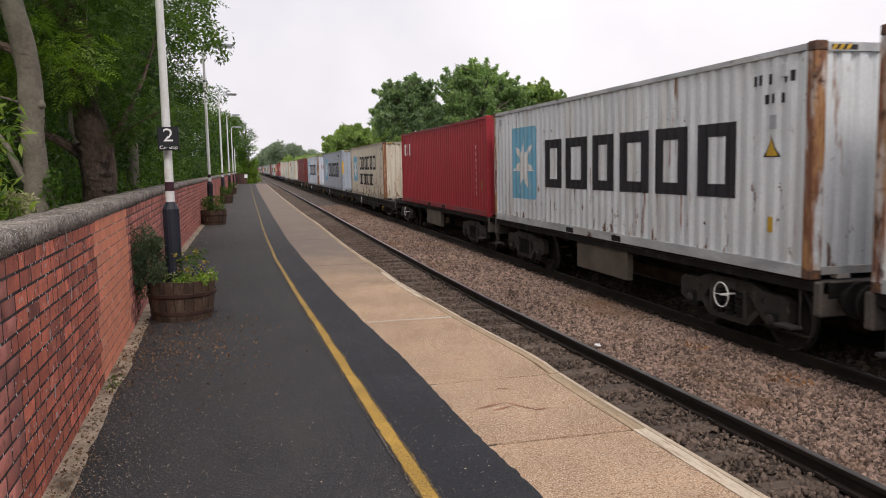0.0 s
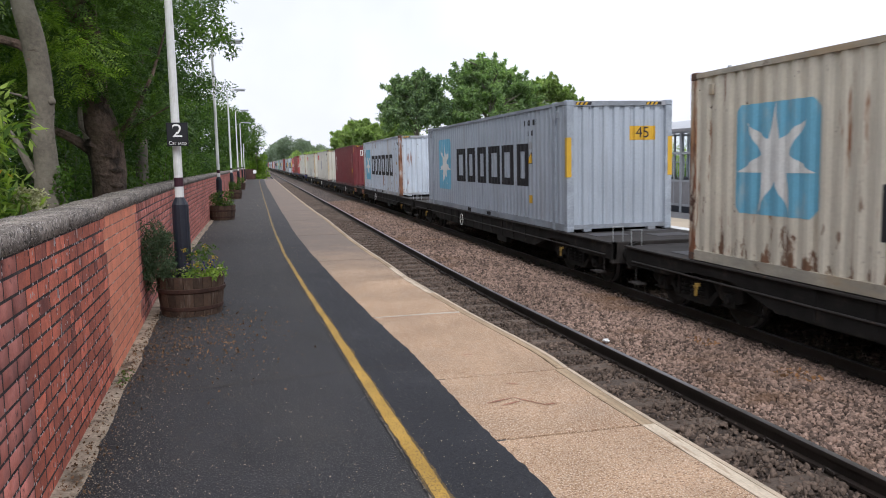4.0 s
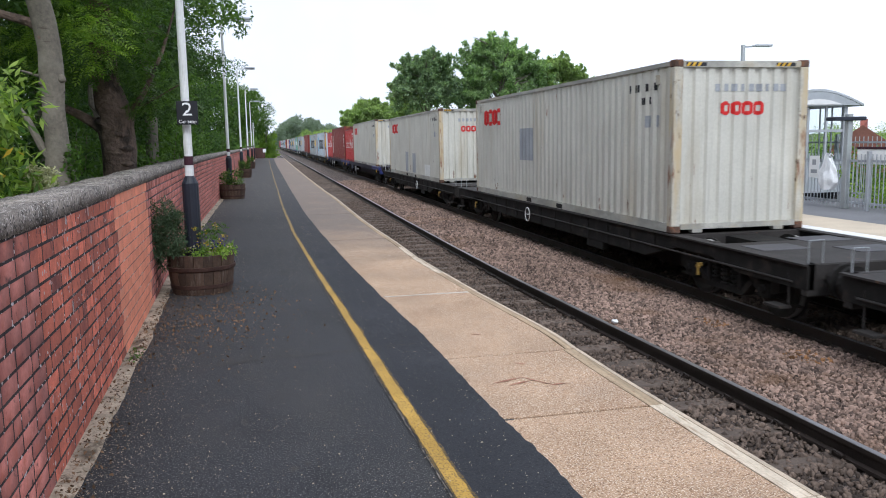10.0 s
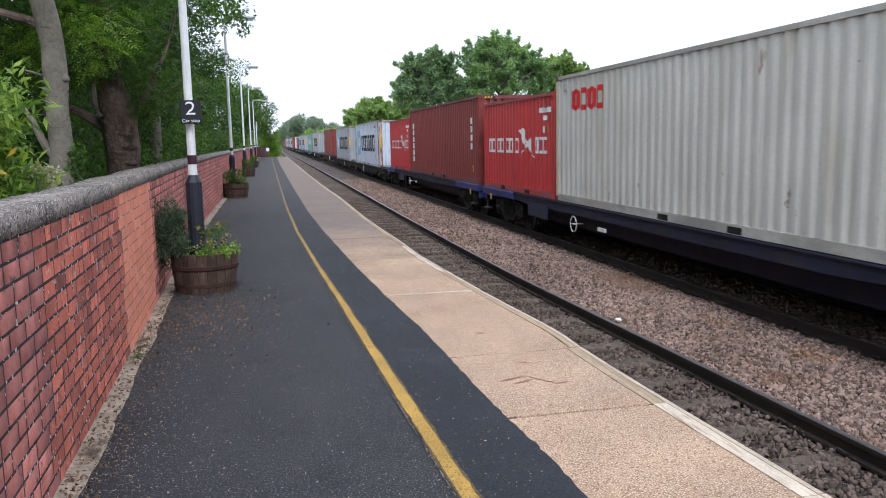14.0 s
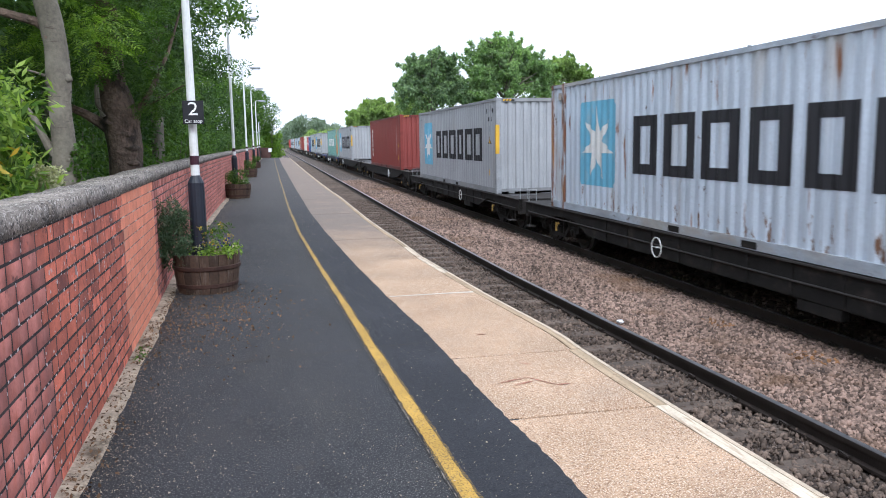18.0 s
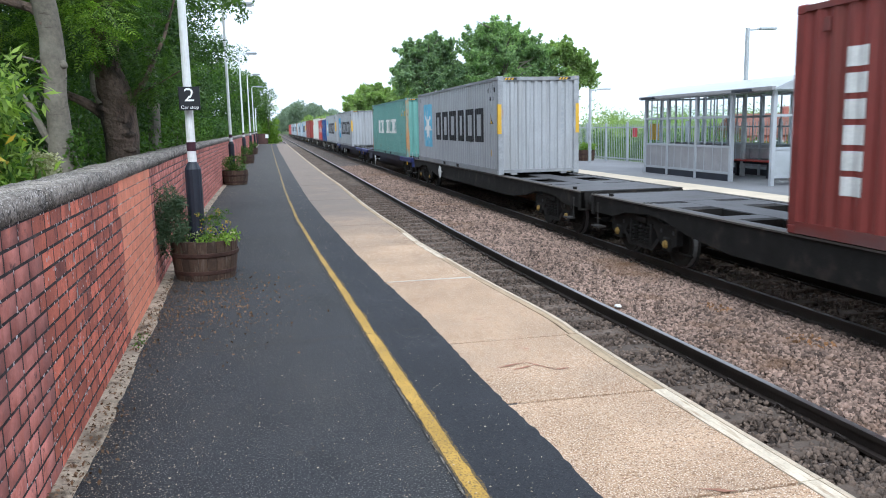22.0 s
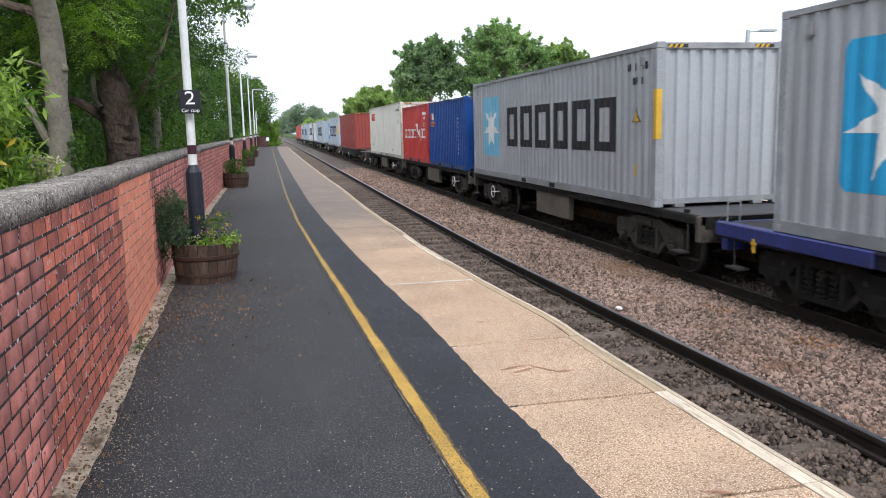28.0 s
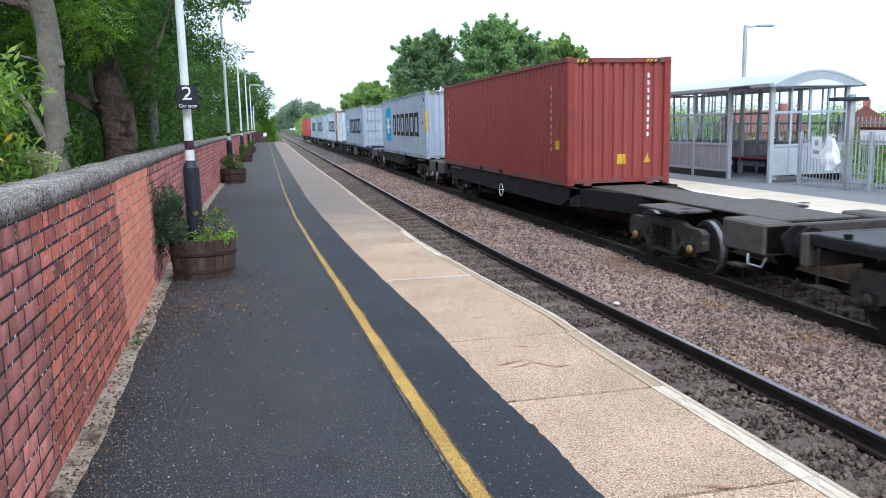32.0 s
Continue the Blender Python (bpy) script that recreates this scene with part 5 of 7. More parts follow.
            part("towing_hook", boxes((s * 1.27 - 0.015, s * 1.27 + 0.015, ye - 0.045, ye + 0.045, ze + 0.03, ze + 0.07), (s * 1.27 - 0.015, s * 1.27 + 0.015, ye - 0.02, ye + 0.02, ze - 0.08, ze + 0.04), (s * 1.2, s * 1.28, ye - 0.02, ye + 0.02, ze + 0.06, ze + 0.11)), HAZARD_Y if style == "blue" else AMBER, w, "yellow towing hook")
        if style == "blue":
            part("brake_lever", boxes((s * 1.24 - 0.02, s * 1.24 + 0.02, yb - 1.6, yb - 1.25, top - 0.44, top - 0.37)), WHITEMARK, w, "white brake lever")
    w.matrix_basis = pose(TRACK2, (y0 + y1) / 2, 0)
    MOVERS.append((w, (y0 + y1) / 2, 0))
    return w


mat_navy = mat("dark navy wagon steel", (0.018, 0.02, 0.045), 0.6, var=0.3, big=2, fine=25, bump=0.15, stains=[((0.03, 0.028, 0.026), 2.5, (1, 1, 1), 0.5, 0.75)])
PAINTS["PANEL"] = mat("grey brown panel", (0.125, 0.105, 0.083), 0.7, var=0.3, big=2, fine=25, bump=0.1)


def big_letters(H, a0=3.4, a1=10.65, cyan=CYAN, pa=(1.15, 2.8), two=False):
    z0, z1 = (0.33 * H, 0.70 * H) if not two else (0.52 * H, 0.78 * H)
    pz0, pz1 = 0.22 * H, 0.83 * H
    if two:
        pz0, pz1 = 0.28 * H, 0.80 * H
    c = 0.12
    panel = [[(pa[0] + c, pz0), (pa[1] - c, pz0), (pa[1], pz0 + c), (pa[1], pz1 - c), (pa[1] - c, pz1), (pa[0] + c, pz1), (pa[0], pz1 - c), (pa[0], pz0 + c)]]
    rows = [("logo_panel", cyan, panel), ("lettering", BLACKPAINT, blocks(a0, a1, z0, z1, 6, 0.30))]
    if two:
        rows.append(("lettering", BLACKPAINT, blocks(a0, a1 - 0.9, 0.22 * H, 0.44 * H, 7, 0.26)))
    st = [[(a, z) for a, z in k] for k in star((pa[0] + pa[1]) / 2, 0.52 * H if not two else 0.54 * H, 0.78)]
    rows.append(("star", WHITEMARK, st))
    rows.append(("number_bar", BLACKPAINT, [rect(11.0 + 0.15 * k, 11.06 + 0.15 * k, H - 0.42, H - 0.29) for k in range(6) if k != 3] + [rect(11.25 + 0.15 * k, 11.31 + 0.15 * k, H - 0.66, H - 0.54) for k in range(3)]))
    rows.append(("warning_edge", BLACKPAINT, [[(11.24, H * 0.525), (11.56, H * 0.525), (11.4, H * 0.632)]]))
    rows.append(("warning_sign", HAZARD_Y, [[(11.27, H * 0.53), (11.53, H * 0.53), (11.4, H * 0.62)]]))
    rows.append(("notice_plate", HAZARD_Y, [rect(11.33, 11.48, H * 0.185, H * 0.255)]))
    rows.append(("small_plate", GREYPATCH, [rect(11.33, 11.5, H - 0.98, H - 0.80)]))
    return rows


def end_bars(H):
    return [("number_bar", GREYPATCH, [rect(1.9, 2.0, H - 0.45 - 0.17 * k, H - 0.34 - 0.17 * k) for k in range(8)])]


def codes(H, a=10.6, material=BLACKPAINT):
    return [("number_bar", material, [rect(a + 0.15 * k, a + 0.06 + 0.15 * k, H - 0.44, H - 0.31) for k in range(7) if k != 3] + [rect(a + 0.4 + 0.14 * k, a + 0.46 + 0.14 * k, H - 0.66, H - 0.54) for k in range(3)])]


def small_red(H, L=12.192):
    return [("logo_blocks", REDMARK, [hollow(0.95 + 0.42 * k, 1.32 + 0.42 * k, H - 0.80, H - 0.34, 0.11) for k in range(4)]), ] + codes(H) + \
           [("number_bar", GREYPATCH, [rect(11.2, 11.35, H - 1.05, H - 0.85), rect(11.55, 11.7, H - 1.05, H - 0.85)])]


def down_bars(a, H, material, n=7, z=0.0, h=0.15, w=0.09):
    """Plain short bars down the sheet, in place of upright lettering."""
    return [("upright_lettering", material, [rect(a, a + w, H - 0.4 - z - (h + 0.07) * (k + 1), H - 0.4 - z - (h + 0.07) * k - 0.07) for k in range(n)])]


def line_mark(H):
    a = [("lettering", WHITEMARK, blocks(0.43, 3.36, H * 0.42, H * 0.58, 7, 0.24)),
         ("wing_mark", WHITEMARK, [[(3.40, H * 0.66), (3.75, H * 0.68), (4.05, H * 0.54), (3.8, H * 0.50)], [(3.50, H * 0.36), (3.62, H * 0.44), (4.2, H * 0.50), (4.1, H * 0.56)], [(4.05, H * 0.52), (4.32, H * 0.58), (4.22, H * 0.48), (4.68, H * 0.37), (4.4, H * 0.41)]]),
         ("lettering", WHITEMARK, blocks(4.58, 5.59, H * 0.425, H * 0.585, 3, 0.26)),
         ("number_bar", WHITEMARK, [rect(4.9, 5.85, H - 0.46, H - 0.34), rect(5.2, 5.55, H - 0.64, H - 0.53), rect(5.22, 5.38, H - 0.94, H - 0.78)]),
         ("number_bar", AMBER, [rect(5.5, 5.66, H - 0.94, H - 0.78)])]
    return a


def train():
    F, T = 12.192, 6.058
    mk = big_letters
    S = "shipping container on a flat wagon"
    container("pale grey ribbed steel " + S, 6.94 - F, F, HC, "pale", mk(HC))
    container("rust-streaked pale grey " + S, 7.87, F, HC, "pale", mk(HC, 3.5, 10.8, pa=(1.36, 3.08)), end_bars(HC))
    container("bright red ribbed steel " + S, 20.76, F, HC, "red",
              [("logo_blocks", WHITEMARK, [rect(0.62, 0.75, HC - 0.9, HC - 0.45), rect(0.75, 0.98, HC - 0.55, HC - 0.45), rect(0.75, 0.98, HC - 0.9, HC - 0.8), rect(1.1, 1.22, HC - 0.9, HC - 0.45), rect(1.32, 1.42, HC - 0.9, HC - 0.45), rect(1.55, 1.66, HC - 0.9, HC - 0.45)])]
              + down_bars(11.0, HC, WHITEMARK, 8, 0.3, 0.12) + [("number_bar", AMBER, [rect(11.55, 11.75, 0.75, 1.0)])])
    container("rusty beige " + S, 37.66, F, HC, "beige", mk(HC, 3.7, 9.7, pa=(1.14, 2.78), two=True), end_bars(HC))
    container("clean light blue grey " + S + " marked 45", 54.7, 13.716, HC, "lightblue", mk(HC, 4.2, 11.4, pa=(1.7, 3.5)), [("length_plate", HAZARD_Y, [rect(1.45, 2.05, HC - 0.85, HC - 0.55)])], gold=True)
    container("rust-patched pale blue grey " + S, 74.78, F, HC, "bluerust", mk(HC, 3.3, 10.5, pa=(1.0, 2.9)), end_bars(HC))
    H = HC
    container("dark maroon ribbed steel " + S, 92.37, F, HC, "maroon",
              down_bars(0.95, HC, WHITEMARK, 3, 0.2, 0.3, 0.28) + down_bars(11.2, HC, AMBER, 2, 1.2, 0.2) + down_bars(11.4, HC, WHITEMARK, 6, 0.1, 0.1) + [("repair_patch", mat("fresher maroon paint", (0.20, 0.028, 0.034), 0.5, var=0.12, big=2, fine=30, bump=0.03), [rect(5.4, 6.2, 0.9, 1.7)]), ("number_bar", HAZARD_Y, [rect(11.25, 11.62, 0.95, 1.2)])],
              [("lettering", WHITEMARK, blocks(0.5, 1.15, HC - 0.72, HC - 0.35, 3, 0.3)), ("plate", HAZARD_Y, [rect(1.65, 2.0, 0.45, 0.68)]), ("number_bar", WHITEMARK, [rect(2.05, 2.12, HC - 0.5 - 0.17 * k, HC - 0.4 - 0.17 * k) for k in range(9)])])
    red_end = [("logo_blocks", REDMARK, [hollow(0.85 + 0.2 * k, 1.03 + 0.2 * k, HC - 0.88, HC - 0.66, 0.06) for k in range(4)]), ("number_bar", GREYPATCH, [rect(0.75 + 0.15 * k, 0.84 + 0.15 * k, HC - 0.5, HC - 0.38) for k in range(9)])]
    container("off-white ribbed steel " + S, 111.78, F, HC, "cream", small_red(HC) + [("repair_patch", GREYPATCH, [rect(4.3, 5.35, 1.05, 1.85)])], red_end)
    container("off-white ribbed steel " + S + " with patches", 129.29, F, HC, "cream",
              small_red(HC) + [("repair_patch", GREYPATCH, [rect(4.6, 5.3, 0.22, 1.1), rect(6.4, 7.1, 0.2, 1.05)]), ("repair_patch", WHITEMARK, [rect(9.2, 10.15, 0.16, 0.62)])], red_end)
    container("off-white " + S + " with rusty corners", 146.94, F, HC, "cream", small_red(HC),
              [("logo_blocks", PETAL_M, [hollow(0.85 + 0.2 * k, 1.03 + 0.2 * k, HC - 0.88, HC - 0.66, 0.06) for k in range(4)]), red_end[1]])
    container("scarlet twenty foot " + S + " with white marks", 159.24, T, STD, "scarlet", line_mark(STD), hazard=False)
    container("red oxide ribbed steel " + S, 165.95, F, HC, "oxide", down_bars(0.7, HC, WHITEMARK, 6, 0.15, 0.22, 0.3) + down_bars(11.2, HC, WHITEMARK, 4, 0.2, 0.2) + [("number_bar", HAZARD_Y, [rect(11.3, 11.5, 0.4, 0.6)])])
    container("scarlet twenty foot " + S + " with white marks", 178.24, T, STD, "scarlet", line_mark(STD), hazard=False)
    plate = [("length_plate", HAZARD_Y, [rect(1.08, 1.58, HC - 0.8, HC - 0.5)])]
    container("heavily rusted pale blue " + S + " marked 45", 188.42, 13.716, HC, "bluerust", mk(HC, 4.1, 11.2, pa=(1.7, 3.5)), plate, gold=True)
    container("mid grey ribbed steel " + S, 206.77, F, HC, "grey", mk(HC), end_bars(HC), gold=True)
    container("red oxide ribbed steel " + S, 224.24, F, HC, "oxide", down_bars(0.9, HC, WHITEMARK, 6, 0.1, 0.22, 0.34) + down_bars(10.7, HC, WHITEMARK, 10, 0.1, 0.08) + [("number_bar", HAZARD_Y, [rect(11.3, 11.5, 0.5, 0.72), [(11.3, 1.15), (11.55, 1.15), (11.42, 1.4)]])],
              [("plate", HAZARD_Y, [rect(1.1, 1.3, 0.42, 0.6), [(1.78, 0.46), (1.96, 0.46), (1.87, 0.66)]]), ("number_bar", WHITEMARK, [rect(1.84, 1.9, HC - 0.4 - 0.15 * k, HC - 0.31 - 0.15 * k) for k in range(9)])])
    container("mid grey ribbed steel " + S, 249.38, F, HC, "grey", mk(HC), end_bars(HC), gold=True)
    container("faded teal " + S + " with white blocks", 264.81, F, HC, "teal",
              [("lettering", WHITEMARK, blocks(2.6, 4.9, HC * 0.40, HC * 0.66, 5, 0.3)), ("lettering", WHITEMARK, blocks(5.4, 9.3, HC * 0.40, HC * 0.66, 8, 0.3))] + codes(HC, 10.7, WHITEMARK) + [("warning_sign", HAZARD_Y, [[(10.9, H * 0.7), (11.2, H * 0.7), (11.05, H * 0.8)], rect(11.6, 11.8, H * 0.7, H * 0.78)])])
    container("clean grey " + S, 290.03, F, HC, "grey", mk(HC, cyan=CYAN2), end_bars(HC), gold=True)
    container("clean grey " + S, 305.48, F, HC, "grey", mk(HC), end_bars(HC), gold=True)
    container("deep blue twenty foot " + S, 318.81, T, STD, "blue", [("logo_blocks", ORANGEMARK, [[(0.32, STD - 0.5), (0.55, STD - 0.42), (0.55, STD - 0.72), (0.32, STD - 0.66)], rect(0.27, 1.02, STD - 0.86, STD - 0.77), rect(0.27, 1.0, STD - 0.96, STD - 0.90)]), ("logo_blocks", WHITEMARK, [[(0.56, STD - 0.42), (0.93, STD - 0.5), (0.93, STD - 0.67), (0.56, STD - 0.72)]])] + down_bars(4.6, STD, HAZARD_Y, 4, 0.3, 0.1, 0.06) + down_bars(5.0, STD, WHITEMARK, 9, 0.2, 0.08, 0.06), hazard=False)
    container("scarlet twenty foot " + S + " with white marks", 325.28, T, STD, "scarlet", line_mark(STD), hazard=False)
    container("ivory " + S + " with rusty corners", 331.91, F, HC, "ivory", small_red(HC), red_end)
    container("red oxide ribbed steel " + S, 353.72, F, HC, "brick", down_bars(0.6, HC, WHITEMARK, 7, 0.1, 0.2) + down_bars(11.1, HC, WHITEMARK, 9, 0.1, 0.1) + [("number_bar", HAZARD_Y, [rect(11.4, 11.6, 0.8, 1.0)])],
              [("plate", HAZARD_Y, [rect(1.18, 1.38, 0.46, 0.68), [(1.82, 0.48), (2.0, 0.48), (1.91, 0.70)]]), ("number_bar", WHITEMARK, [rect(1.88, 1.94, HC - 0.45 - 0.16 * k, HC - 0.35 - 0.16 * k) for k in range(9)])])
    container("clean grey " + S, 369.4, F, HC, "lightblue", mk(HC, cyan=CYAN2), end_bars(HC), gold=True)
    container("pale grey " + S + " with its doors forward", 391.0, F, HC, "lightblue", mk(HC), doors=True)
    container("pale grey " + S + " with a rusty end", 412.5, F, HC, "bluerust", mk(HC))
    container("clean grey " + S, 430.5, F, HC, "lightblue", mk(HC))
    container("clean grey " + S, 443.4, F, HC, "lightblue", mk(HC))
    container("scarlet " + S, 457.6, F, HC, "scarlet")
    container("scarlet " + S, 471.2, F, HC, "scarlet")
    plain = "weathered grey steel container wagon on two bogies"
    dark = "sooty black skeletal container wagon on two bogies"
    blue = "dark blue container wagon with bright blue ends"
    for a, b, st in [(-8.2, 7.3, "skeletal"), (7.45, 20.4, "skeletal"), (20.42, 35.2, "skeletal"), (35.3, 52.2, "flat"), (52.3, 71.5, "flat"), (71.6, 89.6, "flat"), (89.7, 108.1, "flat"),
                     (108.2, 126.6, "flat"), (126.7, 144.1, "flat"), (145.5, 165.55, "blue"), (165.7, 185.9, "blue"), (186.3, 204.3, "flat"), (204.4, 221.5, "flat"), (221.6, 243.0, "open"),
                     (243.1, 263.2, "open"), (263.3, 283.4, "blue"), (283.5, 303.7, "blue"), (303.8, 318.1, "skeletal"), (318.2, 331.5, "skeletal"), (331.6, 346.2, "skeletal"),
                     (346.4, 367.5, "spine"), (367.6, 386.4, "spine"), (386.5, 408.0, "skeletal"), (408.1, 427.5, "skeletal"), (427.6, 456.0, "skeletal"), (456.1, 484.2, "skeletal")]:
        wagon(a, b, st, {"flat": plain, "skeletal": dark, "blue": blue, "open": plain, "spine": dark}[st], {89.7: -1.9, 126.7: -1.6, 7.45: -4.35, 221.6: -4.0, 243.1: 4.0, 346.4: 1.65, 331.6: -4.4, 318.2: -4.45, 204.4: -1.83}.get(a), {71.6: (1,), 89.7: (-1,)}.get(a, ()))


PETAL_M = mat("faded cream marking", (0.74, 0.73, 0.62), 0.6, var=0.12)


def motions():
    ts = list(range(0, 32, 2)) + [32]
    for ob, y, z in MOVERS:
        walk(ob, [(t, pose(TRACK2, y - ride(t), z)) for t in ts])


# ---------------------------------------------------------------- plants
def leaf_mesh(name, centres, radii, per, size, material, up=0.5, narrow=0.42, flat=1.0, hollow=0.0):
    """Many small folded leaves in clumps round the centres."""
    centres, radii = np.asarray(centres, float), np.asarray(radii, float)
    k = len(centres)
    n = k * per
    d = rng.normal(size=(n, 3))
    d /= np.linalg.norm(d, axis=1)[:, None]
    r = (hollow + (1 - hollow) * rng.uniform(0, 1, n) ** 0.5)
    c = np.repeat(centres, per, 0) + d * (r * np.repeat(radii, per))[:, None] * np.array([1, 1, flat])
    ax = rng.normal(size=(n, 3)) + d * 0.8
    ax[:, 2] -= 0.25
    ax /= np.linalg.norm(ax, axis=1)[:, None]
    nr = rng.normal(size=(n, 3)) * 0.6 + np.array([0, 0, up])
    sd = np.cross(ax, nr)
    sd /= np.linalg.norm(sd, axis=1)[:, None] + 1e-9
    nn = np.cross(sd, ax)
    ln = rng.uniform(0.6, 1.3, n)[:, None] * size
    w = ln * narrow * 0.5
    v = np.stack([c, c + ax * ln * 0.45 + sd * w + nn * w * 0.35, c + ax * ln, c + ax * ln * 0.45 - sd * w + nn * w * 0.35], 1).reshape(-1, 3)
    q = (np.array([(0, 1, 2, 3)])[None] + (np.arange(n) * 4)[:, None, None]).reshape(-1, 4)
    return fast(name, v, q, material)


def spray_mesh(name, centres, radii, per, size, material, pairs=5, droop=0.35):
    """Feathery leaves: sprays of paired leaflets round the centres."""
    centres, radii = np.asarray(centres, float), np.asarray(radii, float)
    n = len(centres) * per
    d = rng.normal(size=(n, 3))
    d /= np.linalg.norm(d, axis=1)[:, None]
    c = np.repeat(centres, per, 0) + d * (rng.uniform(0, 1, n) ** 0.5 * np.repeat(radii, per))[:, None]
    ax = d + rng.normal(size=(n, 3)) * 0.5
    ax[:, 2] = ax[:, 2] * 0.4 - droop
    ax /= np.linalg.norm(ax, axis=1)[:, None]
    sd = np.cross(ax, np.array([0, 0, 1.0]) + rng.normal(size=(n, 3)) * 0.35)
    sd /= np.linalg.norm(sd, axis=1)[:, None] + 1e-9
    nn = np.cross(sd, ax)
    ln = (rng.uniform(0.7, 1.25, n) * size)[:, None]
    quads = []
    for k in range(2 * pairs + 1):
        if k == 2 * pairs:
            f, dr = 1.0, ax
        else:
            f = (k // 2 + 0.6) / pairs
            s = 1 if k % 2 else -1
            dr = ax * 0.5 + sd * s * 0.85 - nn * 0.12
        b = c + ax * ln * f - nn * ln * 0.12 * f * f
        w = np.cross(dr, nn)
        w /= np.linalg.norm(w, axis=1)[:, None] + 1e-9
        ll = ln * 0.36 * (1 - 0.25 * abs(f - 0.5))
        quads.append(np.stack([b, b + dr * ll * 0.45 + w * ll * 0.17, b + dr * ll, b + dr * ll * 0.45 - w * ll * 0.17], 1))
    v = np.stack(quads, 1).reshape(-1, 3)
    return fast(name, v, np.arange(len(v)).reshape(-1, 4), material)


def limb_tree(label, x, y, z0, h, r0, crown_r, crown_z, leafmat, per, size, bark=BARK, lean=(0, 0), limbs=7, clumps=60, seed=1, squash=0.8, category="tree", name="tree", hollow=0.3, spray=False, limb_from=0.35, limb_r=0.4, puff=(0.13, 0.30), shift=0.0, shoots=0, path=None, lobes=()):
    r = random.Random(seed)
    t = thing(name, label, category, pose(x, y, 0), group="trees round the station")
    top = Vector((lean[0], lean[1], h))
    pts = [Vector((lean[0] * f + 0.05 * math.sin(5 * f + seed), lean[1] * f + 0.05 * math.cos(4 * f + seed), z0 + (h - z0) * f)) for f in (0, 0.04, 0.15, 0.3, 0.5, 0.75, 1)]
    girth = [r0 * k for k in (1.55, 1.2, 1.0, 0.92, 0.8, 0.55, 0.2)]
    if path:
        pts, girth = [Vector(q[:3]) for q in path], [q[3] for q in path]
    bm = tube(pts, girth, 14)
    if path:
        bmesh.ops.subdivide_edges(bm, edges=[e for e in bm.edges if abs(e.verts[0].co.z - e.verts[1].co.z) > 0.08], cuts=3)
        for v in bm.verts:
            v.co += Vector(noise.noise_vector(v.co * 3.1)) * r0 * 0.09 + Vector(noise.noise_vector(v.co * 9.0)) * r0 * 0.04
    part("trunk", bm, bark, t, smooth=True)
    tips = []
    for i in range(limbs):
        a = 2 * math.pi * i / limbs + r.uniform(-0.4, 0.4)
        f = r.uniform(limb_from, 0.95)
        base = pts[-1] * f + pts[0] * (1 - f)
        reach = crown_r * r.uniform(0.5, 0.8)
        tip = base + Vector((math.cos(a) * reach + shift * 0.5, math.sin(a) * reach, r.uniform(0.3, 1.0) * crown_r * 0.7))
        mid = (base + tip) / 2 + Vector((0, 0, 0.2 * reach))
        part("limb", tube([base, mid, tip], [r0 * limb_r, r0 * limb_r * 0.6, r0 * 0.08], 7), bark, t)
        tips.append(tip)
    cs, rs = [], []
    for i in range(clumps):
        d = Vector((r.gauss(0, 1), r.gauss(0, 1), r.gauss(0, 1))).normalized() * (r.random() ** 0.4)
        c = Vector((d.x * crown_r + shift, d.y * crown_r, crown_z + d.z * crown_r * squash)) + Vector((lean[0], lean[1], 0))
        if lobes:
            lx, ly, lz, lr = lobes[i % len(lobes)]
            c = Vector((lx, ly, lz)) + d * lr
        if i % 8 == 0 and tips:
            c = tips[i // 8 % len(tips)] * (0.85 if shoots else 1.0) + Vector((r.uniform(-0.4, 0.4), r.uniform(-0.4, 0.4), r.uniform(-0.2, 0.5)))
        cs.append(c)
        rs.append(crown_r * r.uniform(*puff))
    for i in range(shoots):
        a, e = r.uniform(0, 6.28), r.uniform(-0.1, 1.4)
        d = Vector((math.cos(a) * math.cos(e), math.sin(a) * math.cos(e), math.sin(e) * squash))
        ln = crown_r * r.uniform(0.10, 0.38)
        if lobes:
            lx, ly, lz, lr = lobes[i % len(lobes)]
            for k in range(4):
                cs.append(Vector((lx, ly, lz)) + d * (lr * 0.7 + ln * k / 3) + Vector((0, 0, 0.08 * k)))
                rs.append(crown_r * (0.08 - 0.018 * k))
            continue
        for k in range(4):
            cs.append(Vector((lean[0] + shift, lean[1], crown_z)) + d * (crown_r * 0.78 + ln * k / 3) + Vector((0, 0, 0.08 * k)))
            rs.append(crown_r * (0.09 - 0.02 * k))
    lv = spray_mesh("crown", cs, rs, per, size, leafmat) if spray else leaf_mesh("crown", cs, rs, per, size, leafmat, hollow=hollow)
    hung(lv, t)
    return t


def shrub(name, label, cs, rs, per, size, leafmat, narrow=0.42, up=0.5, at=(0, 0, 0), category="shrub", hollow=0.2, stems=True):
    t = thing(name, label, category, pose(*at))
    hung(leaf_mesh("foliage", cs, rs, per, size, leafmat, up=up, narrow=narrow, hollow=hollow), t)
    if not stems:
        return t
    bm = bmesh.new()
    for c in cs[::3]:
        tube([(c[0] * 0.4, c[1] * 0.9, min(0, c[2] - 0.6)), (c[0] * 0.8, c[1], c[2] * 0.6), (c[0], c[1], c[2])], [0.02, 0.014, 0.006], 5, bm=bm)
    tagged(part("stem_cluster", bm, BARK, t), kind="stuff")
    return t


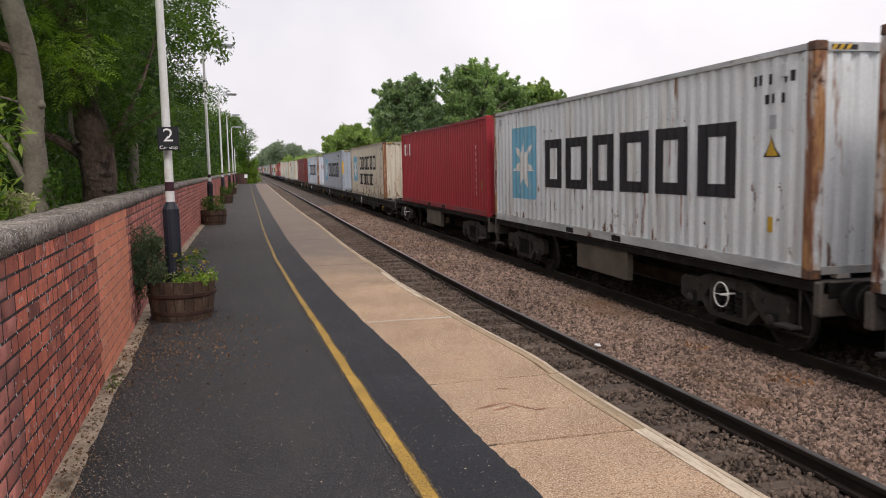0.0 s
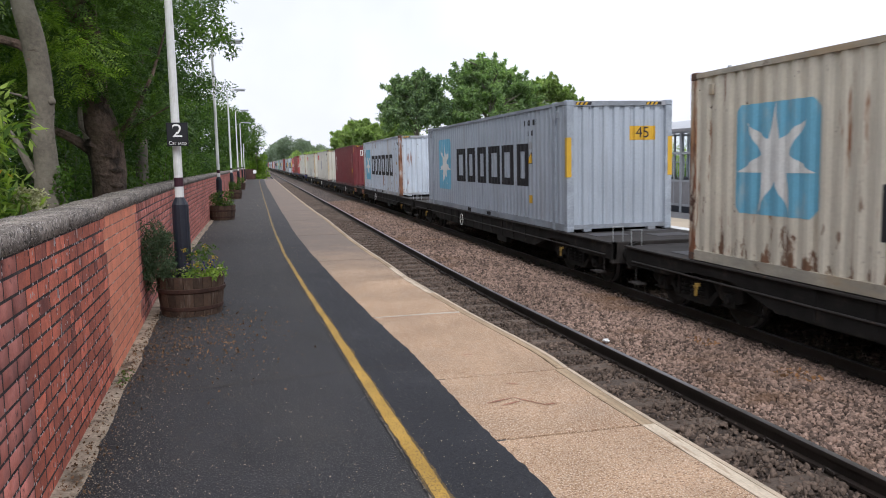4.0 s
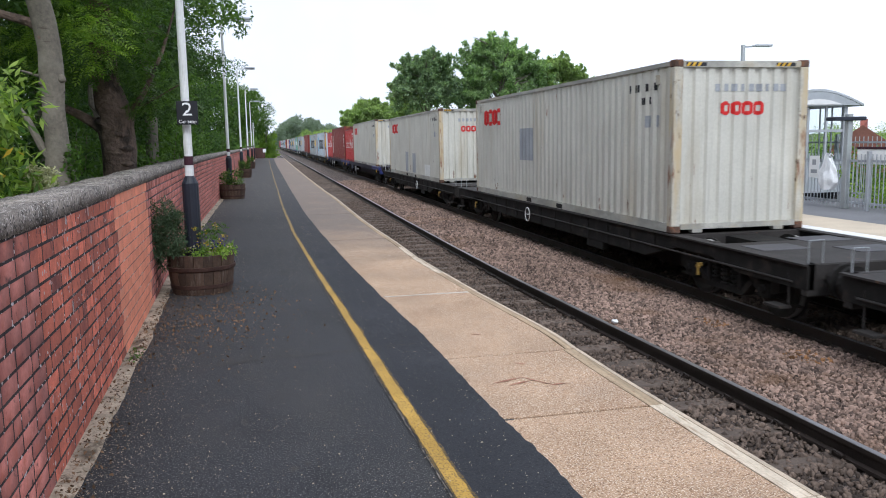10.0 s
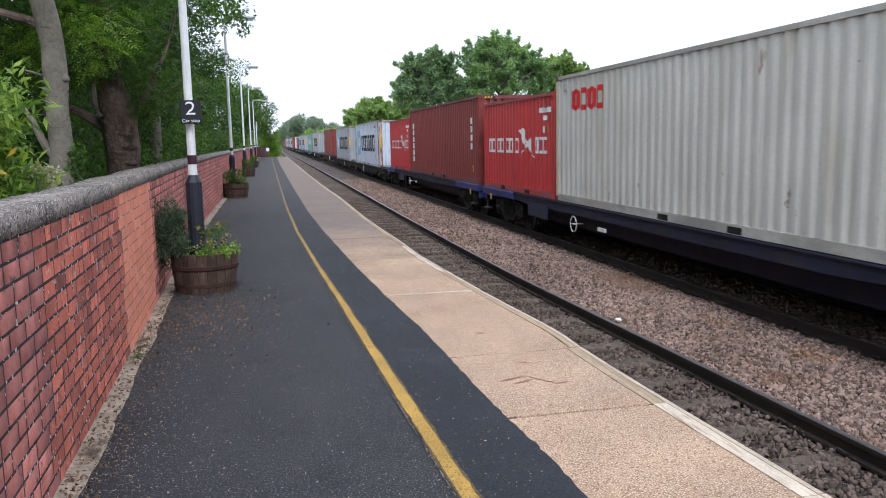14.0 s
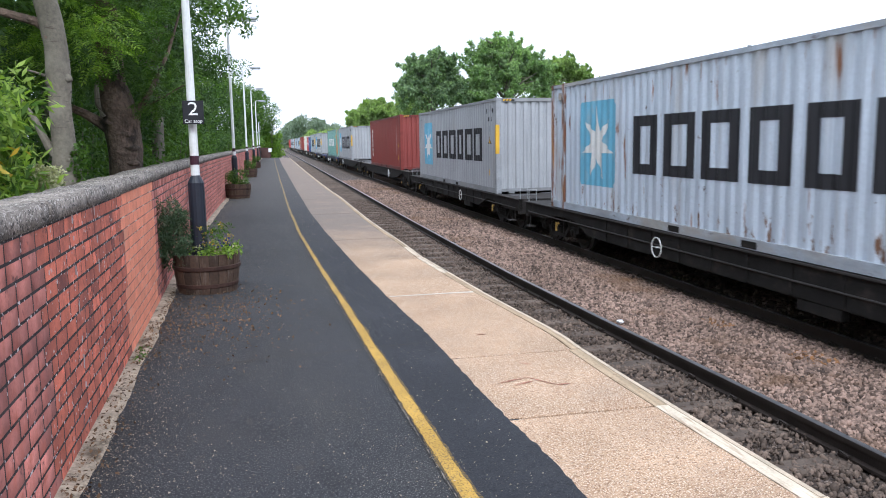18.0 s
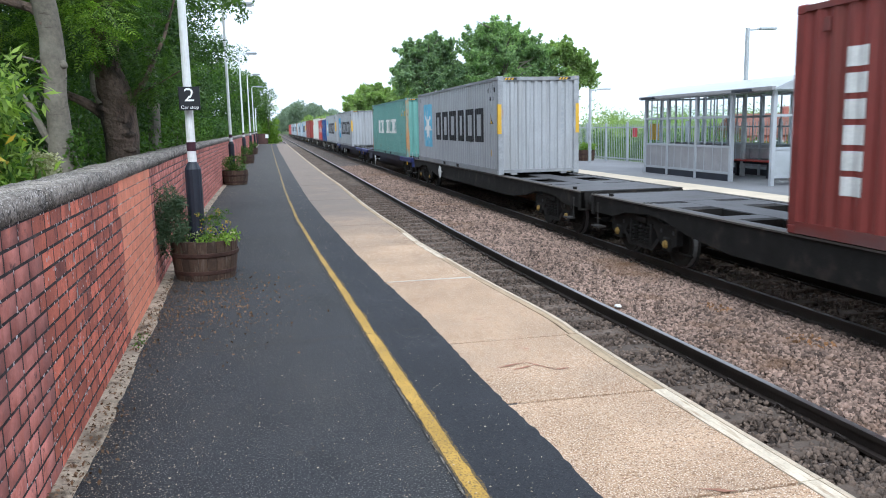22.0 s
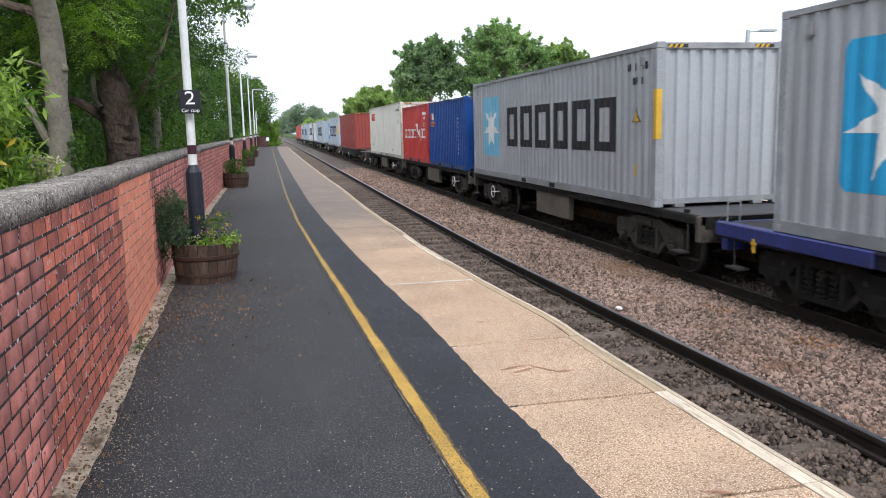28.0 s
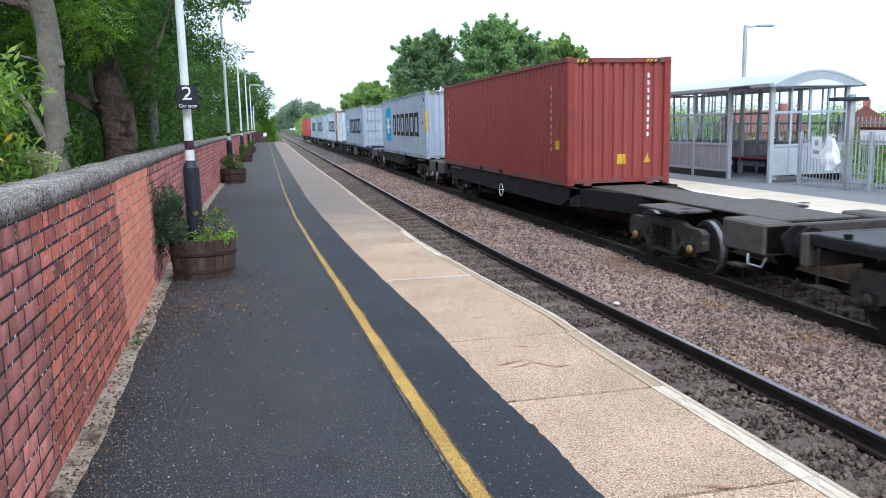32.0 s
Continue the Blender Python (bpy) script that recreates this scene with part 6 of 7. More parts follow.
def left_trees():
    # the two trunks just behind the wall, with foliage over and behind them
    t = limb_tree("slim smooth grey-barked tree leaning over the wall", -1.72, 7.9, 0.0, 6.5, 0.12, 2.2, 5.2, LEAF_BRIGHT, 40, 0.24, lean=(-0.3, 0.1), limbs=6, clumps=60, seed=3, spray=True, limb_from=0.55, limb_r=0.3, shift=-1.0,
                  path=[(-0.14, 0, 0, 0.21), (-0.143, 0, 1.0, 0.18), (-0.143, 0, 1.2, 0.155), (-0.156, 0, 1.34, 0.12), (-0.158, 0, 1.46, 0.108), (-0.154, 0, 1.72, 0.100), (-0.157, 0, 1.98, 0.099), (-0.15, 0, 2.2, 0.107), (-0.156, 0, 2.47, 0.10), (-0.185, 0, 2.72, 0.105), (-0.3, 0.05, 3.3, 0.095), (-0.4, 0.1, 4.5, 0.07), (-0.5, 0.1, 6.5, 0.03)])
    part("low_limb", tube([(-0.19, -0.02, 1.45), (-0.27, -0.03, 1.56), (-0.33, -0.03, 1.70), (-0.37, -0.02, 1.81), (-0.5, 0.05, 2.0)], [0.05, 0.038, 0.033, 0.028, 0.015], 8), BARK, t)
    part("fork", tube([(-0.18, 0.0, 2.62), (-0.30, 0.0, 2.69), (-0.55, -0.05, 2.76), (-0.9, -0.1, 2.85), (-1.5, -0.1, 3.3)], [0.06, 0.042, 0.036, 0.03, 0.015], 8), BARK_DARK, t)
    part("dead_twig", tube([(-0.25, -0.05, 2.21), (-0.33, -0.08, 2.24), (-0.40, -0.08, 2.26)], [0.014, 0.011, 0.006], 6), BARK, t)
    for kx, ky, kz, kr in ((-0.212, -0.055, 2.15, 0.048), (-0.072, -0.05, 2.19, 0.055), (-0.12, -0.072, 1.45, 0.04), (-0.20, -0.07, 2.55, 0.034)):
        bm = bmesh.new()
        bmesh.ops.create_icosphere(bm, subdivisions=2, radius=kr)
        for v in bm.verts:
            v.co *= 1 + 0.3 * noise.noise(v.co * 20)
        bmesh.ops.transform(bm, matrix=pose(kx, ky, kz) @ Matrix.Diagonal((1, 0.7, 0.8, 1)), verts=bm.verts[:])
        part("knot", bm, BARK_DARK if kz > 2.5 else BARK, t, smooth=True)
    ivy = [(-0.05 + 0.03 * (k % 3), -0.09 + 0.03 * (k % 2), 1.24 + 0.04 * k) for k in range(9)]
    hung(leaf_mesh("ivy", ivy, [0.06] * 9, 26, 0.04, LEAF, narrow=0.8), t)
    t = limb_tree("thick dark-barked tree close behind the wall", -2.0, 12.2, 0.0, 7.5, 0.25, 3.2, 5.4, LEAF, 40, 0.26, bark=BARK_DARK, lean=(-0.5, 0.2), limbs=9, clumps=110, seed=8, spray=True, limb_from=0.4, limb_r=0.3, shift=-1.1,
                  path=[(-0.06, 0, 0, 0.34), (-0.065, 0, 0.9, 0.25), (-0.07, 0, 1.16, 0.232), (-0.07, 0, 1.4, 0.232), (-0.09, 0, 1.8, 0.25), (-0.10, 0, 2.0, 0.268), (-0.14, 0, 2.2, 0.225), (-0.18, 0, 2.43, 0.178), (-0.195, 0, 2.78, 0.175), (-0.19, 0, 3.2, 0.18), (-0.3, 0.1, 4.2, 0.14), (-0.5, 0.2, 7.5, 0.05)])
    part("low_limb", tube([(-0.2, -0.05, 1.78), (-0.37, -0.1, 1.91), (-0.55, -0.15, 2.03), (-0.73, -0.2, 2.12), (-1.0, -0.3, 2.26)], [0.10, 0.075, 0.062, 0.052, 0.03], 8), BARK_DARK, t)
    part("low_limb", tube([(0.02, 0, 1.92), (0.13, -0.02, 2.04), (0.26, 0.0, 2.24), (0.36, 0.05, 2.42), (0.59, 0.1, 2.90), (0.8, 0.3, 3.6)], [0.10, 0.065, 0.045, 0.034, 0.026, 0.012], 8), BARK_DARK, t)
    part("low_limb", tube([(0.2, 0.0, 2.1), (0.5, -0.1, 2.25), (0.95, -0.2, 2.5)], [0.02, 0.014, 0.007], 6), BARK_DARK, t)
    part("broken_stub", tube([(-0.30, -0.2, 1.98), (-0.355, -0.22, 2.15), (-0.36, -0.22, 2.35), (-0.34, -0.2, 2.52)], [0.045, 0.04, 0.035, 0.02], 7), BARK, t, "pale broken branch stub")
    for kx, kz, kr in ((0.10, 1.55, 0.12), (0.02, 1.75, 0.14), (0.10, 1.33, 0.11), (-0.15, 1.9, 0.13), (0.06, 1.22, 0.10), (-0.02, 1.48, 0.12)):
        bm = bmesh.new()
        bmesh.ops.create_icosphere(bm, subdivisions=3, radius=kr)
        for v in bm.verts:
            v.co *= 1 + 0.3 * noise.noise(v.co * 9) + 0.12 * noise.noise(v.co * 30)
        bmesh.ops.transform(bm, matrix=pose(kx - 0.07, -0.14, kz) @ Matrix.Diagonal((1, 0.9, 0.5, 1)), verts=bm.verts[:])
        part("burl", bm, BARK_DARK, t, smooth=True)
    # feathery twigs hanging in front of the thick trunk
    r = random.Random(14)
    cs = [(r.uniform(-1.5, 0.45), r.uniform(-1.2, 1.0), r.uniform(2.55, 4.4)) for _ in range(70)]
    hung(spray_mesh("foliage", cs, [r.uniform(0.2, 0.45) for _ in cs], 24, 0.19, LEAF), t)
    cs = [(r.uniform(-0.75, 0.9), r.uniform(-1.0, -0.3), r.uniform(2.45, 3.5)) for _ in range(18)] + [(r.uniform(0.15, 0.9), r.uniform(-0.4, 0.4), r.uniform(2.1, 2.7)) for _ in range(14)]
    hung(spray_mesh("foliage", cs, [r.uniform(0.15, 0.32) for _ in cs], 18, 0.17, LEAF), t)
    # Brighter leaf colour here stands in for sky light from the platform side.
    cs = [(r.uniform(-1.15, 0.25), r.uniform(-2.2, -1.2), r.uniform(2.6, 3.6)) for _ in range(22)]
    hung(spray_mesh("foliage", cs, [r.uniform(0.15, 0.3) for _ in cs], 20, 0.17, LEAF_BRIGHT), t)
    cs = [(r.uniform(-0.4, 1.25), r.uniform(-0.5, 2.5), r.uniform(3.8, 5.2)) for _ in range(40)]
    hung(spray_mesh("foliage", cs, [r.uniform(0.25, 0.45) for _ in cs], 18, 0.18, LEAF), t)
    # Trees at y 17 and 23 take LEAF_DARK to paint in heavier shading.
    for i, (x, y, h, cr, cz, m, sz, cl, per) in enumerate([(-4.8, 9.5, 6.5, 3.0, 4.2, LEAF_DARK, 0.10, 90, 170), (-4.2, 17.0, 7.5, 2.6, 4.6, LEAF_DARK, 0.11, 90, 170), (-5.6, 15, 8, 3.4, 4.6, LEAF_DARK, 0.13, 90, 140),
                                                 (-4.3, 23, 8, 2.6, 5.0, LEAF_DARK, 0.13, 90, 150), (-4.4, 30, 8.0, 2.6, 4.6, LEAF_DARK, 0.15, 90, 130), (-4.8, 38, 8.0, 3.0, 4.4, LEAF_DARK, 0.17, 90, 120),
                                                 (-4.7, 48, 7.5, 3.0, 4.2, LEAF, 0.2, 90, 110), (-4.5, 60, 7.5, 3.0, 4.0, LEAF_DARK, 0.22, 80, 110), (-3.4, 74, 7.5, 2.8, 4.4, LEAF, 0.24, 80, 110),
                                                 (-2.0, 95, 8.0, 2.9, 4.8, LEAF, 0.27, 90, 100), (0.1, 99, 3.5, 1.5, 1.0, LEAF_BRIGHT, 0.25, 50, 80)]):
        limb_tree("leafy green tree behind the platform wall", x, y, 0.0, h, 0.16, cr, cz, m, per, sz, limbs=7, clumps=cl, seed=20 + i, squash=1.0)
    t = limb_tree("tall dense leafy tree close behind the lamp posts", -2.75, 21.0, 0.0, 8.0, 0.16, 1.75, 4.5, LEAF_DARK, 190, 0.10, limbs=8, clumps=120, seed=61, squash=1.65)
    cs = [(r.uniform(1.2, 2.3), r.uniform(-2, 3), r.uniform(4.6, 6.3)) for _ in range(34)]
    hung(leaf_mesh("foliage", cs, [r.uniform(0.2, 0.4) for _ in cs], 60, 0.13, LEAF), t)
    # undergrowth along the back of the wall
    r = random.Random(5)
    y = 3.0
    while y < 70:
        step = 1.6 + y * 0.05
        m = r.choice([LEAF, LEAF, LEAF_DARK])
        cs = [(r.uniform(-1.2, 0.6), r.uniform(-step * 0.6, step * 0.6), r.uniform(0.6, 2.1)) for _ in range(16)]
        shrub("shrub", "green undergrowth behind the brick wall", cs, [r.uniform(0.25, 0.5) for _ in cs], 130, 0.10 + 0.002 * y, m, at=(-2.9 + bend(y), y, 0), narrow=0.36)
        cs = [(r.uniform(-1.6, 1.0), r.uniform(-step * 0.7, step * 0.7), r.uniform(0.6, 4.8)) for _ in range(20)]
        shrub("shrub", "dark hedge of leaves behind the wall", cs, [r.uniform(0.4, 0.8) for _ in cs], 110, 0.14 + 0.002 * y, LEAF_DARK, at=(-5.2, y, 0), narrow=0.4)
        y += step
    # deep backing of foliage behind the first trees
    cs, rs = [], []
    for k in range(420):
        y = r.uniform(2, 75)
        cs.append((-7.0 - r.uniform(0, 2.5) + (1.0 if y > 30 else 0), y, r.uniform(0.3, 10.5)))
        rs.append(r.uniform(0.7, 1.3))
    tagged(leaf_mesh("woodland", cs, rs, 110, 0.24, LEAF_DARK, hollow=0.2), "dense dark woodland behind the platform trees", "woods", kind="stuff")
    # glossy laurel with long leaves and pale flower heads by the wall
    cs = [(r.uniform(-0.6, 0.27), r.uniform(-0.6, 0.5), r.uniform(1.0, 2.0)) for _ in range(48)]
    shrub("laurel_bush", "bright glossy long-leaved bush over the wall", cs, [r.uniform(0.14, 0.26) for _ in cs], 120, 0.115, LEAF_LAUREL, narrow=0.27, at=(-2.06, 6.4, 0))
    hung(leaf_mesh("yellowed_leaves", [(r.uniform(-0.3, 0.4), r.uniform(-0.7, -0.2), r.uniform(1.25, 1.7)) for _ in range(16)], [0.04] * 16, 2, 0.11, PETAL_Y, narrow=0.25), bpy.data.objects["laurel_bush"], "yellowed leaves low on the bush")
    cs = [(r.uniform(-0.15, 0.06), r.uniform(-0.2, 0.2), r.uniform(1.25, 1.40)) for _ in range(9)]
    shrub("flower_heads", "cream flower heads above the coping", cs, [0.065] * 9, 170, 0.022, PETAL, narrow=0.8, at=(-1.68, 6.5, -0.02), category="flowers", stems=False)


def right_trees():
    limb_tree("dense round green tree beyond the far platform", 15.3, 75, -0.1, 8.8, 0.25, 3.2, 6.4, LEAF_ASH, 60, 0.30, limbs=18, clumps=230, seed=41, puff=(0.05, 0.17), hollow=0.0, shoots=130,
              lobes=[(0, 0, 5.2, 2.5), (-1.3, 0.3, 8.0, 1.3), (0.5, -0.4, 8.5, 1.25), (1.7, 0.2, 7.3, 1.4), (-2.3, 0, 6.0, 1.4), (2.4, 0, 5.4, 1.5), (-0.3, 0, 6.8, 2.0)])
    limb_tree("broad spreading green tree beyond the far platform", 22.6, 75, -0.1, 9.8, 0.3, 4.6, 7.0, LEAF_MID, 60, 0.31, limbs=22, clumps=300, seed=42, puff=(0.04, 0.13), hollow=0.0, shoots=170,
              lobes=[(0, 0, 5.6, 3.0), (-2.2, 0.3, 9.0, 1.3), (-0.4, -0.3, 9.4, 1.5), (1.3, 0.4, 9.0, 1.4), (-2.5, 0, 7.2, 1.5), (2.9, 0, 8.0, 1.4), (3.5, 0.3, 6.6, 1.4), (0.4, 0.2, 7.6, 2.2), (-2.7, 0, 5.6, 1.3)])
    limb_tree("lower bright green tree beside the broad tree", 28.4, 76, -0.1, 7.2, 0.2, 3.0, 5.6, LEAF_LIGHT, 70, 0.28, limbs=12, clumps=190, seed=43, puff=(0.05, 0.16), hollow=0.0, shoots=90,
              lobes=[(0, 0, 5.2, 2.4), (-1.5, 0, 8.0, 1.2), (0.4, 0, 8.3, 1.2), (2.0, 0, 7.4, 1.2), (3.2, 0, 6.0, 1.3)])
    limb_tree("pale green rounded tree further down the line", 15.4, 118, -0.1, 7.0, 0.25, 4.4, 4.4, LEAF_LIGHT, 150, 0.32, limbs=10, clumps=300, seed=44, squash=0.66, puff=(0.05, 0.15), hollow=0.0, shoots=40)
    limb_tree("darker green tree behind the pale one", 22.0, 124, -0.1, 9.0, 0.25, 4.0, 5.6, LEAF_LIGHT, 150, 0.32, limbs=10, clumps=240, seed=45, squash=0.8, puff=(0.05, 0.16), hollow=0.0, shoots=30)
    r = random.Random(11)
    # distant woods along the line
    cs, rs = [], []
    for i in range(520):
        y = r.uniform(150, 330)
        x = r.uniform(11.5, 40) if r.random() < 0.75 else r.uniform(-30, -2.6)
        rad = r.uniform(1.1, 2.0)
        cs.append((x, y, r.uniform(-0.5, max(0.5, (0.9 + 0.0185 * y) * r.uniform(0.75, 1.1) - rad))))
        rs.append(rad)
    tagged(leaf_mesh("distant_woods", cs, rs, 220, 0.8, LEAF_LIGHT, hollow=0.2), "pale green woods lining the far railway", "woods", kind="stuff")
    # wooded hill that closes the line, highest a little aside of it
    cs, rs = [], []
    for i in range(520):
        x = r.uniform(-60, 95)
        top = float(np.interp(x, (-60, -5, 5, 12, 18, 26, 36, 48, 60, 95), (9, 7, 9, 17, 23, 25, 22, 18, 14, 14)))
        rad = r.uniform(2.2, 4.2)
        cs.append((x, r.uniform(625, 690), max(0.0, top * (0.12 + 0.88 * r.random() ** 0.6) - rad)))
        rs.append(rad)
    tagged(leaf_mesh("wooded_hill", cs, rs, 170, 1.7, LEAF_FAR, hollow=0.2), "wooded hill in haze-tinted leaves closing the far view", "woods", kind="stuff")
    cs, rs = [], []
    for i in range(300):
        y = r.uniform(18, 140)
        cs.append((15.5 + r.uniform(0, 5), y, r.uniform(0.0, 0.6 if y < 52 else 2.2)))
        rs.append(r.uniform(0.5, 1.1))
    for i in range(90):
        cs.append((r.uniform(10.6, 15), r.uniform(64, 140), r.uniform(-0.6, 1.3)))
        rs.append(r.uniform(0.5, 1.0))
    tagged(leaf_mesh("hedge", cs, rs, 300, 0.15, LEAF, hollow=0.0), "green hedge behind the far platform fence", "hedge", kind="stuff")
    cs, rs = [], []
    for i in range(420):
        cs.append((r.uniform(40, 190), r.uniform(90, 150), r.uniform(-2.6, 2.4)))
        rs.append(r.uniform(1.2, 2.6))
    tagged(leaf_mesh("distant_trees", cs, rs, 330, 0.34, LEAF_LIGHT, hollow=0.1), "distant tree line beyond the houses", "trees", kind="stuff")
    cs, rs = [], []
    for i in range(75):
        cs.append((r.uniform(12.6, 14.6), r.uniform(6, 15.5), r.uniform(0.0, 0.95)))
        rs.append(r.uniform(0.2, 0.4))
    tagged(leaf_mesh("weeds", cs, rs, 110, 0.09, LEAF_BRIGHT, hollow=0.2), "weeds growing through the grey fence", "weeds", kind="stuff")
    # far embankment on the near side beyond the platform end
    cs, rs = [], []
    for i in range(120):
        y = r.uniform(94, 160)
        cs.append((r.uniform(-9, 0.3), y, r.uniform(-0.9, 3.2)))
        rs.append(r.uniform(0.6, 1.3))
    tagged(leaf_mesh("hedge", cs, rs, 110, 0.32, LEAF, hollow=0.3), "green bushes beyond the platform end", "hedge", kind="stuff")


# ---------------------------------------------------------------- platform furniture
def lamp_post(y, x, lamp=True, sign=False):
    t = thing("lamp_post", "white lamp post with a black base and maroon band", "lamp post", pose(x, y, 0), group="lamp posts along the platform")
    part("base", turned([(0.085, 0.0), (0.085, 1.17), (0.045, 1.25)], 16), NAVY, t, "black painted base", smooth=False)
    part("collar", turned([(0.046, 1.235), (0.0455, 1.42)], 16), WHITE, t)
    part("band", turned([(0.0475, 1.36), (0.0475, 1.455)], 16), MAROON, t, "maroon painted band")
    part("column", turned([(0.045, 1.42), (0.034, 5.05)], 16), WHITE, t, "white painted column")
    part("arm", tube([(0, 0, 4.95), (0.02, 0, 5.1), (0.1, 0, 5.17), (0.32, 0, 5.18)], 0.022, 8), WHITE, t)
    head = boxes((0.30, 0.86, -0.08, 0.08, 5.13, 5.22))
    bmesh.ops.bevel(head, geom=head.edges[:], offset=0.035, segments=2, affect="EDGES")
    part("lantern", head, GREYPAINT, t, "grey lantern head")
    part("lens", boxes((0.36, 0.82, -0.06, 0.06, 5.105, 5.135)), GALV, t, "clear lens")
    return t


def car_stop_sign():
    s = thing("stop_sign", "black square sign with a white 2, fixed to the post", "sign", pose(-0.775, 8.6, 1.9, 0, 0, 0))
    part("plate", boxes((-0.105, 0.105, -0.008, 0.008, -0.12, 0.12), bevel=0.003), SIGNBLACK, s)
    o = text("2", 0.19, pose(0.0, -0.0105, 0.03, 90, 0, 0), SIGNWHITE, s, "numeral")
    for v in o.data.vertices:
        v.co.x += 0.006 * (1 if v.co.x > 0 else -1)
    text("Car stop", 0.05, pose(0, -0.0105, -0.09, 90, 0, 0), SIGNWHITE, s, "caption")
    for z in (-0.06, 0.06):
        part("bracket", boxes((-0.05, 0.05, 0.008, 0.05, z - 0.012, z + 0.012)), GALV, s)


def barrel(x, y, r=0.35, h=0.42):
    t = thing("barrel_planter", "half oak barrel planter with rusty hoops", "planter", pose(x, y, 0), group="barrel planters along the wall")
    n = 22
    for k in range(n):
        a0, a1 = 2 * math.pi * k / n + 0.008, 2 * math.pi * (k + 1) / n - 0.008
        bm = bmesh.new()
        rows = []
        for rr, z in ((r * 0.88, 0.0), (r * 0.97, 0.5 * h), (r, h + 0.006 * math.sin(k * 5.1))):
            rows.append([bm.verts.new((q * math.cos(a), q * math.sin(a), z)) for q, a in ((rr, a0), (rr * 1.004, (a0 + a1) / 2), (rr, a1), (rr - 0.025, a1), (rr - 0.025, a0))])
        for a, b in zip(rows, rows[1:]):
            for i in range(5):
                bm.faces.new((a[i], a[(i + 1) % 5], b[(i + 1) % 5], b[i]))
        bm.faces.new(rows[0][::-1]), bm.faces.new(rows[-1])
        part("stave", bm, WOOD, t)
    for z0, rr in ((0.06, 0.895), (0.25, 0.985)):
        bm = bmesh.new()
        ring_a = [(r * rr + 0.004, z0), (r * rr + 0.012, z0 + 0.01), (r * (rr + 0.015) + 0.012, z0 + 0.045), (r * (rr + 0.015) + 0.003, z0 + 0.05)]
        vs = [[bm.verts.new((q * math.cos(2 * math.pi * k / 32), q * math.sin(2 * math.pi * k / 32), z)) for k in range(32)] for q, z in ring_a]
        for a, b in zip(vs, vs[1:]):
            for k in range(32):
                bm.faces.new((a[k], a[(k + 1) % 32], b[(k + 1) % 32], b[k]))
        part("hoop", bm, HOOP, t, "rusty iron hoop")
    part("soil", turned([(r * 0.9, h - 0.10), (r * 0.93, h - 0.05), (r * 0.5, h - 0.03)], 20), SOIL, t)
    return t


def planting(x, y, z, rows):
    for name, label, n, spread, zr, per, size, m, narrow in rows:
        r = random.Random(hash_free(x, y, n))
        cs = [(r.uniform(-1, 1) * spread, r.uniform(-1, 1) * spread, r.uniform(*zr)) for _ in range(n)]
        shrub(name, label, cs, [size * 1.6] * n, per, size, m, narrow=narrow, at=(x, y, z), category="plant", hollow=0.0, stems=False)


def hash_free(*v):
    return int(sum(abs(a) * p for a, p in zip(v, (131, 977, 53))) * 10)


def furniture():
    posts = [(8.72, -0.80), (24.2, -1.09), (39.4, -1.17), (54, -1.16), (69, -1.16), (82, -1.16)]
    for y, x in posts:
        lamp_post(y, x)
    car_stop_sign()
    for x, y, r in [(-0.74, 8.78, 0.35), (-1.02, 23.9, 0.38), (-1.08, 38.9, 0.38), (-1.1, 53.5, 0.38)]:
        barrel(x, y, r)
    # rosemary, pansies and trailing leaves in the first barrel
    r = random.Random(2)
    cs, rs = [], []
    for k in range(15):
        bx, by = -0.30 + r.uniform(-0.12, 0.12), r.uniform(-0.28, 0.12)
        for j in range(5):
            cs.append((bx + r.uniform(-0.03, 0.03), by + r.uniform(-0.03, 0.03), 0.06 + j * 0.105 * r.uniform(0.7, 1.2) - (0.15 if k % 4 == 0 else 0)))
            rs.append(0.055)
    shrub("rosemary", "bushy grey green rosemary against the wall", cs, rs, 90, 0.05, LEAF_GREY, narrow=0.18, at=(-0.74, 8.7, 0.42), category="plant", stems=False)
    planting(-0.62, 8.72, 0.40, [("pansies", "leafy pansies in the barrel", 30, 0.24, (0.0, 0.09), 24, 0.04, LEAF_BRIGHT, 0.5), ("wallflower", "leggy wallflower with yellow blooms", 20, 0.16, (0.06, 0.3), 24, 0.04, LEAF, 0.3),
                                 ("yellow_blooms", "small yellow blooms above green leaves", 14, 0.17, (0.1, 0.32), 12, 0.018, PETAL_Y, 0.9), ("violet_blooms", "violet pansy blooms in the barrel", 5, 0.2, (0.1, 0.17), 14, 0.025, PETAL_B, 0.9), ("cream_blooms", "cream pansy blooms in the barrel", 6, 0.24, (0.05, 0.12), 14, 0.025, PETAL, 0.9)])
    for x, y in ((-1.02, 23.9), (-1.08, 38.9), (-1.1, 53.5)):
        planting(x, y, 0.4, [("bedding_plants", "green bedding plants in the barrel", 34, 0.28, (0.0, 0.4), 40, 0.065, LEAF, 0.35)])
    # tuft of weeds at the foot of the wall
    shrub("weed_tuft", "small weed tuft at the foot of the wall", [(0.0, 0.0, 0.04), (0.03, 0.08, 0.05), (0.02, -0.06, 0.03)], [0.035] * 3, 22, 0.03, LEAF, at=(WALL_X + 0.07 + bend(6.0), 6.0, 0.0), category="plant")


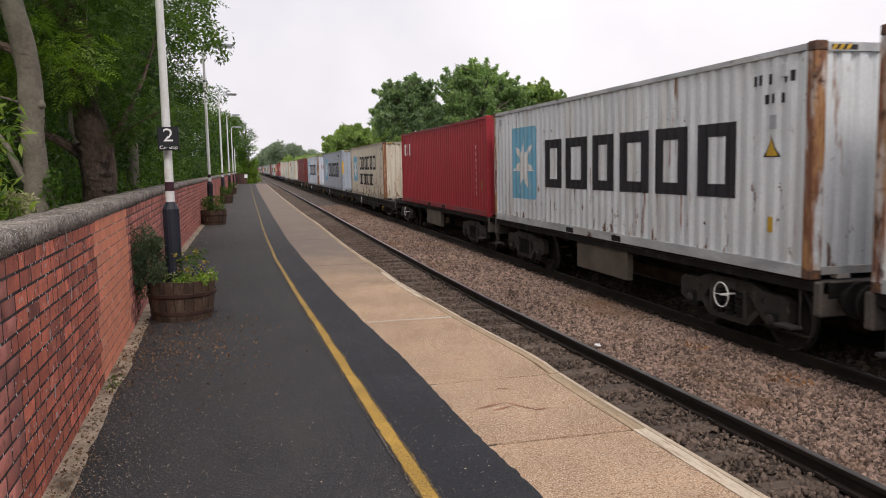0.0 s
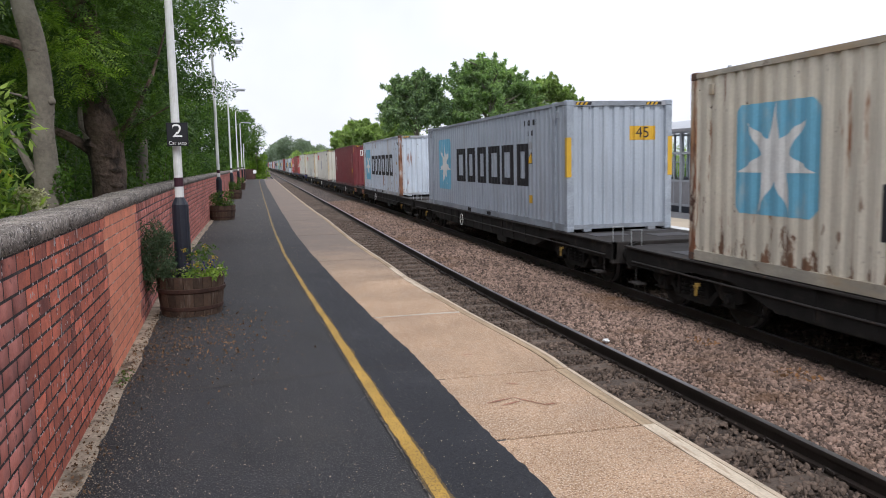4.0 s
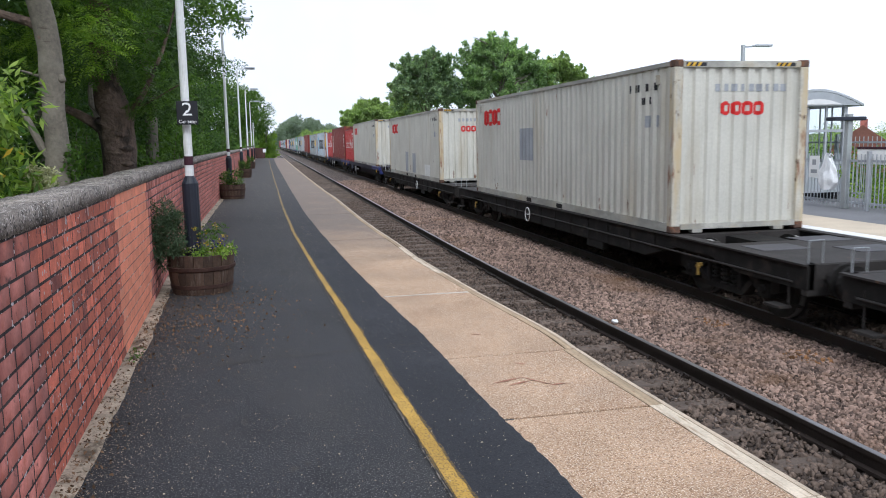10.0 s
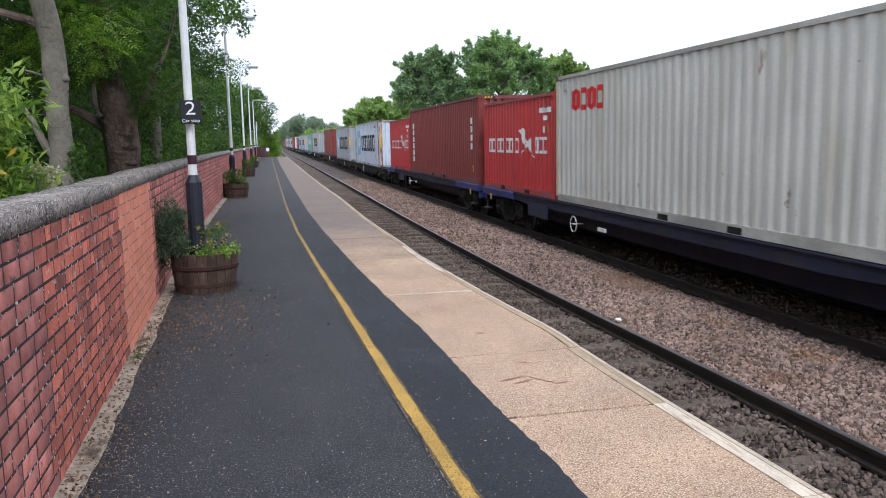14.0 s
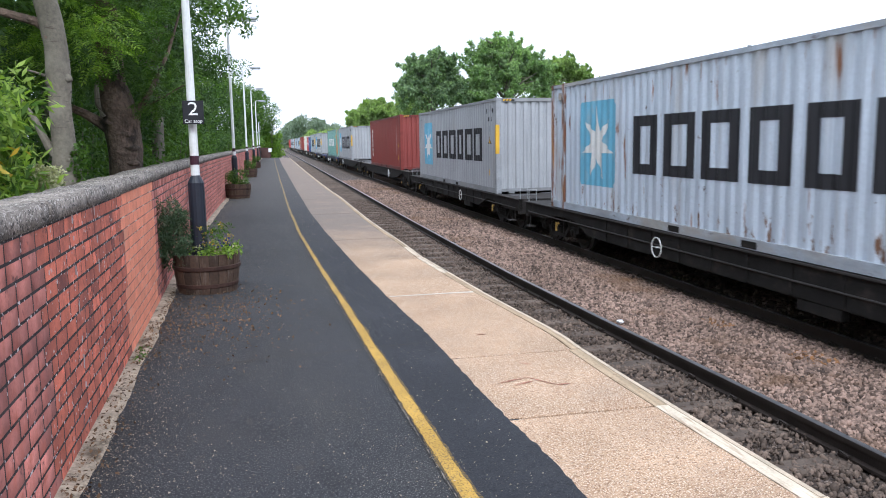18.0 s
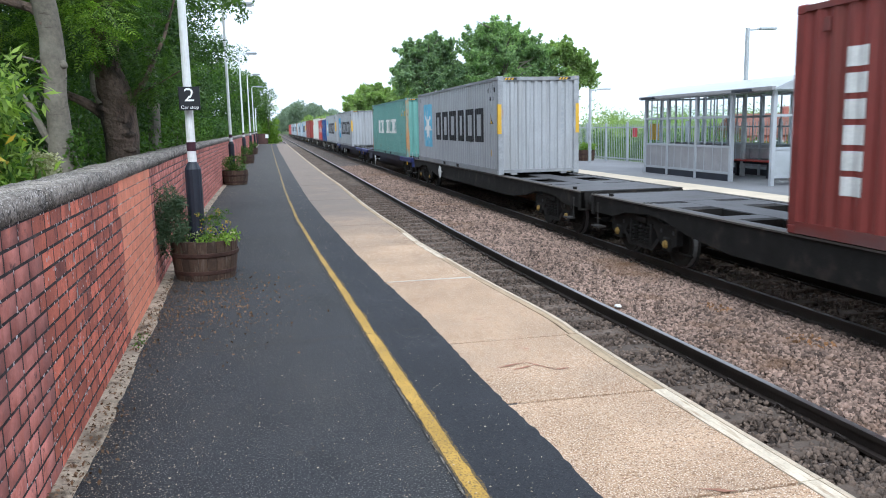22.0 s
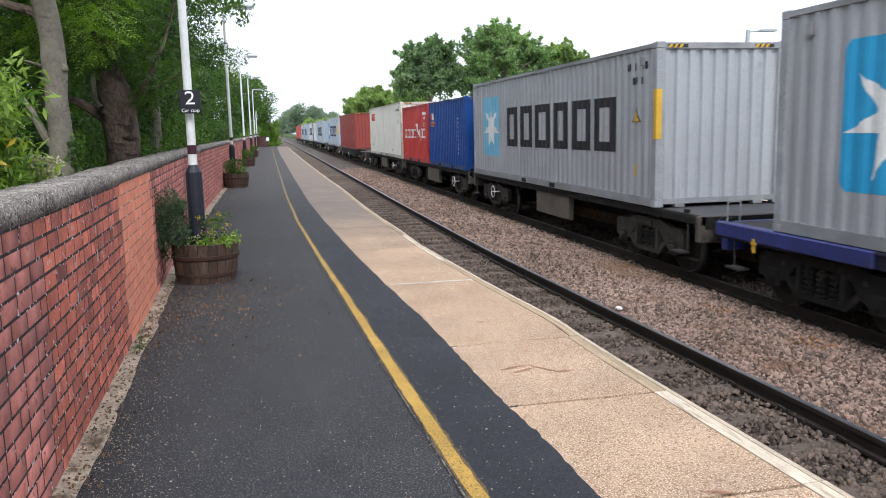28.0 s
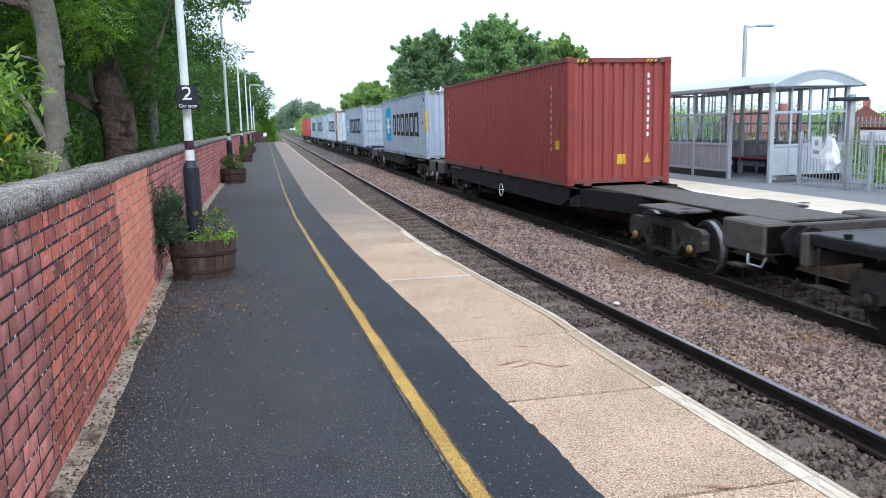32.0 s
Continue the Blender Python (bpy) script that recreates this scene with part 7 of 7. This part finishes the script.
def litter():
    """Fallen petals and bits on the tarmac, thickest along the wall."""
    n = 14000
    y = 2.6 + 36 * rng.uniform(0, 1, n) ** 1.7
    near = rng.uniform(0, 1, n) < 0.6
    x = np.where(near, WALL_X + 0.08 + np.abs(rng.normal(0, 0.22, n)), rng.uniform(WALL_X + 0.1, 1.22, n)) + np.interp(y, BEND_Y, BEND_X)
    s = rng.uniform(0.0022, 0.0065, n) * np.where(rng.uniform(0, 1, n) < 0.04, 1.7, 1.0)
    a = rng.uniform(0, 6.28, n)
    ux, uy = np.cos(a) * s, np.sin(a) * s
    z = rng.uniform(0.012, 0.016, n)
    v = np.stack([np.stack([x + ux, y + uy, z], -1), np.stack([x - uy * 0.6, y + ux * 0.6, z + 0.003], -1), np.stack([x - ux, y - uy, z], -1), np.stack([x + uy * 0.6, y - ux * 0.6, z + 0.004], -1)], 1).reshape(-1, 3)
    q = np.arange(n * 4).reshape(-1, 4)
    m = mat("dry petals", (0.34, 0.29, 0.22), 0.9, var=0.2, island=0.7, bump=0)
    k = 3200
    yy = 2.7 + 24 * rng.uniform(0, 1, k) ** 1.6
    xx = WALL_X + 0.02 + np.abs(rng.normal(0, 0.09, k)) + np.interp(yy, BEND_Y, BEND_X)
    near_barrel = rng.uniform(0, 1, k) < 0.4
    xx, yy = np.where(near_barrel, rng.normal(-0.7, 0.38, k), xx), np.where(near_barrel, rng.normal(7.3, 0.8, k), yy)
    keep = xx > WALL_X - 0.1
    cen = np.stack([xx, yy, rng.uniform(0.02, 0.03, k)], -1)[keep]
    lv = leaf_mesh("dead_leaves", cen, np.full(len(cen), 0.004), 1, 0.026, mat("dry brown leaf", (0.17, 0.105, 0.06), 0.9, var=0.3, island=0.6, bump=0), up=2.5, narrow=0.6)
    tagged(lv, "dry brown leaves gathered along the wall foot", "litter", kind="stuff")
    tagged(fast("fallen_petals", v, q, m), "scattered pale petals and dry bits on the tarmac", "litter", kind="stuff")


# ---------------------------------------------------------------- far platform furniture
def shelter():
    x0, x1, ya, yb = 11.55, 13.55, 16.5, 22.9
    t = thing("waiting_shelter", "grey steel and glass waiting shelter with curved roof", "shelter")
    ys = [16.5, 18.2, 19.9, 21.5, 22.9]
    for x in (x0, x1):
        for y in ys:
            part("post", boxes((x - 0.05, x + 0.05, y - 0.05, y + 0.05, 0, 2.3), bevel=0.008), GREYPAINT, t)
        for z in (0.18, 0.85, 1.62, 2.2):
            for a, b in zip(ys, ys[1:]):
                if x == x0 and a in (16.5,) and z < 2:
                    continue
                part("rail", boxes((x - 0.03, x + 0.03, a + 0.05, b - 0.05, z, z + 0.06)), GREYPAINT, t)
        for a, b in zip(ys, ys[1:]):
            if x == x0 and a == 16.5:
                continue
            part("lower_panel", boxes((x - 0.012, x + 0.012, a + 0.05, b - 0.05, 0.24, 0.85)), DARKGREY, t, "dark grey panel")
            for k in range(1, 4):
                y = a + (b - a) * k / 4
                part("mullion", boxes((x - 0.016, x + 0.016, y - 0.015, y + 0.015, 0.24, 2.2)), GREYPAINT, t)
            g = part("pane", boxes((x - 0.004, x + 0.004, a + 0.05, b - 0.05, 0.91, 2.2)), GLASS, t, "clear glass pane")
            g.visible_shadow = False
    for y in (ya, yb):
        for z in (0.18, 0.85, 1.62, 2.2):
            part("rail", boxes((x0 + 0.05, x1 - 0.05, y - 0.03, y + 0.03, z, z + 0.06)), GREYPAINT, t)
        for k in range(1, 4):
            x = x0 + (x1 - x0) * k / 4
            part("mullion", boxes((x - 0.025, x + 0.025, y - 0.025, y + 0.025, 0.24, 2.2)), GREYPAINT, t)
        part("lower_panel", boxes((x0 + 0.05, x1 - 0.05, y - 0.01, y + 0.01, 0.24, 0.85)), GREYPAINT, t, "grey panel")
        g = part("pane", boxes((x0 + 0.05, x1 - 0.05, y - 0.004, y + 0.004, 0.91, 2.2)), GLASS, t, "clear glass pane")
        g.visible_shadow = False
    part("kick_plate", boxes((x0 - 0.02, x0 + 0.02, 18.2, yb, 0.0, 0.17), (x1 - 0.02, x1 + 0.02, ya, yb, 0.0, 0.17)), NAVY, t)
    # barrel-vaulted roof
    n = 14
    arc = []
    for k in range(n + 1):
        f = k / n
        arc.append((x0 - 0.12 + (x1 - x0 + 0.5) * f, 2.27 + 0.35 * math.sin(math.pi * f)))
    out = arc + [(x, z - 0.05) for x, z in reversed(arc)]
    part("roof", prism(out, "y", ya - 0.18, yb + 0.2), mat("pale roof sheet", (0.42, 0.44, 0.47), 0.35, 0.2, var=0.08, big=1, fine=30, bump=0.03), t, "pale curved roof")
    gable = [(x0 - 0.08, 2.24)] + [(x, z - 0.052) for x, z in arc[1:-1]] + [(x1 + 0.3, 2.24)]
    part("gable", prism(gable, "y", ya - 0.17, ya - 0.15), GREYPAINT, t, "grey arched gable")
    lens = [(x0 + 0.5 + 1.3 * k / 8, 2.26 + 0.13 * math.sin(math.pi * k / 8)) for k in range(9)]
    part("gable_light", prism(lens, "y", ya - 0.176, ya - 0.171), WHITE, t, "pale lower panel of the gable")
    part("gutter", boxes((x0 - 0.18, x0 - 0.08, ya - 0.15, yb + 0.2, 2.24, 2.32)), DARKGREY, t)
    for yl in (17.5, 22.4):
        part("lamp_box", boxes((x0 - 0.28, x0 - 0.05, yl - 0.35, yl + 0.35, 2.23, 2.29)), NAVY, t, "slim dark lamp box")
    part("poster", boxes((x0 + 0.12, x0 + 0.42, yb - 0.03, yb - 0.018, 1.0, 1.5)), HAZARD_Y, t, "small yellow poster on the glass")
    # bench with red seats inside
    b = thing("bench", "row of red seats on a dark frame", "bench", pose(13.0, 19.3, 0))
    for k in range(4):
        part("seat", boxes((-0.22, 0.2, -0.75 + 0.45 * k, -0.35 + 0.45 * k, 0.43, 0.47), bevel=0.015), mat("red seat", (0.35, 0.035, 0.025), 0.5, var=0.1), b)
        part("backrest", boxes((0.2, 0.24, -0.75 + 0.45 * k, -0.35 + 0.45 * k, 0.5, 0.78), bevel=0.01), DARKGREY, b)
    part("seat_beam", boxes((-0.03, 0.03, -0.8, 1.05, 0.36, 0.42)), NAVY, b)
    for y in (-0.6, 0.85):
        part("leg", boxes((-0.04, 0.04, y - 0.04, y + 0.04, 0.0, 0.37)), NAVY, b)


def fence(name, pts, h, label, pale_step=0.105, material=None):
    t = thing(name, label, "fence")
    material = material or GREYPAINT
    one = None
    for (xa, ya), (xb, yb) in zip(pts, pts[1:]):
        ln = math.hypot(xb - xa, yb - ya)
        n = int(ln / pale_step)
        ang = math.degrees(math.atan2(yb - ya, xb - xa))
        for k in range(n):
            f = (k + 0.5) / n
            if one is None:
                one = part("pale", boxes((-0.007, 0.007, -0.007, 0.007, 0.06, h)), material, t)
                ob = one
            else:
                ob = new("pale", one.data)
                ob.parent = t
            ob.matrix_basis = pose(xa + (xb - xa) * f, ya + (yb - ya) * f, 0, 0, 0, ang)
        m = int(ln / 2.6) + 1
        for k in range(m + 1):
            f = k / m
            p = part("post", boxes((-0.035, 0.035, -0.035, 0.035, 0, h + 0.06)), material, t)
            p.matrix_basis = pose(xa + (xb - xa) * f, ya + (yb - ya) * f, 0, 0, 0, ang)
        for z in (0.12, h - 0.16):
            rl = part("rail", boxes((0, ln, 0.016, 0.04, z, z + 0.045)), material, t)
            rl.matrix_basis = pose(xa, ya, 0, 0, 0, ang)
    return t


def station_lamp(x, y, h, turn=0):
    t = thing("lamp_post", "slim galvanised lamp post with a flat arm", "lamp post", pose(x, y, 0, 0, 0, turn), group="lamp posts on the far platform")
    part("column", turned([(0.07, 0), (0.055, h)], 12), GALV, t)
    part("arm", tube([(0, 0, h - 0.05), (0.25, 0, h - 0.04), (0.45, 0, h - 0.01)], 0.025, 6), GALV, t)
    hd = boxes((0.35, 0.85, -0.1, 0.1, h - 0.04, h + 0.01))
    part("lantern", hd, GALV, t)


def far_side():
    fence("metal_fence", [(11.9, 15.9), (11.9, 5.0)], 1.15, "grey steel bar fence along the platform back")
    fence("metal_fence", [(13.9, 24.6), (13.9, 27.2), (13.6, 32.5), (13.6, 62.0)], 1.5, "pale grey steel fence behind the far platform", 0.14)
    fence("metal_fence", [(13.95, 5.0), (13.95, 24.5)], 1.5, "grey steel fence behind the shelter", 0.14)
    barrel(13.1, 31.4, 0.36, 0.45)
    planting(13.1, 31.4, 0.42, [("bedding_plants", "green bedding plants in the barrel", 30, 0.3, (0.0, 0.3), 40, 0.07, LEAF_BRIGHT, 0.45)])
    station_lamp(13.0, 19.9, 4.05)
    station_lamp(12.75, 30.2, 2.92)
    station_lamp(25.0, 34.4, 3.5, 180)
    # lit information post by the shelter
    t = thing("sign_post", "grey post carrying a flat dark light box", "sign post", pose(11.9, 14.35, 0))
    part("column", boxes((-0.06, 0.06, -0.06, 0.06, 0, 1.98), bevel=0.01), GALV, t)
    part("light_box", boxes((-0.45, 0.32, -0.14, 0.14, 1.84, 1.92), bevel=0.015), NAVY, t)
    # station name board, lettering as plain bars
    s = thing("name_board", "white station name board with a dark bar", "sign", pose(11.95, 12.6, 0))
    part("board", boxes((-0.02, 0.02, -1.5, 1.5, 0.95, 1.25), bevel=0.004), SIGNWHITE, s)
    part("text_bar", boxes((-0.026, -0.018, -0.3, 0.5, 1.05, 1.15)), NAVY, s)
    part("top_band", boxes((-0.03, 0.03, -1.5, 1.5, 1.25, 1.30)), MAROON, s)
    n = thing("notice", "white paper notice tied to the fence", "sign", pose(11.86, 15.3, 0))
    part("sheet", boxes((-0.006, 0.006, -0.16, 0.16, 0.62, 1.1)), SIGNWHITE, n)
    part("text_bar", boxes((-0.009, -0.004, -0.1, 0.1, 0.72, 0.8), (-0.009, -0.004, -0.06, 0.06, 0.9, 1.02)), GREYPATCH, n)
    # white plastic bag on the fence
    b = thing("plastic_bag", "crumpled white plastic bag hung on the fence", "bag", pose(11.78, 14.75, 0))
    bm = bmesh.new()
    n, m = 26, 16
    rows = []
    for j in range(m + 1):
        f = j / m
        z = 1.12 - 0.72 * f
        wd = 0.06 + 0.17 * min(1, f * 2.2) - 0.05 * max(0, f - 0.8) * 4
        row = []
        for i in range(n):
            a = 2 * math.pi * i / n
            k = 1 + 0.35 * noise.noise((math.cos(a) * 1.7, math.sin(a) * 1.7, f * 3.5)) + 0.12 * math.sin(5 * a + 4 * f)
            row.append(bm.verts.new((0.09 * k * math.cos(a) * (0.5 + f), wd * k * math.sin(a), z + 0.05 * noise.noise((a, f * 4, 2)) + (0.06 * math.sin(a) if f < 0.2 else 0))))
        rows.append(row)
    for ra, rb in zip(rows, rows[1:]):
        for i in range(n):
            bm.faces.new((ra[i], ra[(i + 1) % n], rb[(i + 1) % n], rb[i]))
    bm.faces.new(rows[-1])
    part("body", bm, mat("white plastic film", (0.75, 0.76, 0.78), 0.35, var=0.06, big=8, fine=30, bump=0.4), b)
    part("tie", tube([(0.0, 0.0, 1.1), (0.06, 0.02, 1.16), (0.12, 0.0, 1.1)], 0.012, 6), bpy.data.materials["white plastic film"], b)
    d = thing("warning_sign", "small red sign on the fence", "sign", pose(13.84, 28.4, 0))
    part("plate", boxes((-0.01, 0.01, -0.2, 0.2, 1.0, 1.35)), mat("faded red sign", (0.5, 0.06, 0.07), 0.6, var=0.1), d)
    # a crushed scrap in the ballast
    w = thing("litter_scrap", "crushed pale wrapper lying on the ballast", "litter", pose(4.76, 10.2, -1.03))
    bm = bmesh.new()
    bmesh.ops.create_icosphere(bm, subdivisions=2, radius=0.05)
    for v in bm.verts:
        v.co *= 1 + 0.5 * noise.noise(v.co * 30)
        v.co.z *= 0.5
    part("wrapper", bm, SIGNWHITE, w)
    # houses behind
    for i, (x, y, w, d, h) in enumerate([(67.5, 79, 12, 6.6, 3.4), (86, 74, 13, 7, 3.4), (60, 88, 9, 7, 3.2)]):
        hs = thing("house", "brick house with a red tiled roof", "house", pose(x, y, -3.5, 0, 0, (49, 40, 0)[i]), group="houses beyond the railway")
        part("wall", boxes((-w / 2, w / 2, -d / 2, d / 2, 0, h)), BRICK_FAR, hs)
        part("roof", prism([(-d / 2 - 0.3, h), (d / 2 + 0.3, h), (0, h + 2.6)], "x", -w / 2 - 0.2, w / 2 + 0.2), mat("red roof tile", (0.19, 0.085, 0.065), 0.9, var=0.2, big=2, fine=12, bump=0.3) if i == 0 else bpy.data.materials["red roof tile"], hs)
        part("chimney", boxes((w * 0.3, w * 0.3 + 0.7, -0.4, 0.4, h + 1.2, h + 3.4)), BRICK_FAR, hs)
        for k in range(3):
            wx = -w / 2 + w * (k + 0.5) / 3
            win = part("window", boxes((wx - 0.55, wx + 0.55, -d / 2 - 0.04, -d / 2 + 0.02, h * 0.35, h * 0.8)), WHITE, hs)
            part("pane", boxes((wx - 0.45, wx + 0.45, -d / 2 - 0.05, -d / 2 - 0.042, h * 0.39, h * 0.76)), NAVY, win)


ground()
ballast()
near_platform()
far_platform()
train()
left_trees()
right_trees()
furniture()
litter()
shelter()
far_side()
track(4.62 - 0.0 - 0.7525, 1.0, "nearer railway track with brown rails and worn sleepers")
track(TRACK2, 0.0, "further railway track under the passing train")
wall()
lime_streak()
motions()
